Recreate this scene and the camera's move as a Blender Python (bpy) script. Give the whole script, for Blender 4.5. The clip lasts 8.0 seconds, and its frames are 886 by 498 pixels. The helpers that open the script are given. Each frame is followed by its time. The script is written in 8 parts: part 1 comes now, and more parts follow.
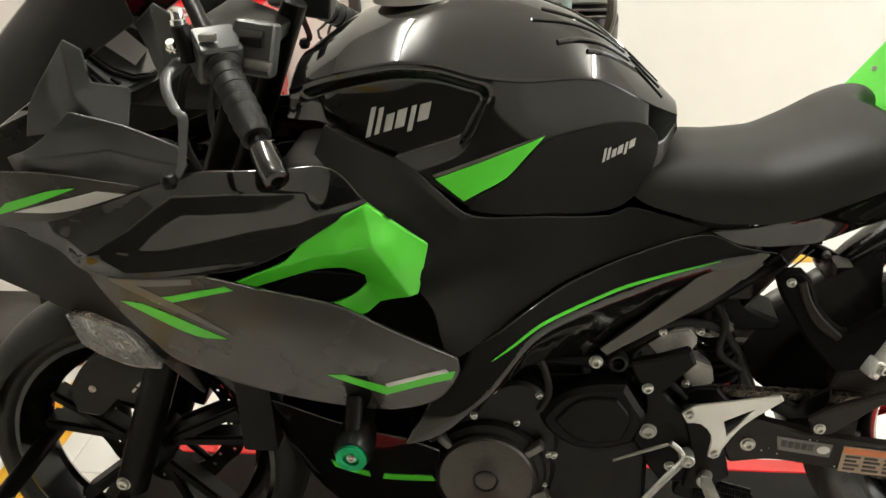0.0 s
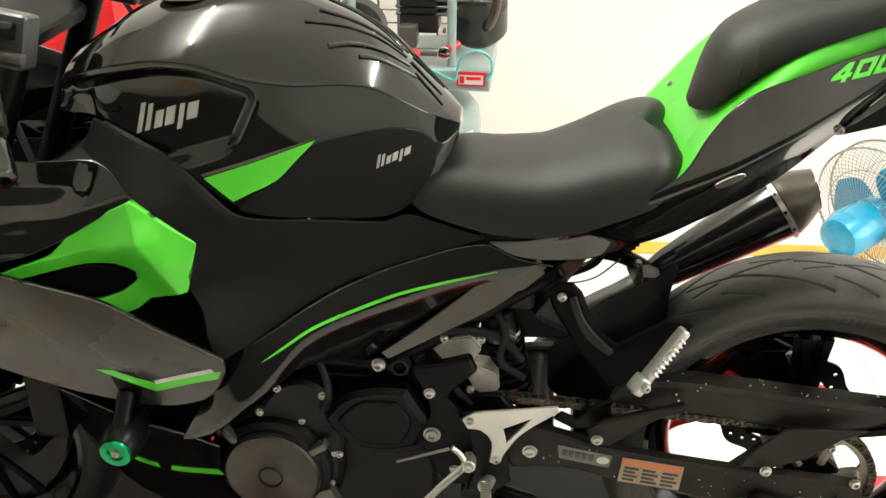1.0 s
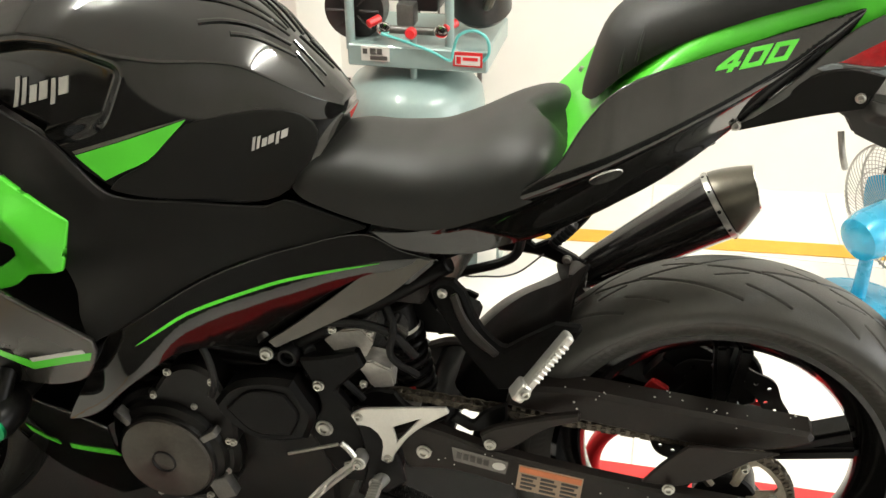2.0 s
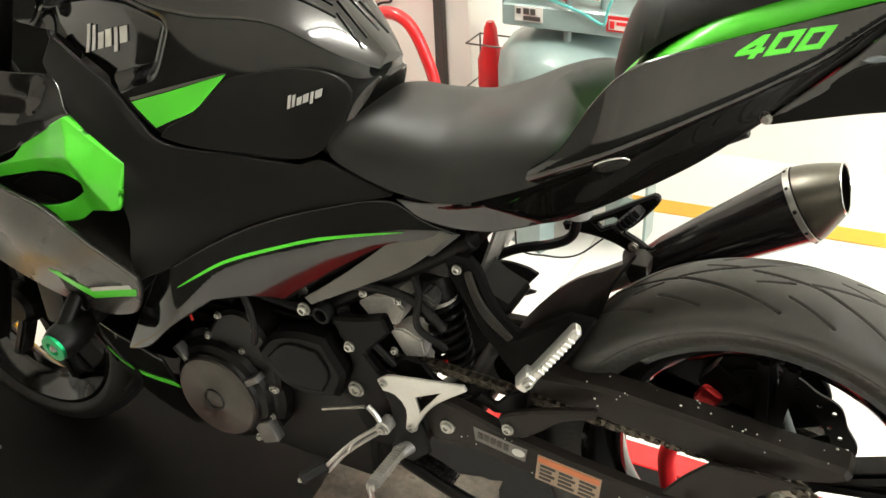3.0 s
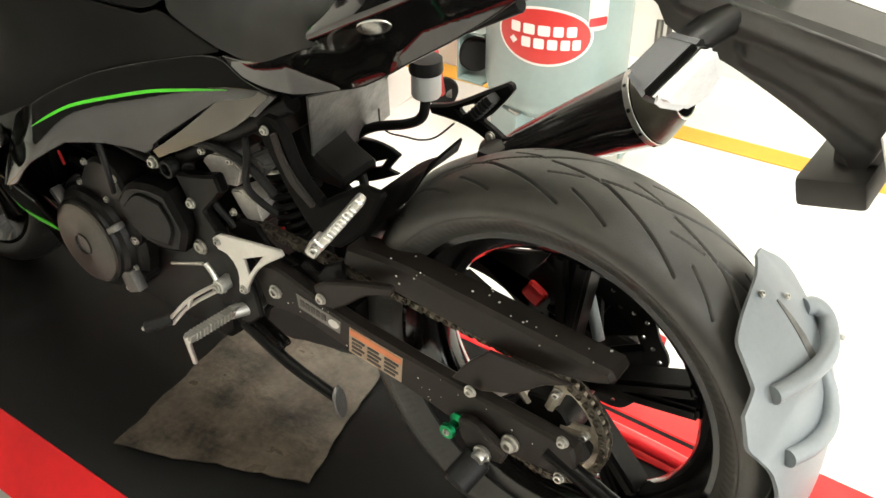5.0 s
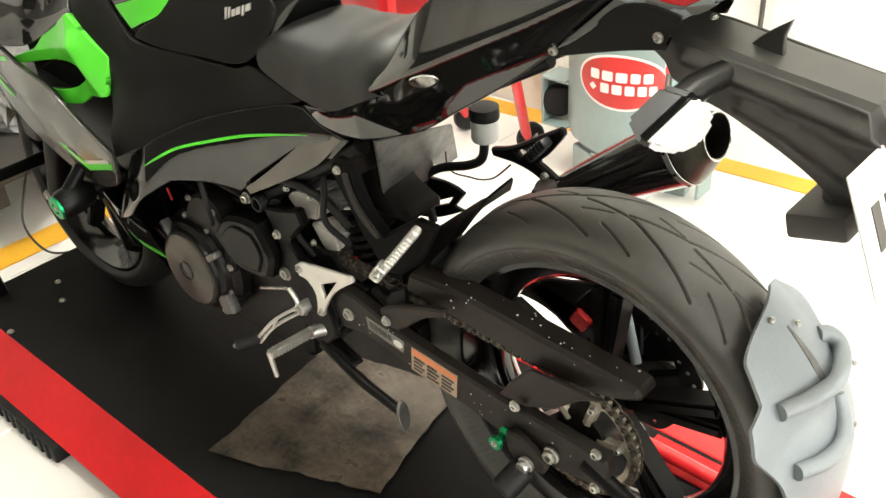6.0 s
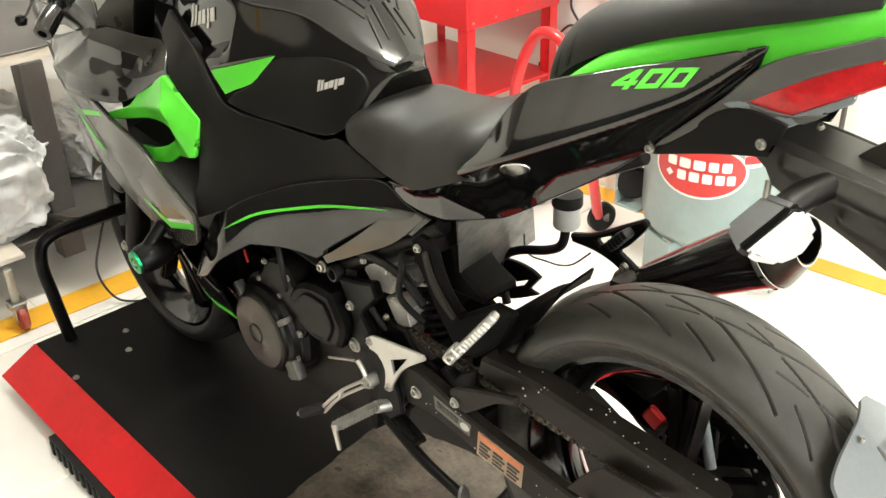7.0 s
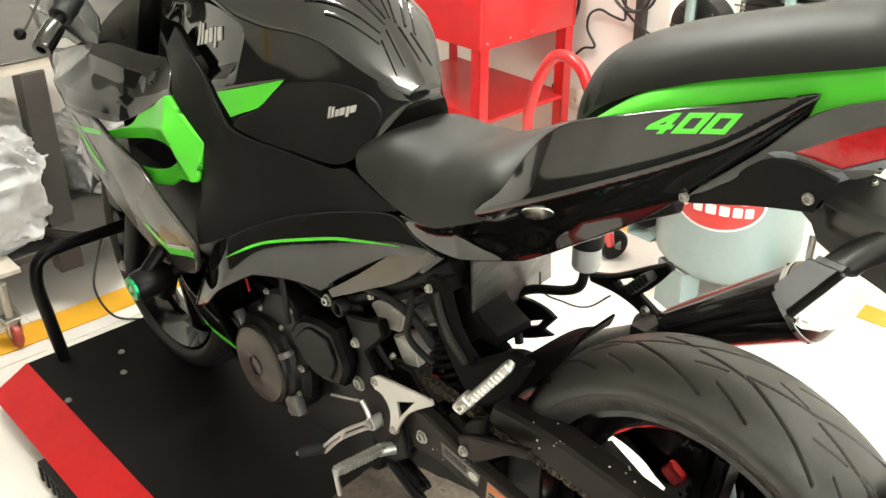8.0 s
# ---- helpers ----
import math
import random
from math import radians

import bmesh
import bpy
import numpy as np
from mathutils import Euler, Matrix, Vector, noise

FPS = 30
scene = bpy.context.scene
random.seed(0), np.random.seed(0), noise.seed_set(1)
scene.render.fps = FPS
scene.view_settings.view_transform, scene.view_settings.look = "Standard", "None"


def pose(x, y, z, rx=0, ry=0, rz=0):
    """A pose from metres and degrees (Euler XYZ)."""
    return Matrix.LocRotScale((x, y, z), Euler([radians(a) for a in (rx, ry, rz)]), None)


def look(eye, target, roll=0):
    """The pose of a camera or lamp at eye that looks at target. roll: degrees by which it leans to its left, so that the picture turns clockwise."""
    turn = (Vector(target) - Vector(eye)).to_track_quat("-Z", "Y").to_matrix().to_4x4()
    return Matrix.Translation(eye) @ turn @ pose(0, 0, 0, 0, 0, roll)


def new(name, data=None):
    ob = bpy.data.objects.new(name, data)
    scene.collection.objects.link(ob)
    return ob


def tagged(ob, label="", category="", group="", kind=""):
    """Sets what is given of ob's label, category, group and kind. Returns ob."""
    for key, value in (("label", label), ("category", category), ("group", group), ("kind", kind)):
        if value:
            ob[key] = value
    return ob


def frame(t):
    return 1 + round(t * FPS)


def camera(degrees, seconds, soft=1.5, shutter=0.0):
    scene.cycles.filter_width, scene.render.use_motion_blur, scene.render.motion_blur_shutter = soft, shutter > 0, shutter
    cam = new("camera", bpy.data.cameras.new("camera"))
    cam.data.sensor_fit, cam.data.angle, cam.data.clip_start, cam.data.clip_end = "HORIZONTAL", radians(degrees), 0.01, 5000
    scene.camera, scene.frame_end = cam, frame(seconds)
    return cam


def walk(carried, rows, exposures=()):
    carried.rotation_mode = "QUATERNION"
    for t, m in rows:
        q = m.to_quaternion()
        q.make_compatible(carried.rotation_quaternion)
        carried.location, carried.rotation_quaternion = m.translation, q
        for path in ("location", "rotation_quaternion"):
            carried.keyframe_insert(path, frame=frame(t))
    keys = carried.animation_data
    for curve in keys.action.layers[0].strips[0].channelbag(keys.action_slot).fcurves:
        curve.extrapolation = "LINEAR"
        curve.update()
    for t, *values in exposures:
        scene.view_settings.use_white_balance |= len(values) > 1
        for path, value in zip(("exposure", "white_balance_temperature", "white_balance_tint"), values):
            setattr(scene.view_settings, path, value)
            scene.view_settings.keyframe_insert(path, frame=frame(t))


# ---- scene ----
cam = camera(48.9, 8.0)
EXPOSURES = [(0.0, 0.45), (0.5, 0.66), (1.0, 0.82), (1.5, 0.70), (3.0, 0.99), (4.5, 1.07), (6.5, 1.25), (8.0, 1.25)]
PATH = [
    (0, (-0.699, -1.389, 1.479), (-0.930, 0.404, 0.623), -2.6),
    (0.5, (-0.511, -1.366, 1.488), (-0.819, 0.411, 0.622), -2.1),
    (1, (-0.412, -1.324, 1.525), (-0.602, 0.437, 0.597), 0.4),
    (1.5, (-0.277, -1.273, 1.511), (-0.501, 0.478, 0.570), 0.5),
    (3, (0.125, -1.070, 1.502), (-0.704, 0.430, 0.471), -2.8),
    (3.5, (0.216, -1.009, 1.477), (-0.716, 0.406, 0.413), -1.6),
    (4, (0.308, -0.940, 1.446), (-0.633, 0.432, 0.337), 0.2),
    (4.5, (0.377, -0.886, 1.428), (-0.537, 0.447, 0.250), 0.5),
    (6, (0.611, -0.946, 1.505), (-0.553, 0.263, 0.416), -3.9),
    (6.5, (0.623, -0.963, 1.533), (-0.629, 0.210, 0.505), -3.5),
    (7, (0.569, -0.950, 1.525), (-0.718, 0.231, 0.551), -1.7),
    (7.5, (0.497, -0.935, 1.517), (-0.780, 0.264, 0.552), -0.7),
    (8, (0.494, -0.902, 1.523), (-0.804, 0.284, 0.569), -0.2),
]
walk(cam, [(t, look(eye, target, roll)) for t, eye, target, roll in PATH], exposures=EXPOSURES)

# ---- light ----
world = bpy.data.worlds.new("workshop_sky")
world.use_nodes = True
scene.world = world
wn, wl = world.node_tree.nodes, world.node_tree.links
sky = wn.new("ShaderNodeTexSky")
sky.sky_type, sky.sun_disc = "NISHITA", False
sky.sun_elevation, sky.sun_rotation = radians(42), radians(100)
wl.new(sky.outputs["Color"], wn["Background"].inputs["Color"])
wn["Background"].inputs["Strength"].default_value = 0.10


def area_lamp(name, where, target, sx, sy, watts, colour):
    data = bpy.data.lights.new(name, "AREA")
    data.shape, data.size, data.size_y, data.energy, data.color = "RECTANGLE", sx, sy, watts, colour
    ob = new(name, data)
    ob.matrix_world = look(where, target)
    return ob


# daylight through the open shop front, and the ceiling tubes
area_lamp("shopfront_daylight", (4.95, -0.3, 1.7), (0.0, -0.2, 0.7), 3.6, 2.6, 90, (1.0, 0.99, 0.95))
TUBES = [(-1.45, 0.35), (0.95, 0.35)]      # bare tubes running across the bay, built with their fittings below
TUBE_POWER = 200.0

# ---- materials ----
MATS = {}


def material(name, colour, rough=0.5, metal=0.0, coat=0.0, vary=0.15, scale=6.0, fine=60.0, bump=0.0, bump_scale=200.0,
             rough_vary=0.1, tint=None, specular=0.5, coat_rough=0.03):
    """Principled surface with variation at two scales, optional fine relief."""
    m = bpy.data.materials.new(name)
    m.use_nodes = True
    n, l = m.node_tree.nodes, m.node_tree.links
    b = n["Principled BSDF"]
    b.inputs["Metallic"].default_value = metal
    b.inputs["Coat Weight"].default_value = coat
    b.inputs["Coat Roughness"].default_value = coat_rough
    b.inputs["Specular IOR Level"].default_value = specular
    co = n.new("ShaderNodeTexCoord")
    big = n.new("ShaderNodeTexNoise")
    big.inputs["Scale"].default_value, big.inputs["Detail"].default_value = scale, 5
    small = n.new("ShaderNodeTexNoise")
    small.inputs["Scale"].default_value, small.inputs["Detail"].default_value = fine, 4
    for t in (big, small):
        l.new(co.outputs["Object"], t.inputs["Vector"])
    mixv = n.new("ShaderNodeMath")
    mixv.operation = "MULTIPLY_ADD"
    l.new(small.outputs["Fac"], mixv.inputs[0])
    mixv.inputs[1].default_value = 0.45
    l.new(big.outputs["Fac"], mixv.inputs[2])
    ramp = n.new("ShaderNodeMapRange")
    ramp.inputs["From Min"].default_value, ramp.inputs["From Max"].default_value = 0.45, 1.0
    l.new(mixv.outputs[0], ramp.inputs["Value"])
    mix = n.new("ShaderNodeMix")
    mix.data_type = "RGBA"
    c = Vector(colour)
    d = Vector(tint) if tint else c * (1 - vary)
    mix.inputs["A"].default_value = (*(c * (1 + vary * 0.6)), 1)
    mix.inputs["B"].default_value = (*d, 1)
    l.new(ramp.outputs["Result"], mix.inputs["Factor"])
    l.new(mix.outputs["Result"], b.inputs["Base Color"])
    rr = n.new("ShaderNodeMapRange")
    rr.inputs["To Min"].default_value = max(0.02, rough - rough_vary * 0.5)
    rr.inputs["To Max"].default_value = min(1.0, rough + rough_vary)
    l.new(big.outputs["Fac"], rr.inputs["Value"])
    l.new(rr.outputs["Result"], b.inputs["Roughness"])
    if bump:
        tex = n.new("ShaderNodeTexNoise")
        tex.inputs["Scale"].default_value, tex.inputs["Detail"].default_value = bump_scale, 3
        l.new(co.outputs["Object"], tex.inputs["Vector"])
        bp = n.new("ShaderNodeBump")
        bp.inputs["Strength"].default_value, bp.inputs["Distance"].default_value = bump, 0.002
        l.new(tex.outputs["Fac"], bp.inputs["Height"])
        l.new(bp.outputs["Normal"], b.inputs["Normal"])
    MATS[name] = m
    return m


gloss_black = material("black_lacquer", (0.0045, 0.0043, 0.0040), 0.05, 0.0, 0.0, 0.15, 9, 1500, rough_vary=0.03, specular=0.72)
wheel_black = material("wheel_black_gloss", (0.0035, 0.0032, 0.003), 0.10, 0.0, 0.0, 0.2, 9, 400, rough_vary=0.05, specular=0.55)
graphite = material("graphite_paint", (0.042, 0.039, 0.034), 0.26, 0.35, 0.3, 0.12, 7, 900, rough_vary=0.05, coat_rough=0.08)
matte_black = material("matte_black_plastic", (0.0062, 0.0059, 0.0051), 0.36, 0.0, 0.0, 0.2, 8, 300, bump=0.12, bump_scale=1400, specular=0.22)
satin_gloss = material("satin_gloss_plastic", (0.024, 0.026, 0.0255), 0.34, 0.0, 0.0, 0.2, 9, 200, specular=0.55)
satin_black = material("satin_black", (0.0030, 0.0028, 0.0026), 0.34, 0.0, 0.0, 0.25, 12, 90, specular=0.12)
green_paint = material("green_paint", (0.085, 0.60, 0.032), 0.36, 0.0, 0.2, 0.08, 8, 500, rough_vary=0.05, coat_rough=0.12)
green_metal = material("green_anodised", (0.01, 0.28, 0.10), 0.28, 0.9, 0.0, 0.2, 30, 200)
silver_decal = material("silver_decal", (0.55, 0.54, 0.51), 0.35, 0.3, 0.3, 0.08, 20, 300)
grey_decal = material("grey_decal", (0.115, 0.106, 0.094), 0.35, 0.3, 0.5, 0.08, 20, 300)
seat_vinyl = material("seat_vinyl", (0.012, 0.012, 0.0108), 0.48, 0.0, 0.0, 0.15, 9, 250, bump=0.14, bump_scale=1300, specular=0.34)
tyre_rubber = material("tyre_rubber", (0.022, 0.0215, 0.019), 0.40, 0.0, 0.0, 0.35, 7, 70, bump=0.10, bump_scale=500, tint=(0.050, 0.048, 0.041), specular=0.60)
# Darker rubber for the front wheel.
front_tyre = material("front_tyre_rubber", (0.011, 0.0105, 0.0095), 0.48, 0.0, 0.0, 0.3, 7, 70, bump=0.15, bump_scale=500, specular=0.35)
rubber = material("rubber", (0.006, 0.006, 0.006), 0.50, 0.0, 0.0, 0.3, 14, 120, bump=0.2, bump_scale=400, specular=0.25)
cast_black = material("cast_black", (0.0056, 0.0050, 0.0043), 0.36, 0.22, 0.0, 0.35, 18, 160, bump=0.25, bump_scale=700, specular=0.28)
cast_alloy = material("cast_alloy", (0.62, 0.60, 0.56), 0.40, 0.45, 0.0, 0.3, 24, 200, bump=0.2, bump_scale=500)
cast_grey = material("cast_grey", (0.16, 0.155, 0.145), 0.42, 0.75, 0.0, 0.3, 20, 200, bump=0.25, bump_scale=600)
bronze_cap = material("bronze_cover", (0.060, 0.054, 0.047), 0.30, 0.75, 0.0, 0.3, 16, 200, bump=0.15, bump_scale=800)
aluminium = material("brushed_aluminium", (0.66, 0.65, 0.61), 0.36, 0.85, 0.0, 0.12, 25, 350, bump=0.1, bump_scale=900)
steel = material("zinc_steel", (0.46, 0.45, 0.415), 0.30, 0.9, 0.0, 0.25, 40, 300)
chrome = material("chrome", (0.75, 0.75, 0.73), 0.12, 1.0, 0.0, 0.1, 20, 200)
sprocket_steel = material("sprocket_steel", (0.36, 0.32, 0.26), 0.45, 0.6, 0.0, 0.4, 30, 200, bump=0.2, bump_scale=500)
chain_steel = material("oily_chain", (0.13, 0.112, 0.088), 0.45, 0.7, 0.0, 0.5, 45, 300)
frame_black = material("frame_black", (0.0034, 0.0031, 0.0028), 0.32, 0.05, 0.0, 0.3, 14, 140, specular=0.15)
dusty_black = material("dusty_black", (0.0075, 0.0060, 0.0050), 0.44, 0.0, 0.0, 0.3, 20, 160, bump=0.15, bump_scale=500, tint=(0.016, 0.0118, 0.0092), specular=0.26)
guard_black = material("guard_black", (0.0028, 0.0026, 0.0024), 0.58, 0.0, 0.0, 0.3, 12, 120, bump=0.1, bump_scale=700, specular=0.06)
# Daylight on the grey plastic is put into this base colour.
grey_plastic = material("daylit_grey_plastic", (0.19, 0.213, 0.225), 0.36, 0.0, 0.0, 0.12, 9, 200, bump=0.1, bump_scale=900)
exhaust_black = material("smoked_exhaust", (0.012, 0.010, 0.010), 0.14, 0.3, 0.6, 0.3, 7, 120)
exhaust_dark = material("titanium_tip", (0.09, 0.083, 0.065), 0.30, 0.7, 0.0, 0.2, 12, 200)
red_paint = material("red_paint", (0.62, 0.016, 0.020), 0.30, 0.0, 0.4, 0.1, 5, 80)
apron_red = material("apron_red", (0.60, 0.013, 0.016), 0.48, 0.0, 0.0, 0.12, 5, 60, tint=(0.47, 0.011, 0.013), specular=0.18)
fender_plastic = material("fender_plastic", (0.026, 0.0245, 0.022), 0.40, 0.0, 0.0, 0.15, 9, 200, bump=0.1, bump_scale=900)
red_anodised = material("red_anodised", (0.5, 0.02, 0.02), 0.32, 0.5, 0.0, 0.2, 30, 200)
red_lens = material("red_lens", (0.52, 0.010, 0.014), 0.10, 0.0, 1.0, 0.4, 40, 200, bump=0.8, bump_scale=45)
white_lens = material("pale_lens", (0.60, 0.60, 0.59), 0.18, 0.0, 1.0, 0.12, 60, 300, bump=0.3, bump_scale=300)
scuff_and_shade_grey = material("scuff_and_shade_metal", (0.13, 0.127, 0.118), 0.36, 0.3, 0.0, 0.5, 30, 160, bump=0.3, bump_scale=120, tint=(0.05, 0.048, 0.044))
satin_grey = material("satin_grey_plastic", (0.085, 0.085, 0.080), 0.30, 0.0, 0.1, 0.1, 9, 200)
label_white = material("label_white", (0.62, 0.61, 0.57), 0.45, 0.0, 0.0, 0.1, 30, 200)
label_cream = material("label_cream", (0.40, 0.29, 0.20), 0.40, 0.0, 0.0, 0.12, 30, 200)
label_orange = material("label_orange", (0.62, 0.19, 0.07), 0.45, 0.0, 0.0, 0.15, 30, 200)
label_ink = material("label_ink", (0.05, 0.045, 0.04), 0.5, 0.0, 0.0, 0.1, 30, 200)
platform_black = material("platform_rubber", (0.0028, 0.0028, 0.0026), 0.55, 0.0, 0.0, 0.4, 3.5, 45, bump=0.25, bump_scale=260, tint=(0.0055, 0.0052, 0.0048), specular=0.13)
mat_sheet = material("stained_sheet", (0.100, 0.082, 0.062), 0.26, 0.25, 0.0, 0.9, 11, 90, bump=1.0, bump_scale=38, tint=(0.003, 0.0024, 0.002), rough_vary=0.35)
floor_white = material("floor_tile", (0.80, 0.78, 0.73), 0.16, 0.0, 0.0, 0.04, 1.6, 18, rough_vary=0.12)
grout = material("floor_grout", (0.62, 0.59, 0.53), 0.7, 0.0, 0.0, 0.15, 5, 60)
wall_paint = material("wall_paint", (0.82, 0.80, 0.745), 0.62, 0.0, 0.0, 0.035, 0.9, 14, bump=0.08, bump_scale=140)
reflection_black = material("reflection_black", (0.055, 0.052, 0.048), 0.5, 0.0, 0.0, 0.2, 1.4, 16, bump=0.08, bump_scale=140)
rear_wall = material("shop_wall", (0.80, 0.77, 0.71), 0.65, 0.0, 0.0, 0.2, 1.1, 14, bump=0.08, bump_scale=140)
reflection_taupe = material("reflection_taupe", (0.22, 0.205, 0.185), 0.6, 0.0, 0.0, 0.25, 1.3, 14, bump=0.08, bump_scale=140)
ceiling_paint = material("ceiling_paint", (0.84, 0.83, 0.79), 0.8, 0.0, 0.0, 0.05, 1.0, 14)
tape_yellow = material("floor_tape", (0.80, 0.42, 0.035), 0.42, 0.0, 0.0, 0.12, 4, 50)
teal_paint = material("compressor_paint", (0.235, 0.315, 0.300), 0.30, 0.0, 0.4, 0.1, 5, 60)
sign_red = material("sign_red", (0.52, 0.035, 0.030), 0.35, 0.0, 0.3, 0.08, 12, 80)
sign_white = material("sign_white", (0.78, 0.76, 0.72), 0.4, 0.0, 0.2, 0.05, 20, 80)
fan_blue = material("fan_blue", (0.012, 0.33, 0.55), 0.24, 0.15, 0.6, 0.12, 10, 100)
wire_grey = material("wire_grey", (0.12, 0.11, 0.10), 0.4, 0.7, 0.0, 0.2, 30, 200)
wire_pale = material("pale_wire", (0.38, 0.36, 0.32), 0.35, 0.5, 0.0, 0.2, 30, 200)
cable_black = material("cable_black", (0.02, 0.02, 0.02), 0.5, 0.0, 0.0, 0.2, 20, 200)
hose_teal = material("air_hose", (0.10, 0.42, 0.40), 0.35, 0.0, 0.2, 0.15, 20, 100)
plastic_bag = material("plastic_bag", (0.56, 0.565, 0.56), 0.34, 0.0, 0.0, 0.2, 6, 40, bump=0.5, bump_scale=22)
table_dark = material("table_dark", (0.045, 0.040, 0.036), 0.5, 0.0, 0.0, 0.2, 6, 60)
table_edge = material("table_edge", (0.60, 0.55, 0.47), 0.5, 0.0, 0.0, 0.1, 8, 60)
caster_red = material("caster_red", (0.35, 0.05, 0.03), 0.4, 0.0, 0.0, 0.2, 30, 120)
outlet_plastic = material("outlet_plastic", (0.62, 0.56, 0.48), 0.4, 0.0, 0.0, 0.06, 20, 100)
pump_black = material("pump_black", (0.02, 0.018, 0.017), 0.35, 0.3, 0.2, 0.3, 14, 120, bump=0.2, bump_scale=200)
reservoir_white = material("reservoir_white", (0.50, 0.52, 0.50), 0.3, 0.0, 0.2, 0.1, 20, 100)

smoked_glass = bpy.data.materials.new("smoked_screen")
smoked_glass.use_nodes = True
sg = smoked_glass.node_tree.nodes["Principled BSDF"]
sg.inputs["Base Color"].default_value = (0.012, 0.012, 0.013, 1)
sg.inputs["Transmission Weight"].default_value, sg.inputs["Roughness"].default_value, sg.inputs["IOR"].default_value = 1.0, 0.03, 1.45

clear_lens = bpy.data.materials.new("clear_ribbed_lens")
clear_lens.use_nodes = True
cl = clear_lens.node_tree.nodes["Principled BSDF"]
cl.inputs["Base Color"].default_value = (0.85, 0.85, 0.83, 1)
cl.inputs["Transmission Weight"].default_value, cl.inputs["Roughness"].default_value, cl.inputs["IOR"].default_value = 0.9, 0.14, 1.45
cn, ck = clear_lens.node_tree.nodes, clear_lens.node_tree.links
cw = cn.new("ShaderNodeTexVoronoi")
cw.inputs["Scale"].default_value = 120
cb = cn.new("ShaderNodeBump")
cb.inputs["Strength"].default_value, cb.inputs["Distance"].default_value = 0.8, 0.003
ct = cn.new("ShaderNodeTexCoord")
ck.new(ct.outputs["Object"], cw.inputs["Vector"])
ck.new(cw.outputs["Distance"], cb.inputs["Height"])
ck.new(cb.outputs["Normal"], cl.inputs["Normal"])

# ---- building helpers ----


def finish(name, me, mat, parent=None, label="", sharp=32, smooth=True):
    me.materials.append(mat)
    if smooth:
        me.polygons.foreach_set("use_smooth", [True] * len(me.polygons))
        me.set_sharp_from_angle(angle=radians(sharp))
    ob = new(name, me)
    if parent is not None:
        ob.parent = parent
        if parent.type == "EMPTY" and parent.parent is None:
            ob.matrix_parent_inverse = Matrix.Translation(-Vector(parent.location))
    if label:
        ob["label"] = label
    return ob


def part(name, bm, mat, parent=None, label="", sharp=32):
    me = bpy.data.meshes.new(name)
    bmesh.ops.recalc_face_normals(bm, faces=bm.faces[:])
    bm.to_mesh(me)
    bm.free()
    return finish(name, me, mat, parent, label, sharp)


def raw(name, verts, faces, mat, parent=None, label="", sharp=32):
    me = bpy.data.meshes.new(name)
    me.from_pydata([tuple(v) for v in verts], [], faces)
    me.validate()
    return finish(name, me, mat, parent, label, sharp)


def thing(name, base, label, category, group="", kind=""):
    ob = new(name)
    ob.location = base
    ob.empty_display_size = 0.1
    return tagged(ob, label, category, group, kind)


def B():
    return bmesh.new()


def add_box(bm, size, m=None, bevel=0.0, seg=2):
    r = bmesh.ops.create_cube(bm, size=1.0, matrix=(m or Matrix()) @ Matrix.Diagonal((*size, 1)))
    if bevel:
        edges = list({e for v in r["verts"] for e in v.link_edges})
        bmesh.ops.bevel(bm, geom=edges, offset=bevel, segments=seg, affect="EDGES", profile=0.6)
    return bm


def span_box(bm, lo, hi, bevel=0.0, seg=2):
    lo, hi = Vector(lo), Vector(hi)
    return add_box(bm, hi - lo, Matrix.Translation((lo + hi) / 2), bevel, seg)


def axis_matrix(a, b):
    """A matrix at a whose z runs to b."""
    a, b = Vector(a), Vector(b)
    return Matrix.Translation(a) @ (b - a).to_track_quat("Z", "Y").to_matrix().to_4x4()


def add_lathe(bm, profile, m=None, seg=32, closed=False):
    """Turns (radius, height) points about the local z axis."""
    m = m or Matrix()
    rings = []
    for r, h in profile:
        if r < 1e-6:
            rings.append([bm.verts.new(m @ Vector((0, 0, h)))])
        else:
            rings.append([bm.verts.new(m @ Vector((r * math.cos(2 * math.pi * i / seg), r * math.sin(2 * math.pi * i / seg), h))) for i in range(seg)])
    pairs = list(zip(rings, rings[1:])) + ([(rings[-1], rings[0])] if closed else [])
    for p, q in pairs:
        for i in range(seg):
            j = (i + 1) % seg
            if len(p) == 1 and len(q) == 1:
                continue
            if len(p) == 1:
                bm.faces.new((p[0], q[j], q[i]))
            elif len(q) == 1:
                bm.faces.new((p[i], p[j], q[0]))
            else:
                bm.faces.new((p[i], p[j], q[j], q[i]))
    return bm


def add_rod(bm, a, b, r, r2=None, seg=16, bevel=0.15):
    """A round bar from a to b with softened ends."""
    r2 = r if r2 is None else r2
    h = (Vector(b) - Vector(a)).length
    e, f = r * bevel, r2 * bevel
    return add_lathe(bm, [(0, 0), (r - e, 0), (r, e), (r2, h - f), (r2 - f, h), (0, h)], axis_matrix(a, b), seg)


def smooth_path(points, n=8):
    """Catmull-Rom through the points."""
    p = [Vector(q) for q in points]
    p = [2 * p[0] - p[1]] + p + [2 * p[-1] - p[-2]]
    out = []
    for i in range(1, len(p) - 2):
        a, b, c, d = p[i - 1:i + 3]
        for k in range(n):
            t = k / n
            out.append(0.5 * (2 * b + (c - a) * t + (2 * a - 5 * b + 4 * c - d) * t * t + (3 * b - a - 3 * c + d) * t ** 3))
    return out + [p[-2]]


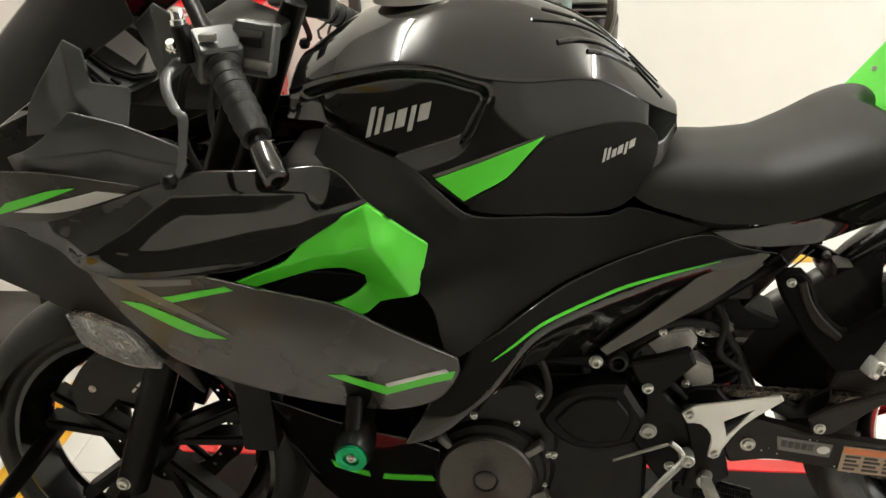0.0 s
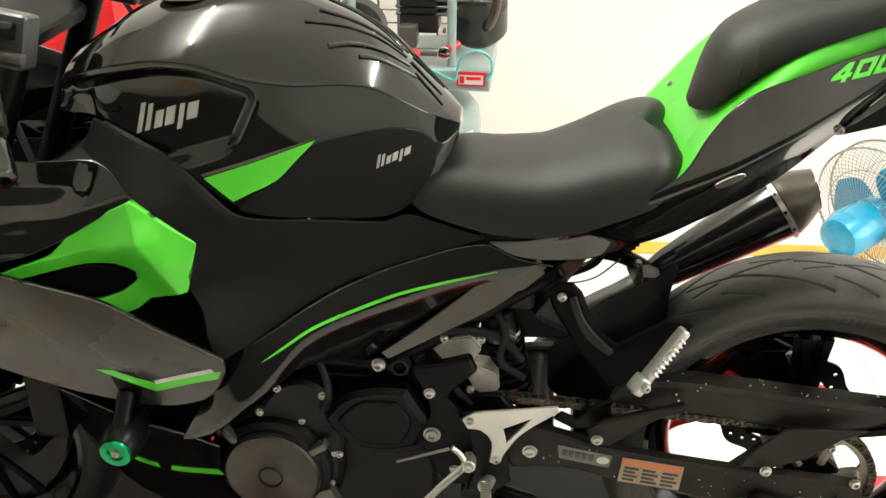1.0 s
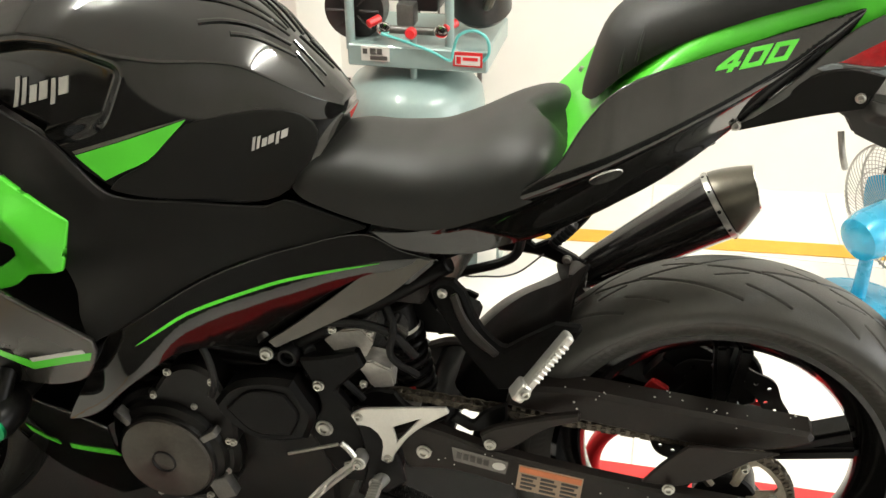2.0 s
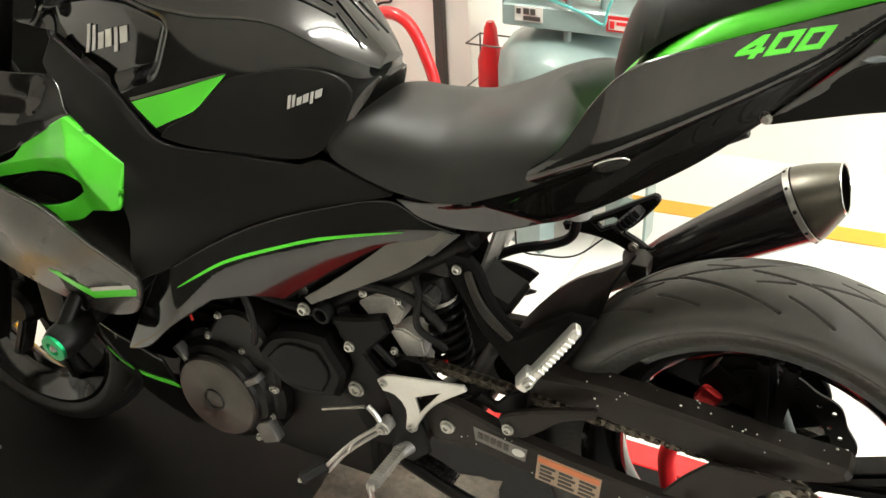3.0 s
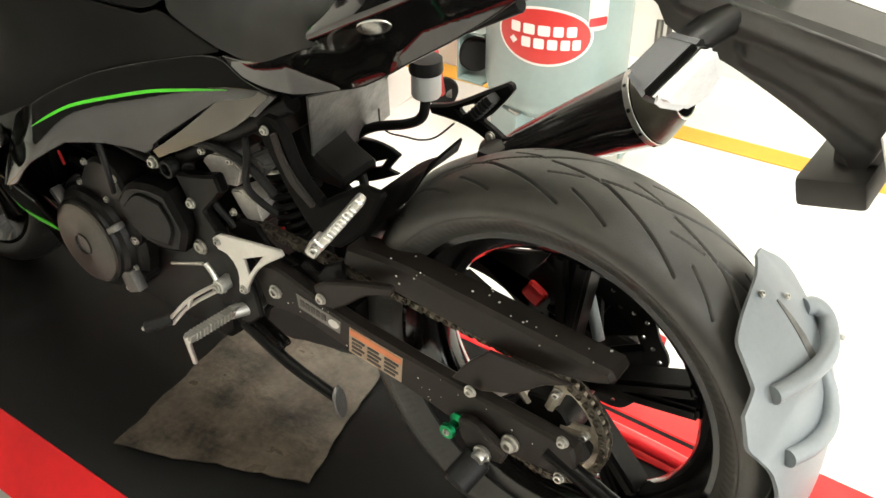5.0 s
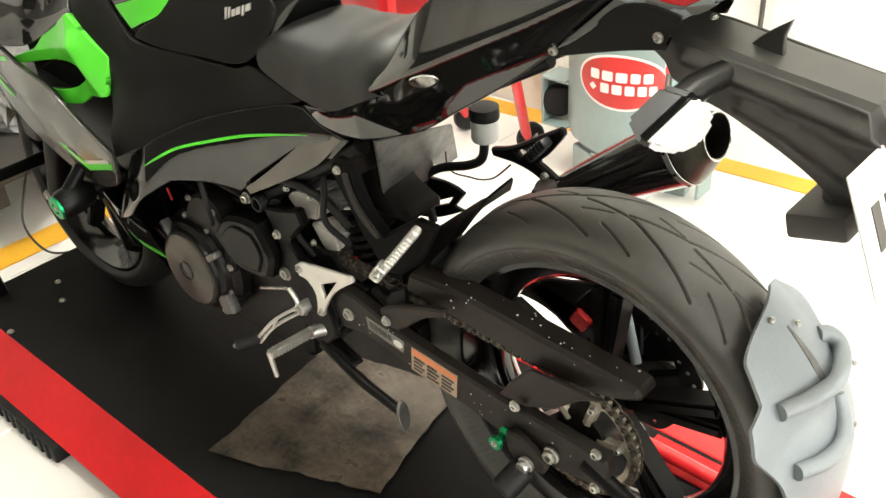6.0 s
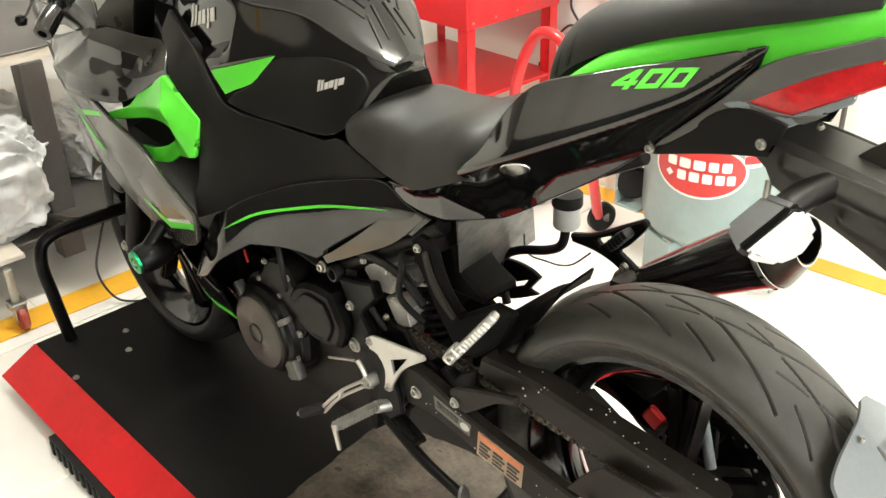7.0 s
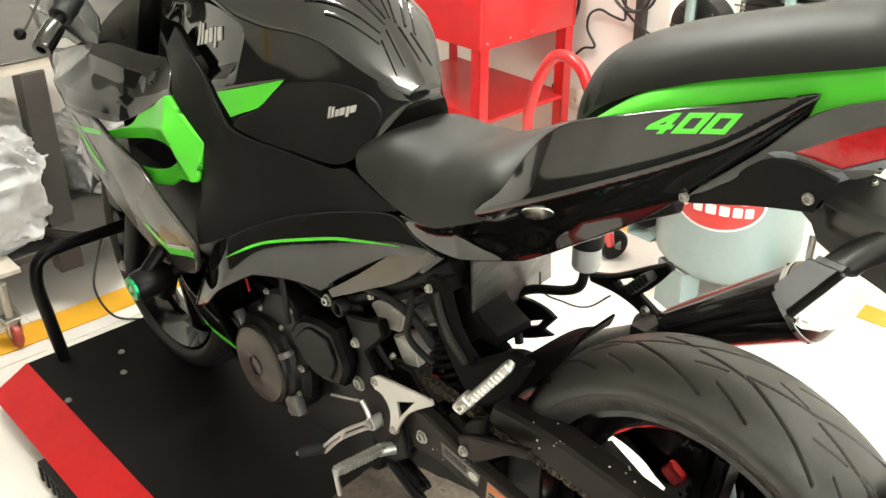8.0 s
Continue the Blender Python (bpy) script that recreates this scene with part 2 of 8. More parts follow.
def add_tube(bm, points, r, seg=10, n=8, curved=True, taper=1.0):
    pts = smooth_path(points, n) if curved else [Vector(p) for p in points]
    rings, side = [], None
    for i, p in enumerate(pts):
        d = (pts[min(i + 1, len(pts) - 1)] - pts[max(i - 1, 0)]).normalized()
        if side is None:
            side = d.orthogonal().normalized()
        side = (side - d * side.dot(d)).normalized()
        up = d.cross(side)
        rad = r * (1 + (taper - 1) * i / max(1, len(pts) - 1))
        rings.append([bm.verts.new(p + rad * (side * math.cos(2 * math.pi * k / seg) + up * math.sin(2 * math.pi * k / seg))) for k in range(seg)])
    for a, b in zip(rings, rings[1:]):
        for k in range(seg):
            bm.faces.new((a[k], a[(k + 1) % seg], b[(k + 1) % seg], b[k]))
    bm.faces.new(rings[0][::-1])
    bm.faces.new(rings[-1])
    return bm


def rounded(outline, step=0.012, corner=50):
    """Runs a smooth closed line through 2D or 3D points, leaving sharp corners sharp."""
    p = [Vector(q) for q in outline]
    n = len(p)
    tang = []
    for i in range(n):
        a, b = p[i] - p[i - 1], p[(i + 1) % n] - p[i]
        turn = a.angle(b) if a.length > 1e-9 and b.length > 1e-9 else 0
        tang.append(None if math.degrees(turn) > corner else (a + b).normalized())
    out = []
    for i in range(n):
        a, b = p[i], p[(i + 1) % n]
        ln = (b - a).length
        k = max(1, int(ln / step))
        ta = (tang[i] or (b - a).normalized()) * ln
        tb = (tang[(i + 1) % n] or (b - a).normalized()) * ln
        for s in range(k):
            t = s / k
            out.append((2 * t ** 3 - 3 * t * t + 1) * a + (t ** 3 - 2 * t * t + t) * ta + (-2 * t ** 3 + 3 * t * t) * b + (t ** 3 - t * t) * tb)
    return out


def spline_surface(ctrl, stiff=2e-4):
    """A thin plate y(x, z) through the control points."""
    c = np.array(ctrl, float)
    x, y, z = c[:, 0], c[:, 1], c[:, 2]
    n = len(c)

    def k(r2):
        return r2 * np.log(r2 + 1e-9)
    K = k((x[:, None] - x) ** 2 + (z[:, None] - z) ** 2) + np.eye(n) * stiff
    P = np.c_[np.ones(n), x, z]
    A = np.block([[K, P], [P.T, np.zeros((3, 3))]])
    w = np.linalg.solve(A, np.r_[y, 0, 0, 0])

    def f(px_, pz_):
        px_, pz_ = np.asarray(px_, float), np.asarray(pz_, float)
        d = k((px_[..., None] - x) ** 2 + (pz_[..., None] - z) ** 2)
        return d @ w[:n] + w[n] + w[n + 1] * px_ + w[n + 2] * pz_
    return f


def segment_distance(px_, pz_, a, b):
    ax, az, bx, bz = a[0], a[1], b[0], b[1]
    dx, dz = bx - ax, bz - az
    t = np.clip(((px_ - ax) * dx + (pz_ - az) * dz) / max(dx * dx + dz * dz, 1e-12), 0, 1)
    return np.hypot(px_ - ax - t * dx, pz_ - az - t * dz)


def ridged(surf, ridges):
    """The surface with its crests added."""
    def height(x, z):
        x, z = np.asarray(x, float), np.asarray(z, float)
        y = surf(x, z)
        for *pts, h, w in ridges:
            r = np.full(np.shape(x), 9.0)
            for a, b in zip(pts, pts[1:]):
                r = np.minimum(r, segment_distance(x, z, a, b))
            y = y - h * np.clip(1 - np.sqrt(r * r + 4e-6) / w, 0, 1) ** 1.3
        return y
    return height


def shell_mesh(outline, surf, thick, cell, edge, ridges, step=0.012, corner=50):
    """A curved shell with a rounded rim over an outline in the x, z plane; outward is -y."""
    loop = rounded([(q[0], q[-1]) for q in outline], step, corner)
    bm = B()
    bm.faces.new([bm.verts.new((q[0], 0, q[1])) for q in loop]).normal_update()
    bmesh.ops.triangulate(bm, faces=bm.faces[:], ngon_method="EAR_CLIP")
    xs, zs = [q[0] for q in loop], [q[1] for q in loop]
    for lo, hi, nrm in ((min(xs), max(xs), (1, 0, 0)), (min(zs), max(zs), (0, 0, 1))):
        for i in range(int(math.floor(lo / cell)) + 1, int(math.ceil(hi / cell))):
            bmesh.ops.bisect_plane(bm, geom=bm.verts[:] + bm.edges[:] + bm.faces[:], plane_co=Vector(nrm) * (i * cell), plane_no=nrm, dist=1e-6)
    # extra cuts along the crests
    for *pts, h, w in ridges:
        for a, b in zip(pts, pts[1:]):
            d = Vector((b[0] - a[0], 0, b[1] - a[1])).normalized()
            nrm = Vector((-d.z, 0, d.x))
            for off in (-0.007, -0.0035, -0.0012, 0.0012, 0.0035, 0.007):
                bmesh.ops.bisect_plane(bm, geom=bm.verts[:] + bm.edges[:] + bm.faces[:], plane_co=Vector((a[0], 0, a[1])) + nrm * off, plane_no=nrm, dist=1e-6)
    bmesh.ops.remove_doubles(bm, verts=bm.verts[:], dist=1e-5)
    bm.verts.index_update()
    v = np.array([q.co[:] for q in bm.verts])
    faces = [[q.index for q in f.verts] for f in bm.faces]
    rim, away = [], {}
    for e in bm.edges:
        if len(e.link_faces) == 1:
            a, b = e.verts
            c = e.link_faces[0].calc_center_median()
            d = (b.co - a.co).normalized()
            o = (a.co + b.co) / 2 - c
            o = (o - d * o.dot(d)).normalized()
            rim.append((a.index, b.index))
            for q in (a.index, b.index):
                away[q] = away.get(q, Vector()) + o
    bm.free()

    height = ridged(surf, ridges)
    x, z = v[:, 0], v[:, 2]
    y = height(x, z)
    h = 0.0012
    gx = (height(x + h, z) - height(x - h, z)) / (2 * h)
    gz = (height(x, z + h) - height(x, z - h)) / (2 * h)
    nor = np.c_[gx, -np.ones(len(x)), gz]
    nor /= np.linalg.norm(nor, axis=1)[:, None]
    n = len(x)
    e = min(edge, 0.003) * 0.8
    ids = sorted(away)
    place = {q: k for k, q in enumerate(ids)}
    out_dir = np.array([away[q].normalized()[:] for q in ids])
    front = np.c_[x, y, z]
    ring1 = front[ids] + out_dir * 0.65 * e + np.array([0, 0.3 * e, 0])
    ring2 = front[ids] + out_dir * e + np.array([0, 1.1 * e, 0])
    verts = np.r_[front, front + np.array([0, thick + 1.1 * e, 0]), ring1, ring2]
    n1 = nor[ids] + out_dir
    normals = np.r_[nor, -nor, n1 / np.linalg.norm(n1, axis=1)[:, None], out_dir]

    def flipped(f):
        s = 0.0
        for i in range(len(f)):
            a, b = v[f[i]], v[f[(i + 1) % len(f)]]
            s += a[0] * b[2] - b[0] * a[2]
        return s < 0
    out = [f[::-1] if flipped(f) else f for f in faces]
    back = [[i + n for i in f[::-1]] for f in out]
    directed = {(f[i], f[(i + 1) % len(f)]) for f in out for i in range(len(f))}
    skirt = []
    m = len(ids)
    for a, b in rim:
        if (a, b) not in directed:
            a, b = b, a
        a1, b1 = 2 * n + place[a], 2 * n + place[b]
        skirt += [[b, a, a1, b1], [b1, a1, a1 + m, b1 + m], [b1 + m, a1 + m, a + n, b + n]]
    return verts, out + back + skirt, normals


def panel(name, outline, mat, parent, inner=(), thick=0.005, cell=0.010, edge=0.003, ridges=(), lift=0.0, surf=None, label="", both=False, stiff=2e-4, corner=50, step=0.012):
    """A body panel: outline points (x, y, z); the surface runs through them and the inner points."""
    f = surf or spline_surface(list(outline) + list(inner), stiff)
    verts, faces, normals = shell_mesh(outline, (lambda x, z: f(x, z) - lift), thick, cell, edge, ridges, step, corner)
    ob = raw(name, verts, faces, mat, parent, label, 180)
    ob.data.normals_split_custom_set_from_vertices(normals.tolist())
    if both:
        flip = np.array([1, -1, 1])
        o2 = raw(name, verts * flip, [q[::-1] for q in faces], mat, parent, label, 180)
        o2.data.normals_split_custom_set_from_vertices((normals * flip).tolist())
    return ob, ridged(f, ridges)


def plate(name, outline, y0, y1, mat, parent, label="", bevel=0.0015, holes=(), corner=50, step=0.01):
    """A flat plate cut to an outline in x, z, between y0 and y1, with optional holes."""
    bm = B()
    loop = rounded(outline, step, corner)
    edges = []
    vs = [bm.verts.new((q[0], y0, q[1])) for q in loop]
    edges += [bm.edges.new((vs[i], vs[(i + 1) % len(vs)])) for i in range(len(vs))]
    for h in holes:
        hl = rounded(h, step * 0.6, corner)
        hv = [bm.verts.new((q[0], y0, q[1])) for q in hl]
        edges += [bm.edges.new((hv[i], hv[(i + 1) % len(hv)])) for i in range(len(hv))]
    r = bmesh.ops.triangle_fill(bm, edges=edges, use_beauty=True, use_dissolve=False)
    faces = [g for g in r["geom"] if isinstance(g, bmesh.types.BMFace)]
    ex = bmesh.ops.extrude_face_region(bm, geom=faces)
    for g in ex["geom"]:
        if isinstance(g, bmesh.types.BMVert):
            g.co.y = y1
    bmesh.ops.recalc_face_normals(bm, faces=bm.faces[:])
    if bevel:
        hard = [e for e in bm.edges if len(e.link_faces) == 2 and e.calc_face_angle(0) > 1.2]
        bmesh.ops.bevel(bm, geom=hard, offset=bevel, segments=1, affect="EDGES")
    return part(name, bm, mat, parent, label)


def bolt(parent, where, r=0.007, h=0.005, mat=None, axis=(0, -1, 0), name="bolt", socket=True):
    """A cap bolt head with a recessed socket, standing out along the axis."""
    a = Vector(where)
    r *= 0.82
    m = axis_matrix(a, a + Vector(axis))
    bm = B()
    prof = [(r * 1.3, 0), (r * 1.3, h * 0.3), (r, h * 0.35), (r, h * 0.85), (r * 0.85, h)]
    prof += [(r * 0.5, h), (r * 0.45, h * 0.5), (0, h * 0.5)] if socket else [(0, h)]
    add_lathe(bm, prof, m, 12)
    return part(name, bm, mat or steel, parent)

# ---- the room ----
SKEW = pose(0, 0, 0, 0, 0, 4.3)          # the bay's rear wall runs at a slight angle to the lift
WALL_Y, WALL_X, ROOM_X, ROOM_Y, ROOM_H = 2.10, -3.15, 5.1, -2.35, 3.0
tagged(part("wall_north", span_box(B(), (-4.2, WALL_Y, -0.05), (6.2, WALL_Y + 0.15, ROOM_H)), wall_paint), "cream painted workshop wall", "wall", kind="structure").matrix_world = SKEW
tagged(part("wall_west", span_box(B(), (WALL_X - 0.15, ROOM_Y - 0.15, -0.05), (WALL_X, 2.6, 1.35)), wall_paint), "pale painted end wall", "wall", kind="structure")
# Unseen upper part, added in a dark tone to break up the fairing's reflections.
tagged(part("wall_west_upper", span_box(B(), (WALL_X - 0.15, ROOM_Y - 0.15, 1.35), (WALL_X - 0.003, 2.6, ROOM_H)), reflection_taupe), "unseen taupe upper wall added to darken fairing reflections", "wall", kind="structure")
# Unseen south wall set close; its dark lower band darkens the panels' reflections.
DARK_BAND_TOP = 1.7
tagged(part("wall_south", span_box(B(), (-3.3, ROOM_Y - 0.15, DARK_BAND_TOP), (5.3, ROOM_Y, ROOM_H)), rear_wall), "unseen cream wall set close for upper reflections", "wall", kind="structure")
tagged(part("wall_south_dark_band", span_box(B(), (-3.3, ROOM_Y - 0.15, -0.05), (5.3, ROOM_Y + 0.02, DARK_BAND_TOP)), reflection_black), "unseen dark wall band added to darken reflections", "wall", kind="structure")
bm = B()
span_box(bm, (ROOM_X, ROOM_Y - 0.1, 0), (ROOM_X + 0.15, ROOM_Y + 0.2, ROOM_H))
span_box(bm, (ROOM_X, 1.6, 0), (ROOM_X + 0.15, 2.9, ROOM_H))
span_box(bm, (ROOM_X, ROOM_Y + 0.2, 2.99), (ROOM_X + 0.15, 1.6, ROOM_H + 0.02))
tagged(part("wall_east", bm, wall_paint), "wall beside the open shop front", "wall", kind="structure")
PIER_Y = 1.62
tagged(part("wall_pier", span_box(B(), (-3.14, PIER_Y, -0.002), (-1.225, 2.25, ROOM_H - 0.001), 0.004, 1), wall_paint), "cream painted wall pier behind the tool cart", "wall", kind="structure")
tagged(part("ceiling", span_box(B(), (-3.4, ROOM_Y - 0.2, ROOM_H), (5.4, 3.2, ROOM_H + 0.12)), ceiling_paint), "plain pale ceiling", "ceiling", kind="structure")

# white floor tiles over a grout bed
floor = tagged(part("floor", span_box(B(), (-3.3, ROOM_Y - 0.15, -0.06), (9.0, 3.0, -0.003)), grout), "glossy white tiled workshop floor", "floor", kind="structure")

# yellow floor marking round the bay
def tape(name, a, b, w):
    a, b = Vector(a), Vector(b)
    n = Vector((-(b - a).y, (b - a).x, 0)).normalized() * w / 2
    bm = B()
    lo = [bm.verts.new(v) for v in (a - n, b - n, b + n, a + n)]
    f = bm.faces.new(lo)
    ex = bmesh.ops.extrude_face_region(bm, geom=[f])
    for g in ex["geom"]:
        if isinstance(g, bmesh.types.BMVert):
            g.co.z += 0.002
    return tagged(part(name, bm, tape_yellow), "worn yellow floor marking tape", "floor tape", kind="structure")


tape("floor_marking_1", (-2.05, 1.515, 0.001), (3.2, 1.90, 0.001), 0.085)
tape("floor_marking_2", (-2.0, 1.50, 0.0012), (-2.0, -2.3, 0.0012), 0.11)

# ---- the lift table ----
PLAT = 0.13
NEAR, FAR, HEAD, FOOT = -0.322, 0.348, -1.665, 0.95
lift = thing("motorcycle_lift", (-0.4, 0, 0), "low red steel motorcycle lift with a black rubber deck", "lift table")
bm = B()
span_box(bm, (HEAD, NEAR, PLAT - 0.035), (FOOT, FAR, PLAT), 0.003, 2)
part("deck", bm, platform_black, lift, "black ribbed rubber deck sheet")


bm = B()
span_box(bm, (-0.07, 0.262, PLAT), (FOOT - 0.02, 0.334, PLAT + 0.004), 0.001, 1)
part("deck_margin", bm, apron_red, lift, "bare red steel margin of the deck")


def apron(name, pts):
    bm = B()
    f = bm.faces.new([bm.verts.new(p) for p in pts])
    n = Vector((0, 0, 1)).cross(Vector(pts[1]) - Vector(pts[0])).normalized()
    f.normal_update()
    ex = bmesh.ops.extrude_face_region(bm, geom=[f])
    for g in ex["geom"]:
        if isinstance(g, bmesh.types.BMVert):
            g.co.z -= 0.004
            g.co.y += 0.004 if pts[0][1] < 0 else -0.004
    bmesh.ops.bevel(bm, geom=bm.edges[:], offset=0.001, segments=1, affect="EDGES")
    part(name, bm, apron_red, lift, "glossy red sloping steel side apron")


apron("side_apron", [(HEAD, NEAR - 0.002, PLAT + 0.001), (FOOT, NEAR - 0.002, PLAT + 0.001), (FOOT, NEAR - 0.088, 0.048), (HEAD - 0.05, NEAR - 0.088, 0.048)])
apron("side_apron", [(HEAD, FAR + 0.002, PLAT + 0.001), (FOOT, FAR + 0.002, PLAT + 0.001), (FOOT, FAR + 0.15, 0.048), (HEAD, FAR + 0.15, 0.048)])
bm = B()
span_box(bm, (HEAD + 0.05, NEAR + 0.03, 0.03), (FOOT - 0.05, FAR - 0.03, PLAT - 0.036), 0.004)
part("under_frame", bm, satin_black, lift, "dark steel underframe")
for x0, x1 in ((-1.40, -1.10), (0.1, 0.4)):
    bm = B()
    span_box(bm, (x0, NEAR - 0.105, 0.0), (x1, NEAR + 0.02, 0.045), 0.006)
    for k in range(9):
        span_box(bm, (x0 + 0.015 + k * 0.031, NEAR - 0.109, 0.004), (x0 + 0.030 + k * 0.031, NEAR - 0.10, 0.041), 0.002, 1)
    part("foot_block", bm, rubber, lift, "ribbed black rubber foot block")
for bx, by in ((-1.465, -0.166), (-1.449, -0.313), (-1.55, -0.13), (-1.465, 0.20)):
    bolt(lift, (bx, by, PLAT), 0.008, 0.005, steel, (0, 0, 1))
bm = B()
add_tube(bm, [(-1.62, -0.247, PLAT), (-1.62, -0.262, 0.26), (-1.62, -0.270, 0.37), (-1.62, -0.235, 0.424), (-1.62, -0.09, 0.43), (-1.62, 0.09, 0.43), (-1.62, 0.235, 0.424), (-1.62, 0.270, 0.37), (-1.62, 0.262, 0.26), (-1.62, 0.247, PLAT)], 0.016, 14, 8)
part("wheel_stop", bm, satin_black, lift, "bent black steel tube wheel stop")

# stained sheet laid on the deck
sheet = B()
random.seed(5)
outline = rounded([(-0.734, -0.262), (-0.66, -0.236), (-0.55, -0.186), (-0.388, -0.125), (-0.405, -0.06), (-0.43, 0.04), (-0.462, 0.185), (-0.60, 0.155), (-0.79, 0.11), (-0.765, -0.06)], 0.02, 30)
vs = [sheet.verts.new((q[0] + random.uniform(-0.003, 0.003), q[1] + random.uniform(-0.003, 0.003), PLAT + 0.004)) for q in outline]
bmesh.ops.triangulate(sheet, faces=[sheet.faces.new(vs)])
for nrm in ((1, 0, 0), (0, 1, 0)):
    for k in range(-40, 12):
        bmesh.ops.bisect_plane(sheet, geom=sheet.verts[:] + sheet.edges[:] + sheet.faces[:], plane_co=Vector(nrm) * k * 0.02, plane_no=nrm)
for v in sheet.verts:
    v.co.z += 0.004 * noise.noise(v.co * 9) + 0.002
ex = bmesh.ops.extrude_face_region(sheet, geom=sheet.faces[:])
for g in ex["geom"]:
    if isinstance(g, bmesh.types.BMVert):
        g.co.z += 0.0025
tagged(part("drip_sheet", sheet, mat_sheet), "oil-stained brown metal drip sheet on the deck", "drip sheet")

# ---- the motorcycle ----
REAR, FRONT = Vector((0.0, 0.0, 0.505)), Vector((-1.425, 0.0, 0.427))
bike = thing("motorcycle", (-0.7, 0, PLAT), "black and green sport motorcycle standing on the lift", "motorcycle")


def smooth_table(xs, values, n=210):
    x = np.linspace(xs[0], xs[-1], n)
    v = np.interp(x, xs, values)
    for _ in range(max(5, int(5 * (n / 70) ** 2))):
        v[1:-1] = 0.25 * v[:-2] + 0.5 * v[1:-1] + 0.25 * v[2:]
    return x, v


def closed_loft(rings):
    """Verts and faces of a skin through equal rings, capped at both ends."""
    n = len(rings[0])
    verts = [p for r in rings for p in r]
    faces = []
    for i in range(len(rings) - 1):
        for k in range(n):
            a, b = i * n + k, i * n + (k + 1) % n
            faces.append((a, b, b + n, a + n))
    faces.append(tuple(range(n))[::-1])
    faces.append(tuple(range((len(rings) - 1) * n, len(rings) * n)))
    return verts, faces


# fuel tank: half width and height tables along x
TX = [-1.07, -1.03, -0.99, -0.915, -0.86, -0.80, -0.74, -0.68, -0.64, -0.60, -0.57, -0.545, -0.53]
tank_x, tank_zb = smooth_table(TX, [1.075, 1.070, 1.052, 1.016, 0.982, 0.944, 0.934, 0.927, 0.925, 0.937, 0.962, 1.000, 1.028])
_, tank_yb = smooth_table(TX, [0.125, 0.135, 0.142, 0.151, 0.157, 0.155, 0.135, 0.115, 0.105, 0.094, 0.084, 0.062, 0.038])
_, tank_zs = smooth_table(TX, [1.108, 1.126, 1.140, 1.156, 1.154, 1.134, 1.124, 1.124, 1.118, 1.092, 1.070, 1.055, 1.045])
_, tank_ys = smooth_table(TX, [0.105, 0.125, 0.140, 0.150, 0.152, 0.149, 0.136, 0.118, 0.104, 0.085, 0.066, 0.046, 0.030])
_, tank_zt = smooth_table(TX, [1.135, 1.162, 1.188, 1.216, 1.224, 1.222, 1.210, 1.187, 1.163, 1.126, 1.096, 1.072, 1.056])


def soft(v):
    v = np.clip(v, 0, 1)
    return v * v * (3 - 2 * v)


def tank_side(x, z):
    """y of the tank's left flank."""
    zb, zs = np.interp(x, tank_x, tank_zb), np.interp(x, tank_x, tank_zs)
    s = np.clip((z - zb) / (zs - zb), 0, 1)
    y = np.interp(x, tank_x, tank_yb) * (1 - s) + np.interp(x, tank_x, tank_ys) * s - 0.007 * np.sin(math.pi * s)
    # hollow with a rounded upper rear corner
    dx, dz = (-0.772 + (z - 1.124) * 0.50 - x), zs - 0.006 - z
    inset = np.where((dx < 0.03) & (dz < 0.03), 0.03 - np.hypot(np.clip(0.03 - dx, 0, 1), np.clip(0.03 - dz, 0, 1)), np.minimum(dx, dz))
    hollow = soft(inset / 0.022) * soft((x + 1.06) / 0.04) * soft((z - 1.012 - (x + 0.864) * 0.33) / 0.03)
    return -(y - 0.018 * hollow)


def tank_top(t):
    """Width and height shares over the top: a near-flat upper facet that rolls over to the crown."""
    pts = [(1.0, 0.0), (0.80, 0.42), (0.52, 0.93), (0.0, 1.0)]
    b = [(1 - t) ** 3, 3 * t * (1 - t) ** 2, 3 * t * t * (1 - t), t ** 3]
    return sum(w * q[0] for w, q in zip(b, pts)), sum(w * q[1] for w, q in zip(b, pts))


LOW, TOPN = 90, 26
rings = []
for i, x in enumerate(tank_x):
    half = []
    for s in np.linspace(0, 1, LOW):
        z = tank_zb[i] * (1 - s) + tank_zs[i] * s
        half.append((x, float(tank_side(x, z)), z))
    for a in np.linspace(0, 1, TOPN)[1:]:
        yy, zz = tank_top(a)
        half.append((x, -tank_ys[i] * yy, tank_zs[i] + (tank_zt[i] - tank_zs[i]) * zz))
    rings.append(half + [(p[0], -p[1], p[2]) for p in half[-2::-1]])
v, f = closed_loft(rings)
raw("fuel_tank", v, f, gloss_black, bike, "glossy black fuel tank", 70)
knee = [(-0.818, 0, 0.953), (-0.806, 0, 0.965), (-0.772, 0, 0.984), (-0.744, 0, 1.010), (-0.716, 0, 1.036), (-0.676, 0, 1.046), (-0.63, 0, 1.053), (-0.600, 0, 1.052), (-0.576, 0, 1.042),
        (-0.560, 0, 1.018), (-0.566, 0, 0.985), (-0.594, 0, 0.946), (-0.625, 0, 0.931), (-0.70, 0, 0.935), (-0.76, 0, 0.940)]
panel("knee_panel", knee, matte_black, bike, surf=tank_side, lift=0.003, thick=0.006, edge=0.003, cell=0.014, label="matte black knee panel on the tank", both=True)
panel("tank_stripe", [(-0.864, 0, 0.996), (-0.826, 0, 0.964), (-0.80, 0, 0.977), (-0.769, 0, 0.991), (-0.742, 0, 1.018), (-0.716, 0, 1.045), (-0.79, 0, 1.020)], green_paint, bike,
      surf=tank_side, lift=0.0016, thick=0.002, edge=0.0006, cell=0.014, label="bright green tank stripe", both=True, corner=30)
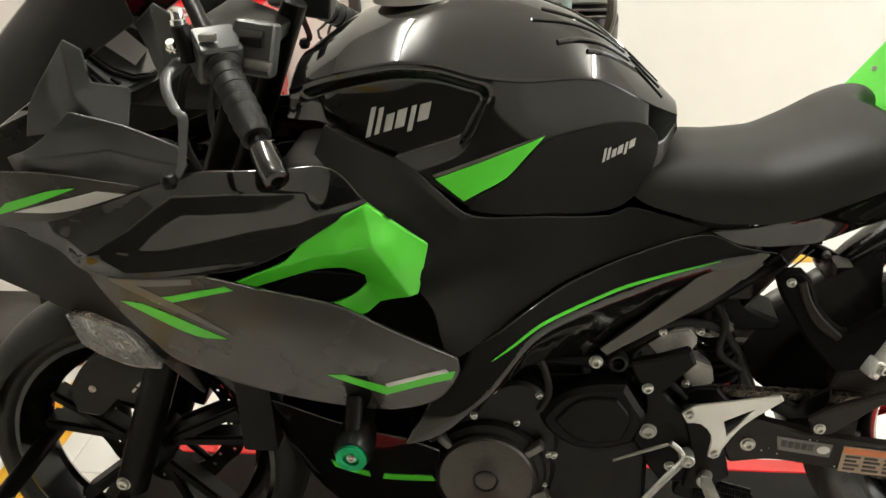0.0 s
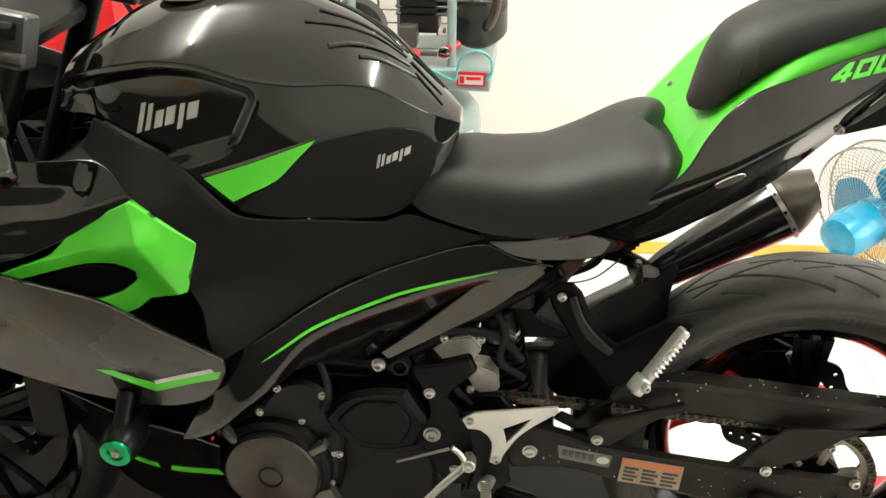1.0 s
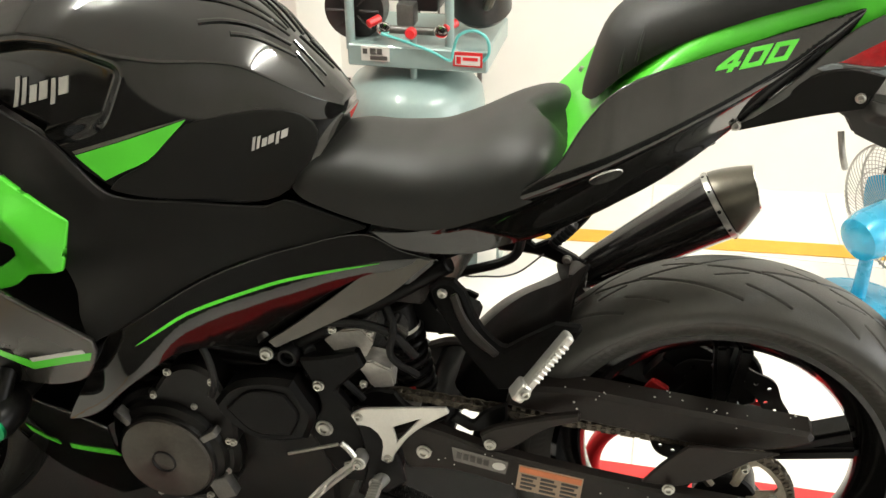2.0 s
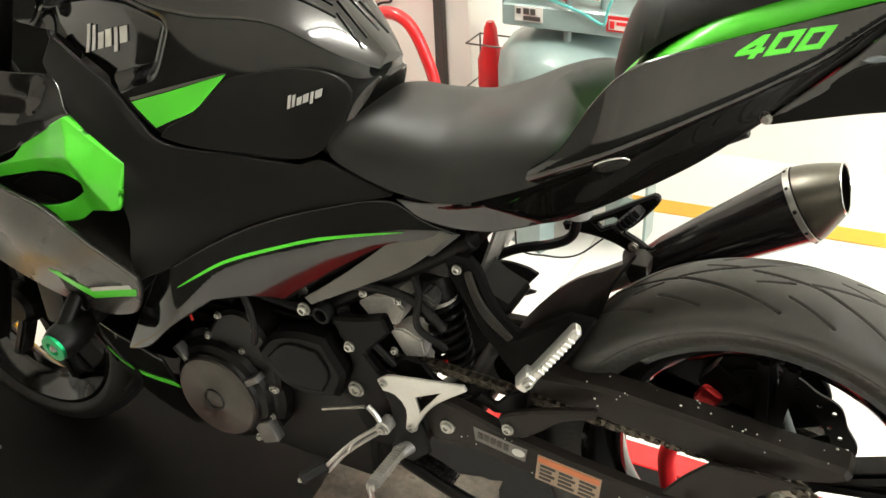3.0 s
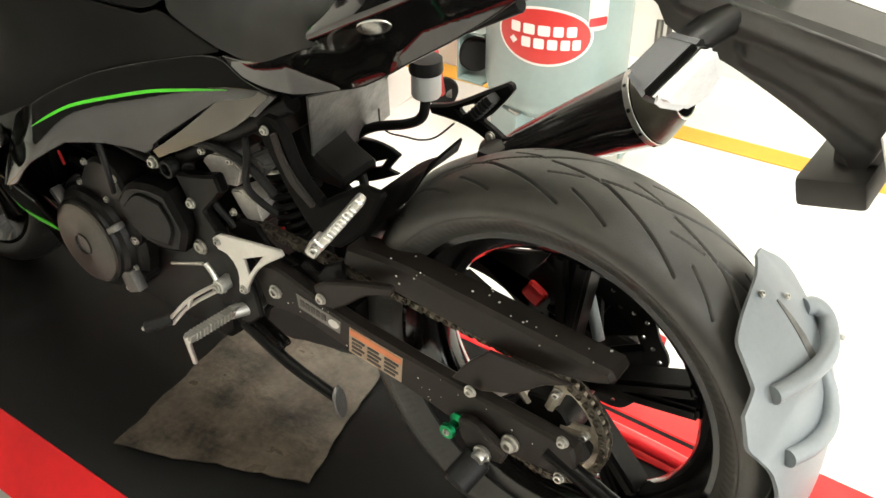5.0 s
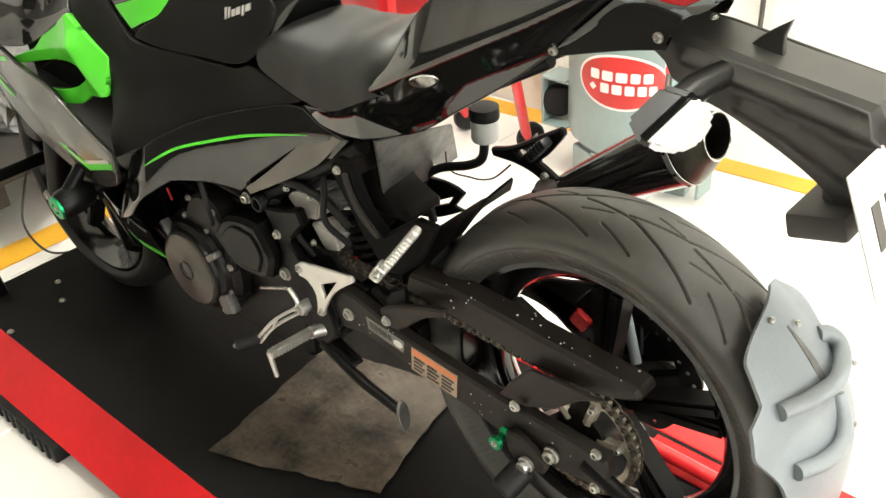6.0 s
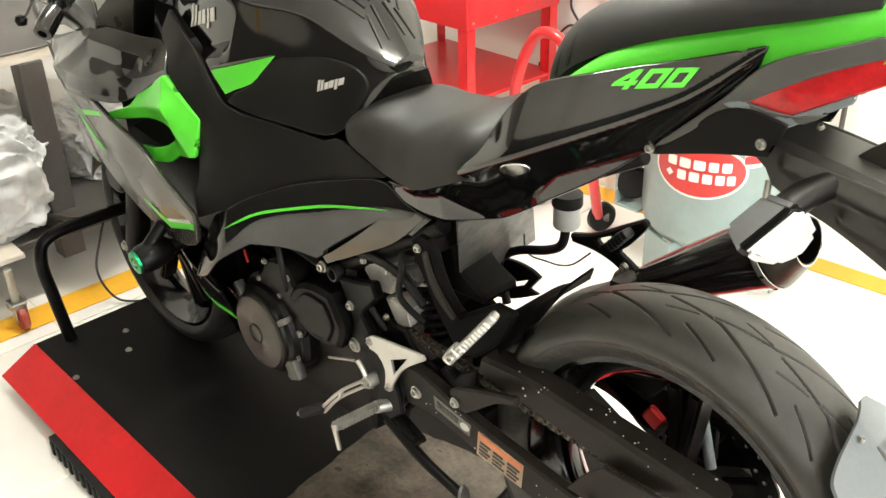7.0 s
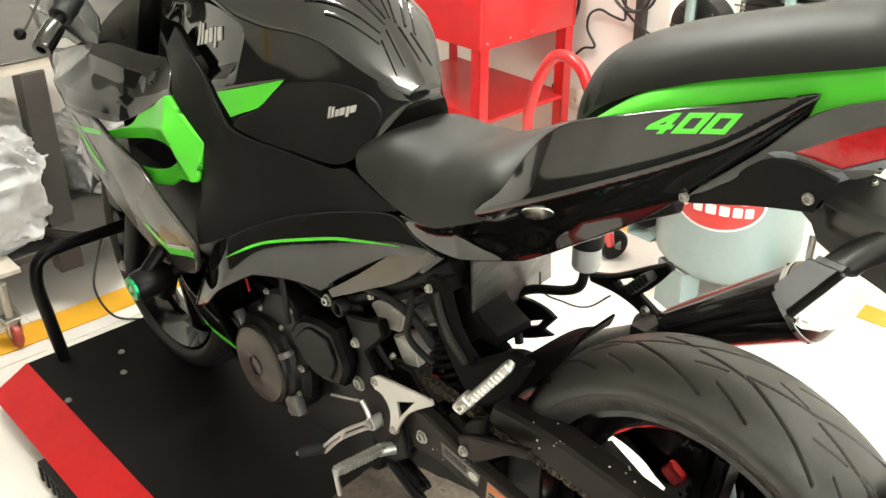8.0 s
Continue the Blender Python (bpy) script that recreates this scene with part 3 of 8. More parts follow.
panel("tank_pinstripe", [(-0.868, 0, 1.001), (-0.864, 0, 0.998), (-0.79, 0, 1.022), (-0.716, 0, 1.047), (-0.79, 0, 1.026)], grey_decal, bike,
      surf=tank_side, lift=0.0014, thick=0.002, edge=0.0004, cell=0.02, corner=30)


def word_mark(a, b, height, surf, mat, lean=0.62, name="word_mark"):
    """A slanted row of plain strokes that stands for a script word mark."""
    a, b = Vector(a), Vector(b)
    along = (b - a)
    d = along.normalized()
    up = Vector((-d.y, d.x))
    for at, wide, hi, lo in ((0.00, 0.07, 1.0, 0.0), (0.13, 0.07, 0.9, 0.0), (0.27, 0.12, 0.58, 0.0), (0.44, 0.14, 0.62, 0.0), (0.65, 0.07, 0.62, -0.25), (0.78, 0.16, 0.58, 0.0)):
        w = along.length * wide
        p = a + along * at
        q = [p + up * height * lo + d * lean * height * lo, p + d * (w + lean * height * lo) + up * height * lo, p + d * (w + lean * height * hi) + up * height * hi, p + d * (lean * height * hi) + up * height * hi]
        panel(name, [(r.x, 0, r.y) for r in q], mat, bike, surf=surf, lift=0.0026, thick=0.002, edge=0.0004, cell=0.02, label="silver slanted word mark stroke", corner=20)


word_mark((-0.962, 1.046), (-0.868, 1.076), 0.036, tank_side, silver_decal)
word_mark((-0.637, 1.000), (-0.590, 1.019), 0.016, lambda x, z: tank_side(x, z) - 0.003, silver_decal)
# chevron pad ridges on the tank's back


def tank_roof(x, y):
    zs, zt, ys = (float(np.interp(x, tank_x, q)) for q in (tank_zs, tank_zt, tank_ys))
    tt = min(np.linspace(0, 1, 120), key=lambda q: abs(tank_top(q)[0] - min(1.0, abs(y) / ys)))
    return zs + (zt - zs) * tank_top(tt)[1]


for sgn in (-1, 1):
    for (xa, ya), (xb, yb), r in (((-0.735, 0.062), (-0.606, 0.010), 0.0030), ((-0.700, 0.084), (-0.600, 0.024), 0.0042), ((-0.722, 0.030), (-0.612, 0.004), 0.0026), ((-0.660, 0.078), (-0.590, 0.034), 0.0036),
                                  ((-0.600, 0.012), (-0.556, 0.016), 0.0026), ((-0.592, 0.028), (-0.553, 0.034), 0.0026)):
        bm = B()
        add_tube(bm, [(x, sgn * y, tank_roof(x, y) + 0.0006) for x, y in ((xa + (xb - xa) * k / 8, ya + (yb - ya) * k / 8) for k in range(9))], r, 8, 2, taper=0.55)
        part("pad_rib", bm, gloss_black, bike, "raised glossy chevron rib of the tank pad")
bm = B()
m = Matrix.Translation((-0.90, 0, 1.222)) @ pose(0, 0, 0, 0, -3, 0)
add_lathe(bm, [(0, -0.01), (0.062, -0.01), (0.062, 0.004), (0.056, 0.006), (0.046, 0.003), (0.040, 0.005), (0.018, 0.006), (0, 0.005)], m, 40)
cap = part("filler_cap", bm, aluminium, bike, "round brushed metal filler cap")
for k in range(7):
    a = k * math.tau / 7
    bolt(cap, m @ Vector((0.052 * math.cos(a), 0.052 * math.sin(a), 0.004)), 0.004, 0.004, steel, (0, 0, 1))


def seat_loft(name, xs, zb, hw, zt, mat, label, power=2.6, n=36, notch=0.0, count=60, lean=0.0):
    """A padded or sheet form lofted along x; notch pulls the middle of its rear end forward between two lobes, lean lifts the far half of the front."""
    x, b = smooth_table(xs, zb, count)
    _, w = smooth_table(xs, hw, count)
    _, t = smooth_table(xs, zt, count)
    rings = []
    for i in range(len(x)):
        r = []
        for k in range(n + 1):
            a = math.pi * k / n
            c, s = math.cos(a), math.sin(a)
            y = -w[i] * math.copysign(abs(c) ** (2 / power), c)
            back = notch * float(soft((x[i] - xs[-1]) / 0.09 + 1)) * math.exp(-(y / 0.045) ** 2)
            lift = lean * max(0.0, y) * float(1 - soft((x[i] + 0.17) / 0.12))
            r.append((x[i] - back, y, b[i] + (t[i] - b[i]) * abs(s) ** (2 / power) + lift))
        rings.append(r)
    v, f = closed_loft(rings)
    return raw(name, v, f, mat, bike, label, 28)


seat_loft("rider_seat", [-0.590, -0.582, -0.56, -0.52, -0.477, -0.41, -0.36, -0.31, -0.275, -0.250, -0.234, -0.222],
          [0.944, 0.939, 0.932, 0.920, 0.911, 0.915, 0.931, 0.958, 0.976, 0.988, 0.998, 1.010], [0.088, 0.099, 0.103, 0.105, 0.108, 0.122, 0.136, 0.147, 0.152, 0.146, 0.132, 0.104],
          [0.966, 0.976, 0.992, 1.002, 1.000, 1.003, 1.022, 1.047, 1.058, 1.060, 1.054, 1.036], seat_vinyl, "black vinyl rider seat with a notched rear", 3.3, notch=0.040)
seat_loft("tail_cowl", [-0.330, -0.30, -0.268, -0.229, -0.201, -0.174, -0.145, -0.10, -0.05, 0.02, 0.09, 0.16, 0.22],
          [0.918, 0.940, 0.972, 1.010, 1.046, 1.078, 1.105, 1.130, 1.145, 1.15, 1.175, 1.20, 1.225], [0.112, 0.124, 0.139, 0.147, 0.146, 0.137, 0.122, 0.102, 0.086, 0.066, 0.056, 0.050, 0.040],
          [0.930, 0.952, 0.984, 1.024, 1.066, 1.104, 1.136, 1.176, 1.205, 1.228, 1.250, 1.270, 1.280], green_paint, "bright green tail cowl", 4.5, lean=0.38)
bolt(bike, (-0.226, 0.110, 1.070), 0.005, 0.004, steel, (-0.75, -0.1, 0.65), "cowl_screw")
seat_loft("pillion_seat", [-0.215, -0.210, -0.202, -0.192, -0.176, -0.14, -0.09, -0.02, 0.06, 0.13, 0.19],
          [1.080, 1.072, 1.078, 1.096, 1.118, 1.150, 1.178, 1.205, 1.230, 1.250, 1.268], [0.016, 0.038, 0.056, 0.070, 0.080, 0.086, 0.084, 0.078, 0.070, 0.060, 0.040],
          [1.092, 1.128, 1.158, 1.176, 1.194, 1.216, 1.238, 1.262, 1.286, 1.300, 1.292], seat_vinyl, "black vinyl pillion pad on the tail", 2.2)
for sx_, hw_, zt_, zb_ in ((-0.168, 0.0815, 1.199, 1.126), (-0.150, 0.0855, 1.211, 1.143)):
    bm = B()
    add_tube(bm, [(sx_ + 0.012 * math.sin(a), -hw_ * math.cos(a), zb_ + (zt_ - zb_) * math.sin(a) ** 0.95 + 0.0012) for a in np.linspace(0.05, math.pi - 0.05, 25)], 0.0022, 6, 2)
    part("seat_seam", bm, seat_vinyl, bike, "stitched seam over the pillion pad")

# tail side panel with its raised number
TAIL = [(-0.478, -0.096, 0.894), (-0.438, -0.100, 0.876), (-0.352, -0.110, 0.882), (-0.250, -0.120, 0.913), (-0.150, -0.118, 0.980), (-0.080, -0.102, 1.030), (-0.025, -0.075, 1.078),
        (0.040, -0.068, 1.138), (0.074, -0.065, 1.175), (0.093, -0.064, 1.216), (0.014, -0.070, 1.188), (-0.075, -0.109, 1.162), (-0.145, -0.132, 1.138),
        (-0.174, -0.141, 1.118), (-0.201, -0.151, 1.083), (-0.229, -0.157, 1.034), (-0.268, -0.152, 1.000), (-0.310, -0.136, 0.966), (-0.365, -0.118, 0.930), (-0.42, -0.106, 0.905)]
# upper facet that faces slightly up, a crisp long edge, and a lower facet that turns under
RIDGE_X = [-0.478, -0.40, -0.33, -0.25, -0.171, -0.10, -0.04, 0.02, 0.093]
RIDGE_Z = [0.892, 0.910, 0.954, 1.003, 1.048, 1.086, 1.116, 1.150, 1.214]
RIDGE_Y = [0.097, 0.112, 0.134, 0.156, 0.166, 0.148, 0.118, 0.088, 0.066]

RIDGE_HIGH, RIDGE_OUT = smooth_table(RIDGE_X, RIDGE_Z, 160), smooth_table(RIDGE_X, RIDGE_Y, 160)


def tail_base(x, z):
    x, z = np.asarray(x, float), np.asarray(z, float)
    rz, ry = np.interp(x, *RIDGE_HIGH), np.interp(x, *RIDGE_OUT)
    up, down = np.interp(x, (-0.43, -0.27), (0.25, 0.46)), np.interp(x, (-0.40, -0.16), (0.55, 0.85))
    deep = np.interp(x, (-0.46, -0.40, -0.34, -0.275, -0.20, -0.13, 0.05), (0.002, 0.010, 0.024, 0.078, 0.078, 0.047, 0.043))
    h = z - rz
    bend = np.sqrt(h * h + 0.006 ** 2)
    low = h + deep
    lip = 0.5 * (np.sqrt(low * low + 0.005 ** 2) - low)
    return -(ry - (up - down) / 2 * h - (up + down) / 2 * bend + down * np.interp(x, (-0.34, -0.27), (0.72, 0.45)) * lip + 0.003)


_, tail_side = panel("tail_panel", TAIL, gloss_black, bike, surf=tail_base, thick=0.006, label="glossy black tail side panel", both=True, corner=40, cell=0.005)


def digit(points, hole=None):
    """One angular numeral in the tail panel's own slanted axes."""
    o = Vector((-0.063, 1.147))
    ex_, ey_ = Vector((0.082, 0.0155)), Vector((0.011, 0.0215))
    def at(p):
        q = o + ex_ * p[0] + ey_ * p[1]
        return (q.x, 0, q.y)
    for strip in points:
        panel("numeral_stroke", [at(p) for p in strip], green_paint, bike, surf=tail_side, lift=0.0016, thick=0.003, edge=0.0004, cell=0.03, corner=10)


digit([[(0.00, 0.20), (0.30, 0.20), (0.30, 0.42), (0.00, 0.42)], [(0.0, 0.42), (0.09, 0.42), (0.24, 0.8), (0.24, 1.0), (0.17, 1.0)], [(0.18, -0.02), (0.25, -0.02), (0.25, 1.0), (0.18, 1.0)]])
for dx in (0.345, 0.68):
    digit([[(dx, 0.0), (dx + 0.29, 0.0), (dx + 0.29, 0.22), (dx, 0.22)], [(dx, 0.78), (dx + 0.29, 0.78), (dx + 0.29, 1.0), (dx, 1.0)],
           [(dx, 0.22), (dx + 0.075, 0.22), (dx + 0.075, 0.78), (dx, 0.78)], [(dx + 0.215, 0.22), (dx + 0.29, 0.22), (dx + 0.29, 0.78), (dx + 0.215, 0.78)]])
def ellipse(cx, cz, ra, rb, tilt, n=20):
    c, q = math.cos(radians(tilt)), math.sin(radians(tilt))
    return [(cx + ra * math.cos(a) * c - rb * math.sin(a) * q, 0, cz + ra * math.cos(a) * q + rb * math.sin(a) * c) for a in np.linspace(0, math.tau, n, endpoint=False)]


panel("lock_badge", ellipse(-0.171, 1.027, 0.019, 0.0085, 24), chrome, bike, surf=tail_side, lift=0.0022, thick=0.003, edge=0.003, cell=0.01, label="oval chrome badge", corner=60, step=0.003)
bolt(bike, (-0.027, float(tail_side(-0.027, 1.075)) - 0.001, 1.075), 0.006, 0.005)

plate("undertail_tray", [(-0.34, 0.925), (-0.27, 0.985), (-0.20, 1.032), (-0.08, 1.085), (0.0, 1.115), (0.0, 1.095), (-0.08, 1.055), (-0.18, 0.992), (-0.30, 0.908)], -0.075, 0.075, satin_black, bike, "black plastic tray under the tail", 0.004)

# rear frame cover with the long green stripe
COVER = [(-0.487, -0.096, 0.890), (-0.582, -0.110, 0.868), (-0.678, -0.140, 0.838), (-0.734, -0.170, 0.811), (-0.789, -0.200, 0.776), (-0.832, -0.232, 0.748), (-0.846, -0.236, 0.722), (-0.903, -0.221, 0.626), (-0.918, -0.216, 0.597),
         (-0.866, -0.211, 0.622), (-0.808, -0.190, 0.678), (-0.747, -0.160, 0.722), (-0.690, -0.138, 0.712), (-0.640, -0.120, 0.688), (-0.550, -0.105, 0.732), (-0.456, -0.096, 0.795), (-0.388, -0.092, 0.860), (-0.44, -0.094, 0.872)]
# a grey-lit strip above the fold, a face that turns under below it
FOLD_X = [-0.92, -0.906, -0.838, -0.80, -0.760, -0.728, -0.70, -0.67, -0.602, -0.53, -0.463, -0.388]
FOLD_Z = [0.588, 0.599, 0.650, 0.686, 0.735, 0.768, 0.780, 0.790, 0.808, 0.834, 0.853, 0.868]
FOLD_Y = [0.218, 0.221, 0.230, 0.228, 0.214, 0.192, 0.177, 0.162, 0.134, 0.117, 0.107, 0.098]
FOLD_HIGH, FOLD_OUT = smooth_table(FOLD_X, FOLD_Z, 160), smooth_table(FOLD_X, FOLD_Y, 160)


def cover_base(x, z):
    x, z = np.asarray(x, float), np.asarray(z, float)
    up, down = 0.22, np.interp(x, (-0.80, -0.70, -0.48, -0.42), (0.30, 0.40, 0.40, 0.10))
    h = z - np.interp(x, *FOLD_HIGH)
    bend = np.sqrt(h * h + 0.006 ** 2)
    return -(np.interp(x, *FOLD_OUT) - (up - down) / 2 * h - (up + down) / 2 * bend + 0.002)


_, cover_side = panel("frame_cover", COVER, gloss_black, bike, surf=cover_base, label="glossy black rear frame cover", both=True, corner=42, cell=0.006)
panel("cover_stripe", [(-0.788, 0, 0.744), (-0.755, 0, 0.7682), (-0.72, 0, 0.7887), (-0.66, 0, 0.8078), (-0.6, 0, 0.8245), (-0.54, 0, 0.8377), (-0.466, 0, 0.8525), (-0.54, 0, 0.8347), (-0.6, 0, 0.8205), (-0.66, 0, 0.8035), (-0.72, 0, 0.7845), (-0.755, 0, 0.7645)], green_paint, bike,
      surf=cover_side, lift=0.0018, thick=0.003, edge=0.0005, cell=0.014, label="long thin green stripe", corner=60)
BAND_X, BAND_Z, BAND_Y = (-0.632, -0.545, -0.460, -0.398), (0.704, 0.748, 0.800, 0.860), (0.124, 0.115, 0.106, 0.101)
panel("cover_band", [(-0.398, 0, 0.860), (-0.450, 0, 0.866), (-0.514, 0, 0.808), (-0.580, 0, 0.752), (-0.632, 0, 0.712), (-0.622, 0, 0.704), (-0.545, 0, 0.748), (-0.460, 0, 0.800)], grey_decal, bike,
      surf=lambda x, z: -(np.interp(x, BAND_X, BAND_Y) - 0.12 * (z - np.interp(x, BAND_X, BAND_Z))), lift=0.002, thick=0.010, edge=0.0012, cell=0.006, corner=25, label="grey raised band on the frame cover")

# matte middle cover between tank and frame
MID = [(-1.015, -0.138, 1.066), (-0.987, -0.142, 1.050), (-0.903, -0.153, 1.014), (-0.860, -0.160, 0.978), (-0.827, -0.162, 0.948), (-0.800, -0.158, 0.938), (-0.727, -0.136, 0.930), (-0.624, -0.108, 0.920), (-0.598, -0.103, 0.930),
       (-0.560, -0.101, 0.921), (-0.488, -0.098, 0.899), (-0.582, -0.112, 0.870), (-0.678, -0.143, 0.841), (-0.734, -0.172, 0.815), (-0.789, -0.202, 0.780), (-0.846, -0.233, 0.752), (-0.858, -0.225, 0.790), (-0.866, -0.208, 0.815), (-0.890, -0.190, 0.842),
       (-0.877, -0.185, 0.910), (-0.954, -0.189, 0.975), (-1.008, -0.162, 1.010), (-1.030, -0.150, 1.030)]
panel("middle_cover", MID, matte_black, bike, inner=[(-0.80, -0.168, 0.87), (-0.70, -0.138, 0.885)], label="matte black middle body cover", both=True, corner=40,
      ridges=[((-0.905, 1.01), (-0.83, 0.94), 0.004, 0.03)])

# green side scoop
GREEN = [(-0.954, -0.191, 0.975), (-0.877, -0.186, 0.911), (-0.892, -0.190, 0.842), (-0.923, -0.197, 0.836), (-0.945, -0.202, 0.831), (-0.963, -0.207, 0.816), (-0.986, -0.209, 0.808), (-1.060, -0.216, 0.800), (-1.078, -0.218, 0.814), (-1.012, -0.213, 0.827),
         (-0.983, -0.200, 0.835), (-0.961, -0.193, 0.852), (-0.963, -0.193, 0.867), (-0.992, -0.196, 0.880), (-1.031, -0.202, 0.881), (-1.078, -0.212, 0.871), (-1.133, -0.222, 0.858), (-1.158, -0.227, 0.861), (-1.118, -0.219, 0.876), (-1.068, -0.212, 0.897), (-1.046, -0.210, 0.920), (-1.009, -0.202, 0.945)]
panel("side_scoop", GREEN, green_paint, bike, inner=[(-0.915, -0.205, 0.89), (-0.99, -0.207, 0.905)], label="bright green faceted side scoop", both=True, corner=38, thick=0.012,
                      ridges=[((-0.966, 1.00), (-0.945, 0.925), (-0.880, 0.800), 0.012, 0.045), ((-0.945, 0.925), (-1.20, 0.860), 0.008, 0.030)])

# upper and lower fairing panels
UPPER = [(-1.50, -0.185, 0.940), (-1.399, -0.202, 0.952), (-1.275, -0.200, 0.992), (-1.228, -0.190, 1.006), (-1.190, -0.184, 1.015), (-1.073, -0.170, 1.014), (-1.008, -0.162, 1.012), (-0.956, -0.189, 0.977),
         (-1.009, -0.202, 0.946), (-1.064, -0.213, 0.914), (-1.12, -0.224, 0.893), (-1.195, -0.237, 0.886), (-1.310, -0.237, 0.882), (-1.352, -0.227, 0.884), (-1.405, -0.212, 0.915)]
panel("upper_fairing", UPPER, gloss_black, bike, inner=[(-1.20, -0.222, 0.945), (-1.10, -0.205, 0.965)], label="glossy black upper side fairing", both=True, corner=35,
                      ridges=[((-1.36, 0.905), (-1.281, 0.949), (-1.224, 0.990), (-1.129, 0.992), (-1.04, 0.988), 0.008, 0.030), ((-1.345, 0.918), (-1.237, 0.920), (-1.05, 0.950), (-0.955, 0.985), 0.006, 0.036), ((-1.40, 0.935), (-1.292, 0.890), (-1.10, 0.905), 0.004, 0.022)], cell=0.008)
LOWER = [(-1.352, -0.227, 0.880), (-1.310, -0.237, 0.880), (-1.195, -0.240, 0.884), (-1.150, -0.243, 0.876), (-1.001, -0.249, 0.846), (-0.917, -0.252, 0.806), (-0.834, -0.250, 0.765), (-0.832, -0.249, 0.747), (-0.860, -0.238, 0.697), (-0.890, -0.235, 0.680), (-0.927, -0.235, 0.672),
         (-0.993, -0.234, 0.674), (-1.119, -0.228, 0.694), (-1.245, -0.219, 0.734), (-1.285, -0.217, 0.770), (-1.316, -0.216, 0.806), (-1.338, -0.221, 0.845)]
_, lower_side = panel("lower_fairing", LOWER, graphite, bike, inner=[(-1.08, -0.252, 0.80), (-0.96, -0.253, 0.76), (-1.22, -0.238, 0.82)], label="dark graphite lower side fairing", both=True, corner=38, thick=0.008, edge=0.006)
panel("fairing_decal", [(-1.316, 0, 0.836), (-1.281, 0, 0.836), (-1.160, 0, 0.787), (-1.207, 0, 0.788)], green_paint, bike, surf=lower_side, lift=0.0012, thick=0.003, edge=0.0004, cell=0.02, label="green fairing decal", corner=30)
panel("fairing_decal", [(-1.268, 0, 0.846), (-1.152, 0, 0.871), (-1.140, 0, 0.866), (-1.252, 0, 0.838)], green_paint, bike, surf=lower_side, lift=0.0012, thick=0.003, edge=0.0004, cell=0.02, label="green fairing decal", corner=30)
panel("fairing_pinstripe", [(-1.322, 0, 0.876), (-1.285, 0, 0.870), (-1.153, 0, 0.797), (-1.160, 0, 0.795), (-1.300, 0, 0.862)], grey_decal, bike, surf=lower_side, lift=0.0012, thick=0.003, edge=0.0004, cell=0.02, corner=20)
panel("fairing_pinstripe", [(-1.322, 0, 0.878), (-1.200, 0, 0.880), (-1.200, 0, 0.872), (-1.290, 0, 0.868)], grey_decal, bike, surf=lower_side, lift=0.0013, thick=0.003, edge=0.0004, cell=0.02, corner=20)
panel("fairing_decal", [(-1.018, 0, 0.735), (-0.993, 0, 0.737), (-0.937, 0, 0.717), (-0.836, 0, 0.747), (-0.842, 0, 0.733), (-0.937, 0, 0.701)], green_paint, bike, surf=lower_side, lift=0.0012, thick=0.003, edge=0.0004, cell=0.02, label="green fairing decal", corner=20)
panel("fairing_pinstripe", [(-0.937, 0, 0.722), (-0.850, 0, 0.750), (-0.846, 0, 0.745), (-0.934, 0, 0.716)], silver_decal, bike, surf=lower_side, lift=0.0014, thick=0.003, edge=0.0004, cell=0.02, corner=20)

# dark front flank, nose and belly
FLANK = [(-1.60, -0.10, 0.93), (-1.494, -0.185, 0.936), (-1.405, -0.208, 0.915), (-1.355, -0.220, 0.877), (-1.336, -0.216, 0.845), (-1.316, -0.211, 0.803), (-1.285, -0.211, 0.768), (-1.249, -0.210, 0.730), (-1.227, -0.200, 0.667), (-1.278, -0.185, 0.700), (-1.330, -0.172, 0.745), (-1.446, -0.140, 0.770), (-1.511, -0.120, 0.790), (-1.60, -0.09, 0.81)]
panel("front_flank", FLANK, matte_black, bike, inner=[(-1.40, -0.185, 0.84)], label="matte black front fairing flank", both=True, corner=45)
NOSE = [(-1.76, -0.03, 0.86), (-1.70, -0.10, 0.95), (-1.58, -0.17, 1.005), (-1.42, -0.20, 1.02), (-1.27, -0.20, 1.00), (-1.39, -0.204, 0.955), (-1.50, -0.187, 0.942), (-1.60, -0.13, 0.925), (-1.66, -0.08, 0.83)]
_, nose_side = panel("nose_panel", NOSE, graphite, bike, label="glossy black nose fairing", both=True, corner=45)
panel("nose_decal", [(-1.47, 0, 0.975), (-1.40, 0, 0.995), (-1.36, 0, 1.000), (-1.43, 0, 0.975), (-1.50, 0, 0.952)], green_paint, bike, surf=nose_side, lift=0.0015, thick=0.003, edge=0.0004, cell=0.02, corner=20)
panel("nose_decal", [(-1.46, 0, 0.962), (-1.40, 0, 0.978), (-1.33, 0, 0.995), (-1.29, 0, 0.990), (-1.38, 0, 0.966)], silver_decal, bike, surf=nose_side, lift=0.0015, thick=0.003, edge=0.0004, cell=0.02, corner=20)
BELLY = [(-1.14, -0.150, 0.620), (-1.05, -0.185, 0.615), (-0.92, -0.212, 0.600), (-0.872, -0.205, 0.575), (-0.89, -0.160, 0.48), (-0.87, -0.115, 0.385), (-0.95, -0.090, 0.33), (-1.06, -0.100, 0.39), (-1.12, -0.125, 0.51)]
_, belly_side = panel("belly_pan", BELLY, gloss_black, bike, inner=[(-0.98, -0.180, 0.525)], label="glossy black belly pan", both=True, corner=45)
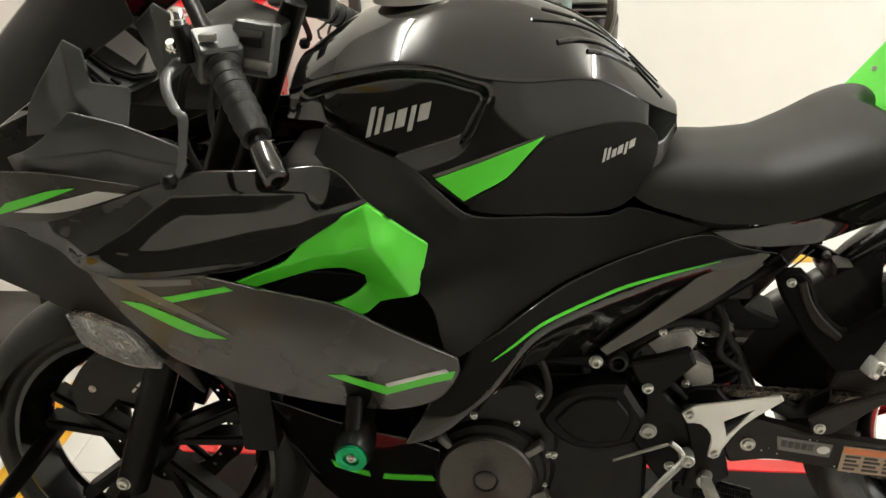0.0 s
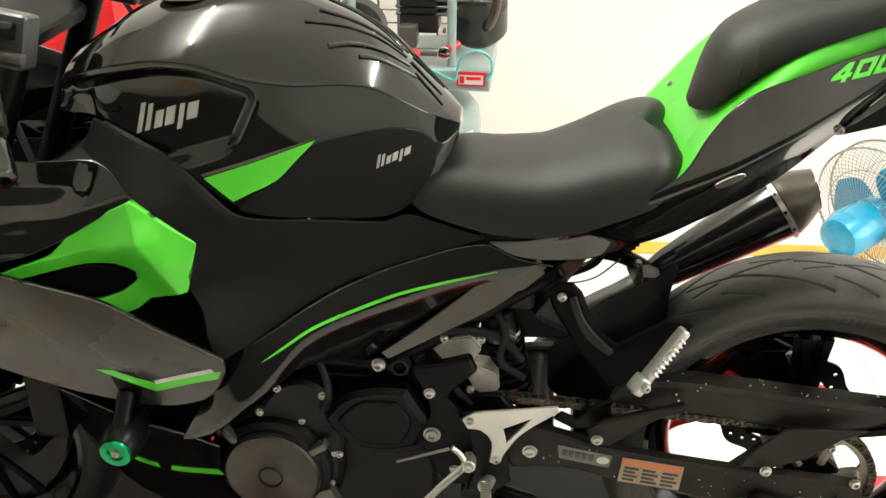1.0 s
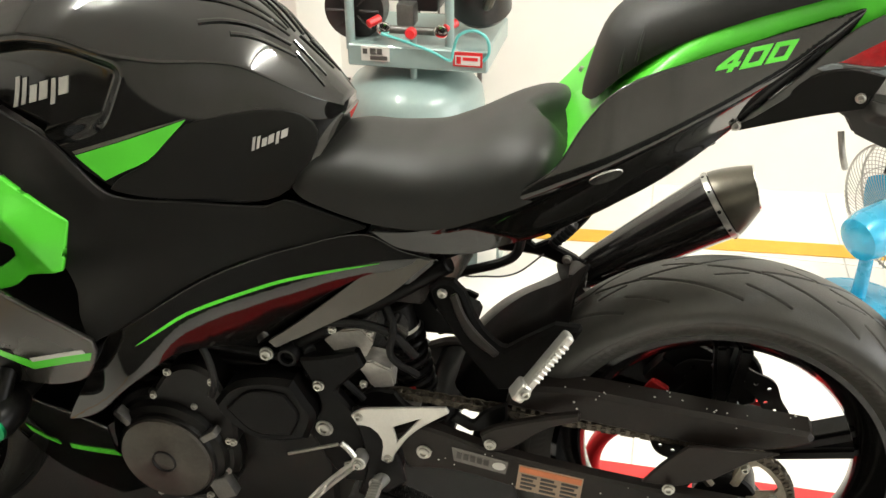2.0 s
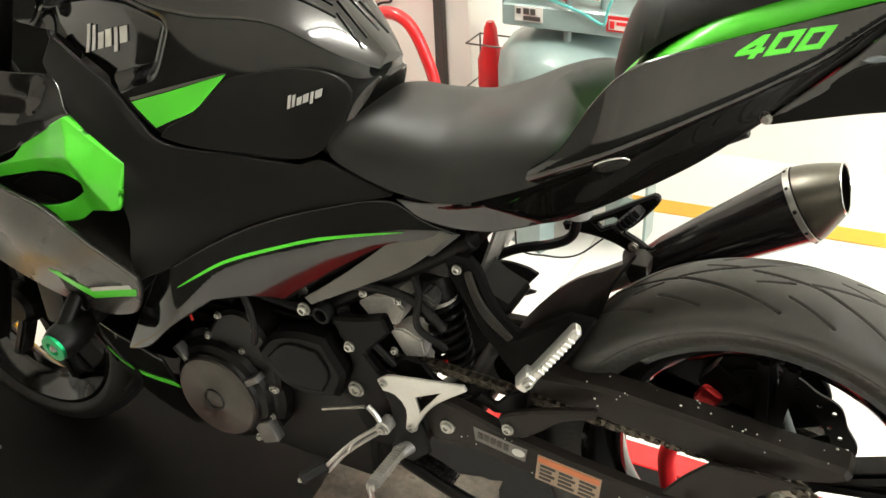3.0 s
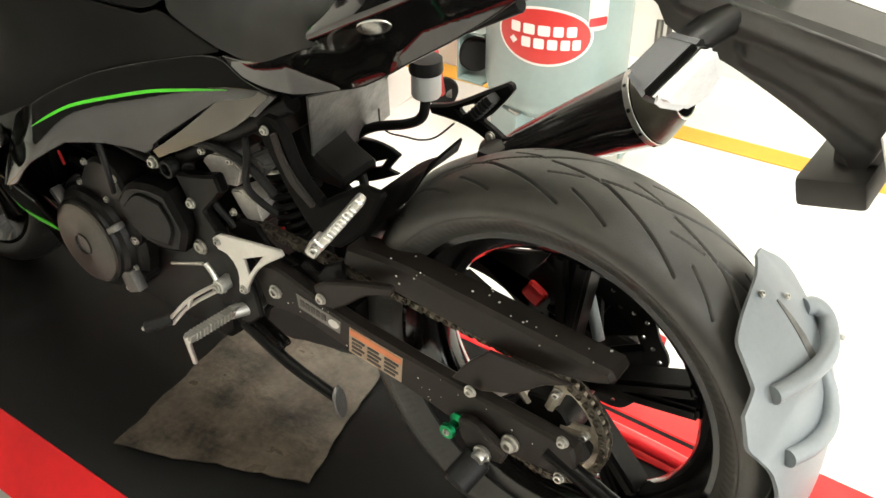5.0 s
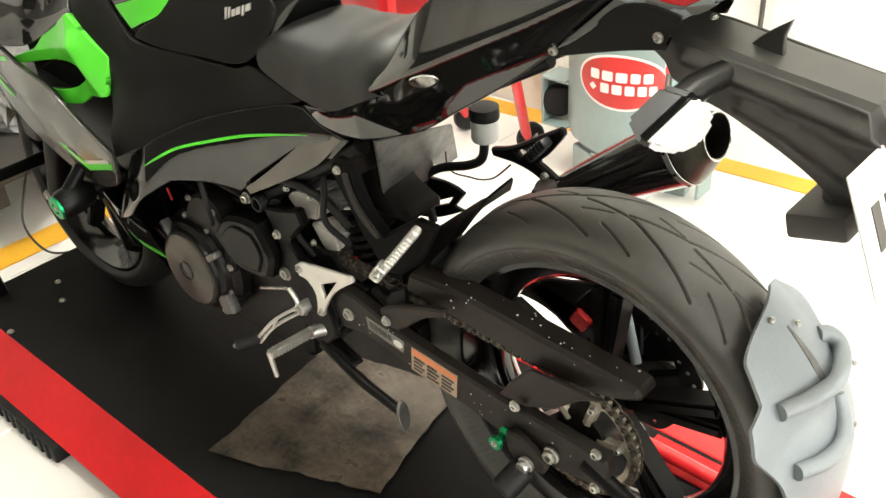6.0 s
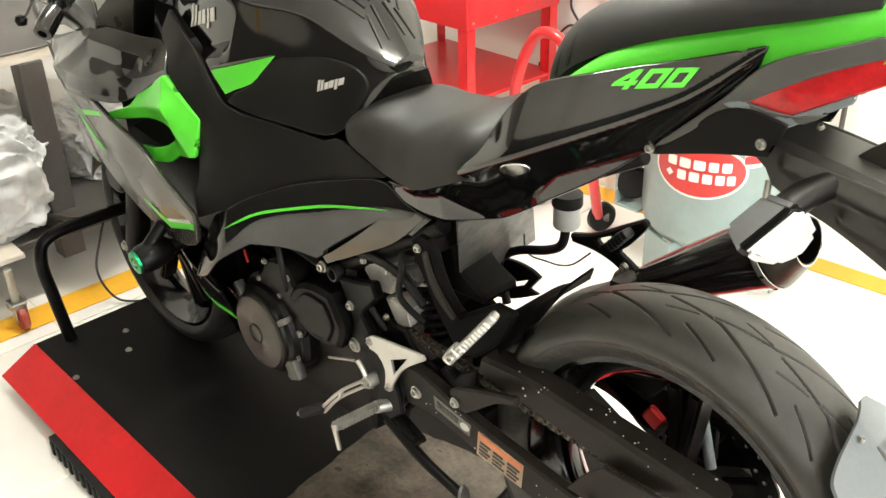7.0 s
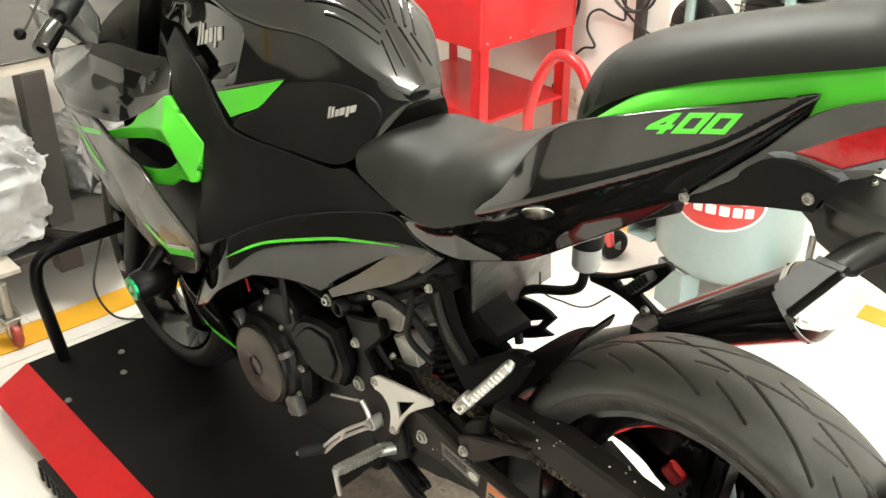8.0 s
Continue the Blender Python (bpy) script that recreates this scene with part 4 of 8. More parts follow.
panel("belly_decal", [(-1.055, 0, 0.513), (-0.99, 0, 0.505), (-0.99, 0, 0.490), (-1.05, 0, 0.496)], green_paint, bike, surf=belly_side, lift=0.0015, thick=0.003, edge=0.0004, cell=0.02, corner=20)
panel("belly_decal", [(-0.965, 0, 0.505), (-0.890, 0, 0.503), (-0.885, 0, 0.487), (-0.97, 0, 0.489)], green_paint, bike, surf=belly_side, lift=0.0015, thick=0.003, edge=0.0004, cell=0.02, corner=20)
# black backing behind the scoop and side openings
panel("scoop_duct", [(-1.24, -0.16, 0.93), (-1.05, -0.150, 0.95), (-0.87, -0.150, 0.92), (-0.84, -0.170, 0.75), (-0.92, -0.175, 0.67), (-1.12, -0.16, 0.70), (-1.25, -0.15, 0.76)], satin_black, bike, label="black inner duct behind the scoop", both=True, corner=45)
panel("scoop_lip", [(-1.05, -0.196, 0.868), (-0.965, -0.186, 0.862), (-0.955, -0.186, 0.842), (-1.0, -0.196, 0.828), (-1.09, -0.210, 0.850)], satin_black, bike, corner=45)
bm = B()
add_tube(bm, [(-1.072, -0.180, 0.872), (-1.066, -0.182, 0.856), (-1.052, -0.184, 0.848), (-1.040, -0.184, 0.852), (-1.038, -0.183, 0.860)], 0.0026, 8)
part("hose_clip", bm, silver_decal, bike, "pale hose clip in the scoop")

# cockpit: screen, inner panels, dash, bars
panel("inner_cowl", [(-1.470, -0.165, 1.030), (-1.414, -0.182, 1.055), (-1.358, -0.180, 1.100), (-1.277, -0.182, 1.078), (-1.212, -0.186, 1.054), (-1.200, -0.186, 1.030), (-1.214, -0.190, 1.008), (-1.277, -0.197, 0.992), (-1.364, -0.197, 0.996), (-1.45, -0.180, 1.010)], satin_gloss, bike,
      inner=[(-1.30, -0.180, 1.04)], label="satin black inner cowl panel", both=True, ridges=[((-1.43, 1.040), (-1.31, 1.050), (-1.208, 1.030), 0.010, 0.035)], corner=40)
panel("cowl_side", [(-1.440, -0.155, 1.060), (-1.424, -0.155, 1.107), (-1.361, -0.140, 1.191), (-1.342, -0.142, 1.178), (-1.335, -0.145, 1.133), (-1.290, -0.130, 1.118), (-1.290, -0.155, 1.075), (-1.350, -0.165, 1.075)], satin_gloss, bike, label="black faceted cockpit side panel", both=True,
      ridges=[((-1.362, 1.188), (-1.355, 1.12), (-1.32, 1.08), 0.012, 0.04)], corner=35)
panel("cowl_post", [(-1.275, -0.105, 1.203), (-1.240, -0.110, 1.231), (-1.198, -0.118, 1.199), (-1.199, -0.122, 1.155), (-1.240, -0.125, 1.120), (-1.255, -0.118, 1.165)], satin_gloss, bike, label="black cockpit corner post", both=True, ridges=[((-1.243, 1.228), (-1.228, 1.13), 0.010, 0.025)], corner=35)
v, f = [], []
NU, NV = 24, 14
for layer in (0.0, 0.004):
    for i in range(NU + 1):
        u = i / NU * 2 - 1
        for j in range(NV + 1):
            s = j / NV
            w_ = 0.16 - 0.035 * s
            v.append((-1.70 + 0.36 * s + 0.10 * u * u * (1 - 0.3 * s) + layer, u * w_, 1.02 + 0.33 * s - 0.12 * u * u * s - 0.02 * u * u))
n = (NU + 1) * (NV + 1)
for L in (0, n):
    for i in range(NU):
        for j in range(NV):
            a = L + i * (NV + 1) + j
            q = (a, a + 1, a + NV + 2, a + NV + 1)
            f.append(q if L == 0 else q[::-1])
raw("windscreen", v, f, smoked_glass, bike, "dark smoked windscreen", 60)
# instrument pod: hooded case, glass face, round bezel
pod = pose(-1.345, -0.005, 1.145, 0, 40, 0)


def prism(outline, low, high, m, bevel=0.0):
    """A polygon in the plane of m, raised from low to high."""
    bm = B()
    face = bm.faces.new([bm.verts.new(m @ Vector((x, y, low))) for x, y in outline])
    lift_ = m.to_3x3() @ Vector((0, 0, high - low))
    for g in bmesh.ops.extrude_face_region(bm, geom=[face])["geom"]:
        if isinstance(g, bmesh.types.BMVert):
            g.co += lift_
    bmesh.ops.recalc_face_normals(bm, faces=bm.faces[:])
    if bevel:
        bmesh.ops.bevel(bm, geom=bm.edges[:], offset=bevel, segments=2, affect="EDGES")
    return bm


POD = [(-0.060, -0.100), (-0.052, 0.010), (-0.050, 0.085), (-0.020, 0.104), (0.030, 0.104), (0.056, 0.085), (0.066, 0.0), (0.058, -0.085), (0.052, -0.112), (0.028, -0.122), (-0.026, -0.112)]
dash = part("instrument_pod", prism(POD, -0.045, 0.0, pod, 0.006), satin_gloss, bike, "black instrument pod with a curved glass")
GLASS = [(-0.034, -0.078), (-0.048, -0.020), (-0.040, 0.046), (-0.012, 0.066), (0.033, 0.052), (0.056, 0.0), (0.056, -0.030), (0.045, -0.066), (0.020, -0.088), (-0.012, -0.090)]
part("bezel", prism([(x * 1.08, y * 1.08) for x, y in GLASS], 0.0, 0.006, pod, 0.002), satin_black, dash)
part("display", prism(GLASS, 0.005, 0.009, pod, 0.0015), wheel_black, dash, "dark glossy display glass")
part("readout", prism([(-0.022, -0.048), (-0.022, 0.036), (0.024, 0.030), (0.034, -0.040)], 0.009, 0.0096, pod), table_dark, dash)
for y, x in ((-0.100, 0.034), (-0.100, -0.030)):
    part("pod_button", add_box(B(), (0.014, 0.012, 0.006), pod @ Matrix.Translation((x, y, 0.001)), 0.002, 2), satin_black, dash)
# raised visor behind the glass
part("visor", prism([(-0.062, -0.030), (-0.056, 0.070), (-0.050, 0.070), (-0.054, -0.030)], 0.0, 0.030, pod, 0.002), satin_gloss, dash)

for sgn in (-1, 1):
    def S(x, y, z, s=sgn):
        return (x, -y * s, z)
    inner, outer = Vector(S(-1.135, -0.195, 1.185)), Vector(S(-1.030, -0.350, 1.083))
    d = (outer - inner).normalized()
    bm = B()
    add_rod(bm, inner - d * 0.12, outer, 0.011, seg=14)
    bar = part("handlebar", bm, satin_black, bike, "black clip-on handlebar")
    bm = B()
    prof = [(0.012, 0.0), (0.026, 0.001), (0.027, 0.004), (0.024, 0.008)]
    for k in range(6):
        h = 0.011 + k * 0.0185
        prof += [(0.0212, h), (0.0205 - 0.0003 * k, h + 0.015), (0.0188, h + 0.0165)]
    prof += [(0.0195, 0.126), (0.0185, 0.130), (0.012, 0.131)]
    add_lathe(bm, prof, axis_matrix(inner + d * 0.03, outer), 20)
    part("grip", bm, rubber, bar, "ribbed black rubber grip")
    bm = B()
    add_lathe(bm, [(0, -0.014), (0.0150, -0.014), (0.0165, -0.010), (0.0170, 0.026), (0.0160, 0.033), (0.0165, 0.036), (0.0150, 0.040), (0.008, 0.041), (0.006, 0.034), (0, 0.034)], axis_matrix(outer - d * 0.022, outer), 24)
    part("bar_end", bm, wheel_black, bar, "glossy black bar end weight")
    bm = B()
    hm = axis_matrix(inner + d * 0.004, outer)
    add_box(bm, (0.060, 0.058, 0.052), hm, 0.010, 3)
    house = part("switch_housing", bm, satin_gloss, bar, "black switch housing")
    part("switch_block", add_box(B(), (0.056, 0.040, 0.070), Matrix.Translation(inner + Vector(S(0.048, 0.018, 0.000))) @ pose(0, 0, 0, 12 * sgn, 10, 0), 0.008, 3), satin_gloss, house)
    part("rocker_switch", add_box(B(), (0.030, 0.014, 0.022), Matrix.Translation(inner + Vector(S(0.052, -0.004, 0.018))) @ pose(0, 0, 0, 12 * sgn, 10, 0), 0.003, 2), wheel_black, house)
    part("horn_button", add_box(B(), (0.036, 0.016, 0.013), Matrix.Translation(inner + Vector(S(0.056, -0.006, -0.016))) @ pose(0, 0, 0, 12 * sgn, 10, 0), 0.004, 2), cast_grey, house)
    part("pass_switch", add_box(B(), (0.022, 0.012, 0.010), Matrix.Translation(inner + Vector(S(0.004, -0.030, 0.026))), 0.003, 2), cast_grey, house)
    a = Vector(S(-1.170, -0.215, 1.190))
    # flat lever blade: it jogs outwards, runs down and hooks in to a ball end
    path, wide = smooth_path([Vector(S(*q)) for q in ((-1.178, -0.215, 1.180), (-1.186, -0.240, 1.167), (-1.178, -0.265, 1.151), (-1.163, -0.284, 1.136), (-1.150, -0.296, 1.130), (-1.148, -0.310, 1.112), (-1.147, -0.334, 1.080), (-1.158, -0.342, 1.067))], 5), 0.0085
    v_, f_ = closed_loft([[tuple(Vector(p) + Vector((wide * (1 - 0.45 * i / len(path)) * math.cos(t), 0, 0)) + Vector(S(0, 0.6, 0.8)) * 0.0042 * math.sin(t)) for t in np.linspace(0, math.tau, 10, endpoint=False)] for i, p in enumerate(path)])
    part_lever = raw("lever", v_, f_, satin_gloss, bar, "black hand lever", 50)
    bm = B()
    add_lathe(bm, [(0, -0.011), (0.008, -0.008), (0.011, 0), (0.008, 0.008), (0, 0.011)], Matrix.Translation(a + Vector(S(0.010, -0.128, -0.124))), 14)
    part("lever_ball", bm, satin_black, part_lever)
    bm = B()
    add_rod(bm, a + Vector((0.01, 0, -0.012)), a + Vector((0.0, 0, 0.035)), 0.012, seg=16)
    part("lever_perch", bm, frame_black, bar)
    bolt(bar, a + Vector((0.0, 0, 0.036)), 0.010, 0.020, chrome, (0, 0, 1), "perch_bolt", False)
    bolt(bar, a + Vector((-0.012, 0, 0.004)), 0.008, 0.014, chrome, (0, -0.5 * -sgn, 0.8), "perch_bolt", False)
bm = B()
add_box(bm, (0.10, 0.22, 0.03), pose(-1.16, 0, 1.17, 0, 24, 0), 0.01, 3)
part("top_clamp", bm, frame_black, bike, "black fork top clamp")
for sgn in (-1, 1):
    bm = B()
    add_tube(bm, [(-1.16, sgn * 0.06, 1.18), (-1.22, sgn * 0.09, 1.13), (-1.25, sgn * 0.06, 1.02), (-1.22, sgn * 0.04, 0.92)], 0.006, 8)
    part("control_cable", bm, cable_black, bike, "black control cable")

# ---- wheels ----
def wheel(name, centre, R, width, rim_r, rim_w, label, treads, tyre_seg, across, disc_y, tyre_mat):
    """A spoked wheel: tyre with cut tread, cast rim, hub and disc; axle along y."""
    hub = new(name)
    hub.location = centre
    hub.parent = bike
    hub.matrix_parent_inverse = Matrix.Translation(-Vector(bike.location))
    hub["label"] = label
    # tyre: profile angle runs from bead to bead over the crown
    u = np.linspace(-1, 1, across)
    half = width / 2
    crown = R - (1 - np.cos(np.clip(np.abs(u), 0, 0.72) / 0.72 * 1.15)) * 0.058
    side = np.clip((np.abs(u) - 0.72) / 0.28, 0, 1)
    shoulder = R - (1 - math.cos(1.15)) * 0.058
    r_prof = np.where(np.abs(u) <= 0.72, crown, shoulder - (shoulder - rim_r - 0.004) * side)
    y_prof = np.where(np.abs(u) <= 0.72, np.sign(u) * half * np.sin(np.abs(u) / 0.72 * math.pi / 2 * 0.95), np.sign(u) * (half * np.sin(math.pi / 2 * 0.95) + 0.003 * np.sin(side * math.pi) - (half - rim_w / 2) * side ** 1.6 * 0.9))
    th = np.linspace(0, 2 * math.pi, tyre_seg, endpoint=False)
    TH, U = np.meshgrid(th, u, indexing="ij")
    depth = np.zeros_like(TH)
    Yg = np.broadcast_to(y_prof, TH.shape)
    if treads:
        pitch = 2 * math.pi / treads
        for sgn in (-1, 1):
            ph = 0.0 if sgn < 0 else 0.43
            # a long bent groove from past the crown to the shoulder, and a short one between
            for a0, y0, a1, y1, w in ((1.28, 0.004, 0.78, -0.010, 0.0013), (0.78, -0.010, 0.58, -0.024, 0.0015), (0.58, -0.024, 0.02, -0.060, 0.0013), (0.98, -0.036, 0.62, -0.060, 0.0011), (0.66, 0.020, 0.40, 0.012, 0.0009)):
                k = width / 0.152
                for wrap in range(-1, 3):
                    t = (TH / pitch + ph) % 1.0 + wrap - 1
                    px_, py_ = t * pitch * R, -Yg * sgn
                    ax, ay, bx, by = a0 * pitch * R, y0 * k, a1 * pitch * R, y1 * k
                    dx, dy = bx - ax, by - ay
                    s = np.clip(((px_ - ax) * dx + (py_ - ay) * dy) / (dx * dx + dy * dy), 0, 1)
                    d = np.hypot(px_ - ax - s * dx, py_ - ay - s * dy)
                    depth = np.maximum(depth, np.where(np.abs(U) < 0.74, np.clip(1.6 - d / w, 0, 1), 0))
    band = 0.0012 * (np.abs(np.abs(U) - 0.80) < 0.012)
    ribs = 0.0007 * (np.abs(np.abs(U) - 0.87) < 0.05) * (np.sin(TH * 150) > 0)
    rr = r_prof[None, :] - 0.0048 * depth + band + ribs
    X, Z, Y = rr * np.cos(TH), rr * np.sin(TH), np.broadcast_to(y_prof, TH.shape)
    verts = np.stack([X, Y, Z], -1).reshape(-1, 3)
    i, j = np.meshgrid(np.arange(tyre_seg), np.arange(across - 1), indexing="ij")
    a = i * across + j
    b = ((i + 1) % tyre_seg) * across + j
    faces = np.stack([a, a + 1, b + 1, b], -1).reshape(-1, 4)
    me = bpy.data.meshes.new("tyre")
    me.vertices.add(len(verts))
    me.vertices.foreach_set("co", verts.ravel())
    me.loops.add(faces.size)
    me.loops.foreach_set("vertex_index", faces.ravel())
    me.polygons.add(len(faces))
    me.polygons.foreach_set("loop_start", np.arange(len(faces)) * 4)
    me.update(calc_edges=True)
    finish("tyre", me, tyre_mat, hub, "black sport tyre with slanted tread grooves", 180)
    to_y = pose(0, 0, 0, 90, 0, 0)
    bm = B()
    w = rim_w / 2
    prof = [(rim_r + 0.006, -w), (rim_r + 0.008, -w - 0.004), (rim_r - 0.002, -w - 0.005), (rim_r - 0.012, -w + 0.004), (rim_r - 0.030, -w * 0.55), (rim_r - 0.040, -w * 0.2), (rim_r - 0.040, w * 0.2), (rim_r - 0.030, w * 0.55), (rim_r - 0.012, w - 0.004), (rim_r - 0.002, w + 0.005), (rim_r + 0.008, w + 0.004), (rim_r + 0.006, w)]
    add_lathe(bm, prof, to_y, 96, True)
    part("rim", bm, wheel_black, hub, "glossy black cast rim")
    bm = B()
    add_lathe(bm, [(0, -0.055), (0.030, -0.055), (0.042, -0.045), (0.048, -0.02), (0.048, 0.02), (0.042, 0.045), (0.030, 0.055), (0, 0.055)], to_y, 32)
    part("hub", bm, satin_black, hub)
    for k in range(5):
        for d in ((-0.085, 0.085) if name == "rear_wheel" else (-0.17, 0.17)):
            a = k * math.tau / 5 + (0.297 if name == "rear_wheel" else 0.25)
            p = Vector((0.040 * math.cos(a), 0, 0.040 * math.sin(a)))
            q = Vector(((rim_r - 0.036) * math.cos(a + d), 0, (rim_r - 0.036) * math.sin(a + d)))
            bm = B()
            ln = (q - p).length
            m = axis_matrix(p, q)
            # tapered spoke, deeper across the axle than round it
            side = m.to_3x3().inverted() @ Vector((0, 1, 0))
            ang = math.atan2(side.y, side.x)
            mm = m @ pose(0, 0, 0, 0, 0, math.degrees(ang)) @ Matrix.Translation((0, 0, ln / 2))
            r = bmesh.ops.create_cube(bm, size=1.0, matrix=mm @ Matrix.Diagonal((0.044, 0.021, ln, 1)))
            bmesh.ops.bevel(bm, geom=bm.edges[:], offset=0.005, segments=2, affect="EDGES")
            part("spoke", bm, frame_black, hub)
    # petal brake disc, drilled through
    ro, ri = (0.150, 0.115) if name == "front_wheel" else (0.112, 0.076)
    ring = [((ro + 0.0035 * math.sin(10 * a)) * math.cos(a), (ro + 0.0035 * math.sin(10 * a)) * math.sin(a)) for a in np.linspace(0, math.tau, 120, endpoint=False)]
    holes = [[(ri * math.cos(a), ri * math.sin(a)) for a in np.linspace(0, math.tau, 60, endpoint=False)]]
    for k in range(30):
        a, rr_ = (k + 0.5) * math.tau / 30, ro - 0.010 - 0.0085 * (k % 3)
        holes.append([(rr_ * math.cos(a) + 0.0036 * math.cos(t), rr_ * math.sin(a) + 0.0036 * math.sin(t)) for t in np.linspace(0, math.tau, 8, endpoint=False)])
    plate("brake_disc", ring, disc_y - 0.0022, disc_y + 0.0022, cast_black, hub, "dark drilled petal brake disc", 0.0, holes=holes, corner=60, step=1.0)
    bm = B()
    for k in range(5):
        a = k * math.tau / 5
        add_rod(bm, (0.03 * math.cos(a), disc_y * 0.9, 0.03 * math.sin(a)), ((ri + 0.004) * math.cos(a + 0.3), disc_y, (ri + 0.004) * math.sin(a + 0.3)), 0.007, seg=8)
    part("disc_carrier", bm, satin_black, hub)
    return hub


wheel("rear_wheel", REAR + Vector((0.018, 0, 0.020)), 0.317, 0.152, 0.236, 0.102, "rear wheel with a wide sport tyre", 12, 1700, 231, 0.078, tyre_rubber)
wheel("front_wheel", FRONT, 0.293, 0.112, 0.232, 0.084, "front wheel with a sport tyre", 12, 900, 91, 0.070, front_tyre)

# sprocket and chain
CH_Y = -0.083
sp = Vector((0.032, CH_Y, 0.508))
SPR = 0.092
bm = B()
ring_o, ring_i = [], []
teeth = 41
for k in range(teeth * 4):
    a = k * math.tau / (teeth * 4)
    r = SPR + (0.0045 if k % 4 in (0, 1) else -0.002)
    ring_o.append([bm.verts.new((sp.x + r * math.cos(a), sp.y + s, sp.z + r * math.sin(a))) for s in (-0.003, 0.003)])
    ri = 0.0775 - 0.016 * max(0.0, math.cos(6 * (a - 0.2))) ** 3
    ring_i.append([bm.verts.new((sp.x + ri * math.cos(a), sp.y + s, sp.z + ri * math.sin(a))) for s in (-0.003, 0.003)])
nk = teeth * 4
for k in range(nk):
    j = (k + 1) % nk
    bm.faces.new((ring_o[k][0], ring_o[j][0], ring_i[j][0], ring_i[k][0]))
    bm.faces.new((ring_o[k][1], ring_i[k][1], ring_i[j][1], ring_o[j][1]))
    bm.faces.new((ring_o[k][0], ring_o[k][1], ring_o[j][1], ring_o[j][0]))
    bm.faces.new((ring_i[k][0], ring_i[j][0], ring_i[j][1], ring_i[k][1]))
sprocket = part("rear_sprocket", bm, sprocket_steel, bike, "worn steel rear sprocket", 40)
for k in range(6):
    a = k * math.tau / 6 + 0.2
    bm = B()
    add_rod(bm, (sp.x + 0.03 * math.cos(a), sp.y, sp.z + 0.03 * math.sin(a)), (sp.x + 0.07 * math.cos(a), sp.y, sp.z + 0.07 * math.sin(a)), 0.009, seg=8)
    part("carrier_arm", bm, sprocket_steel, sprocket)
bm = B()
add_rod(bm, (sp.x, sp.y - 0.006, sp.z), (sp.x, sp.y + 0.05, sp.z), 0.045, seg=28, bevel=0.08)
part("sprocket_carrier", bm, cast_black, sprocket)
for k in range(6):
    a = k * math.tau / 6 + 0.2
    bolt(sprocket, (sp.x + 0.066 * math.cos(a), sp.y - 0.003, sp.z + 0.066 * math.sin(a)), 0.007, 0.010, steel)


def chain_path(n):
    """Points round the two sprockets, evenly spaced."""
    f, fr, r, rr = Vector((-0.505, 0.585)), 0.036, Vector((sp.x, sp.z)), SPR
    pts = []
    for a in np.linspace(math.pi / 2, -math.pi / 2, 60):
        pts.append(r + Vector((math.cos(a), math.sin(a))) * rr)
    for a in np.linspace(-math.pi / 2, -math.pi * 1.5, 40):
        pts.append(f + Vector((math.cos(a), math.sin(a))) * fr)
    pts.append(pts[0])
    seg = np.array([p[:] for p in pts])
    d = np.r_[0, np.cumsum(np.hypot(*np.diff(seg, axis=0).T))]
    s = np.linspace(0, d[-1], n, endpoint=False)
    return np.c_[np.interp(s, d, seg[:, 0]), np.interp(s, d, seg[:, 1])]


bm = B()
cp = chain_path(108)
for k in range(len(cp)):
    a, b = Vector(cp[k]), Vector(cp[(k + 1) % len(cp)])
    mid = (a + b) / 2
    ang = math.degrees(math.atan2(b.y - a.y, b.x - a.x))
    off = 0.0075 if k % 2 else 0.0052
    for s in (-1, 1):
        m = Matrix.Translation((mid.x, CH_Y + s * off, mid.y)) @ pose(0, 0, 0, 0, -ang, 0)
        r = bmesh.ops.create_cube(bm, size=1.0, matrix=m @ Matrix.Diagonal(((b - a).length * 1.45, 0.0018, 0.0115, 1)))
    add_lathe(bm, [(0.0042, -0.0105), (0.0042, 0.0105)], Matrix.Translation((a.x, CH_Y, a.y)) @ pose(0, 0, 0, 90, 0, 0), 8)
part("drive_chain", bm, chain_steel, bike, "oily steel drive chain")

# ---- swingarm, guard, axle ends ----
ARM = [(-0.455, 0.575), (-0.41, 0.592), (-0.36, 0.582), (-0.29, 0.563), (-0.16, 0.546), (-0.04, 0.536), (0.06, 0.531), (0.098, 0.526), (0.104, 0.497), (0.090, 0.468), (0.03, 0.461), (-0.04, 0.463), (-0.16, 0.485), (-0.268, 0.503), (-0.363, 0.518), (-0.43, 0.510)]
plate("swingarm", ARM, -0.124, -0.100, dusty_black, bike, "dusty black swingarm with stickers", 0.004)
ARCHED_ARM = [(-0.455, 0.575), (-0.41, 0.592), (-0.30, 0.592), (-0.20, 0.586), (-0.10, 0.566), (-0.02, 0.546), (0.06, 0.531), (0.098, 0.526), (0.104, 0.497), (0.090, 0.468), (0.03, 0.461), (-0.04, 0.470), (-0.10, 0.496), (-0.131, 0.511), (-0.150, 0.524), (-0.188, 0.535), (-0.238, 0.537), (-0.30, 0.540), (-0.37, 0.532), (-0.43, 0.510)]
plate("swingarm", ARCHED_ARM, 0.100, 0.124, dusty_black, bike, "dusty black arched swingarm", 0.004)
bm = B()
add_rod(bm, (-0.40, -0.115, 0.555), (-0.40, 0.115, 0.555), 0.032, seg=24)
span_box(bm, (-0.34, -0.10, 0.515), (-0.27, 0.10, 0.565), 0.01)
part("swingarm_bridge", bm, frame_black, bike)
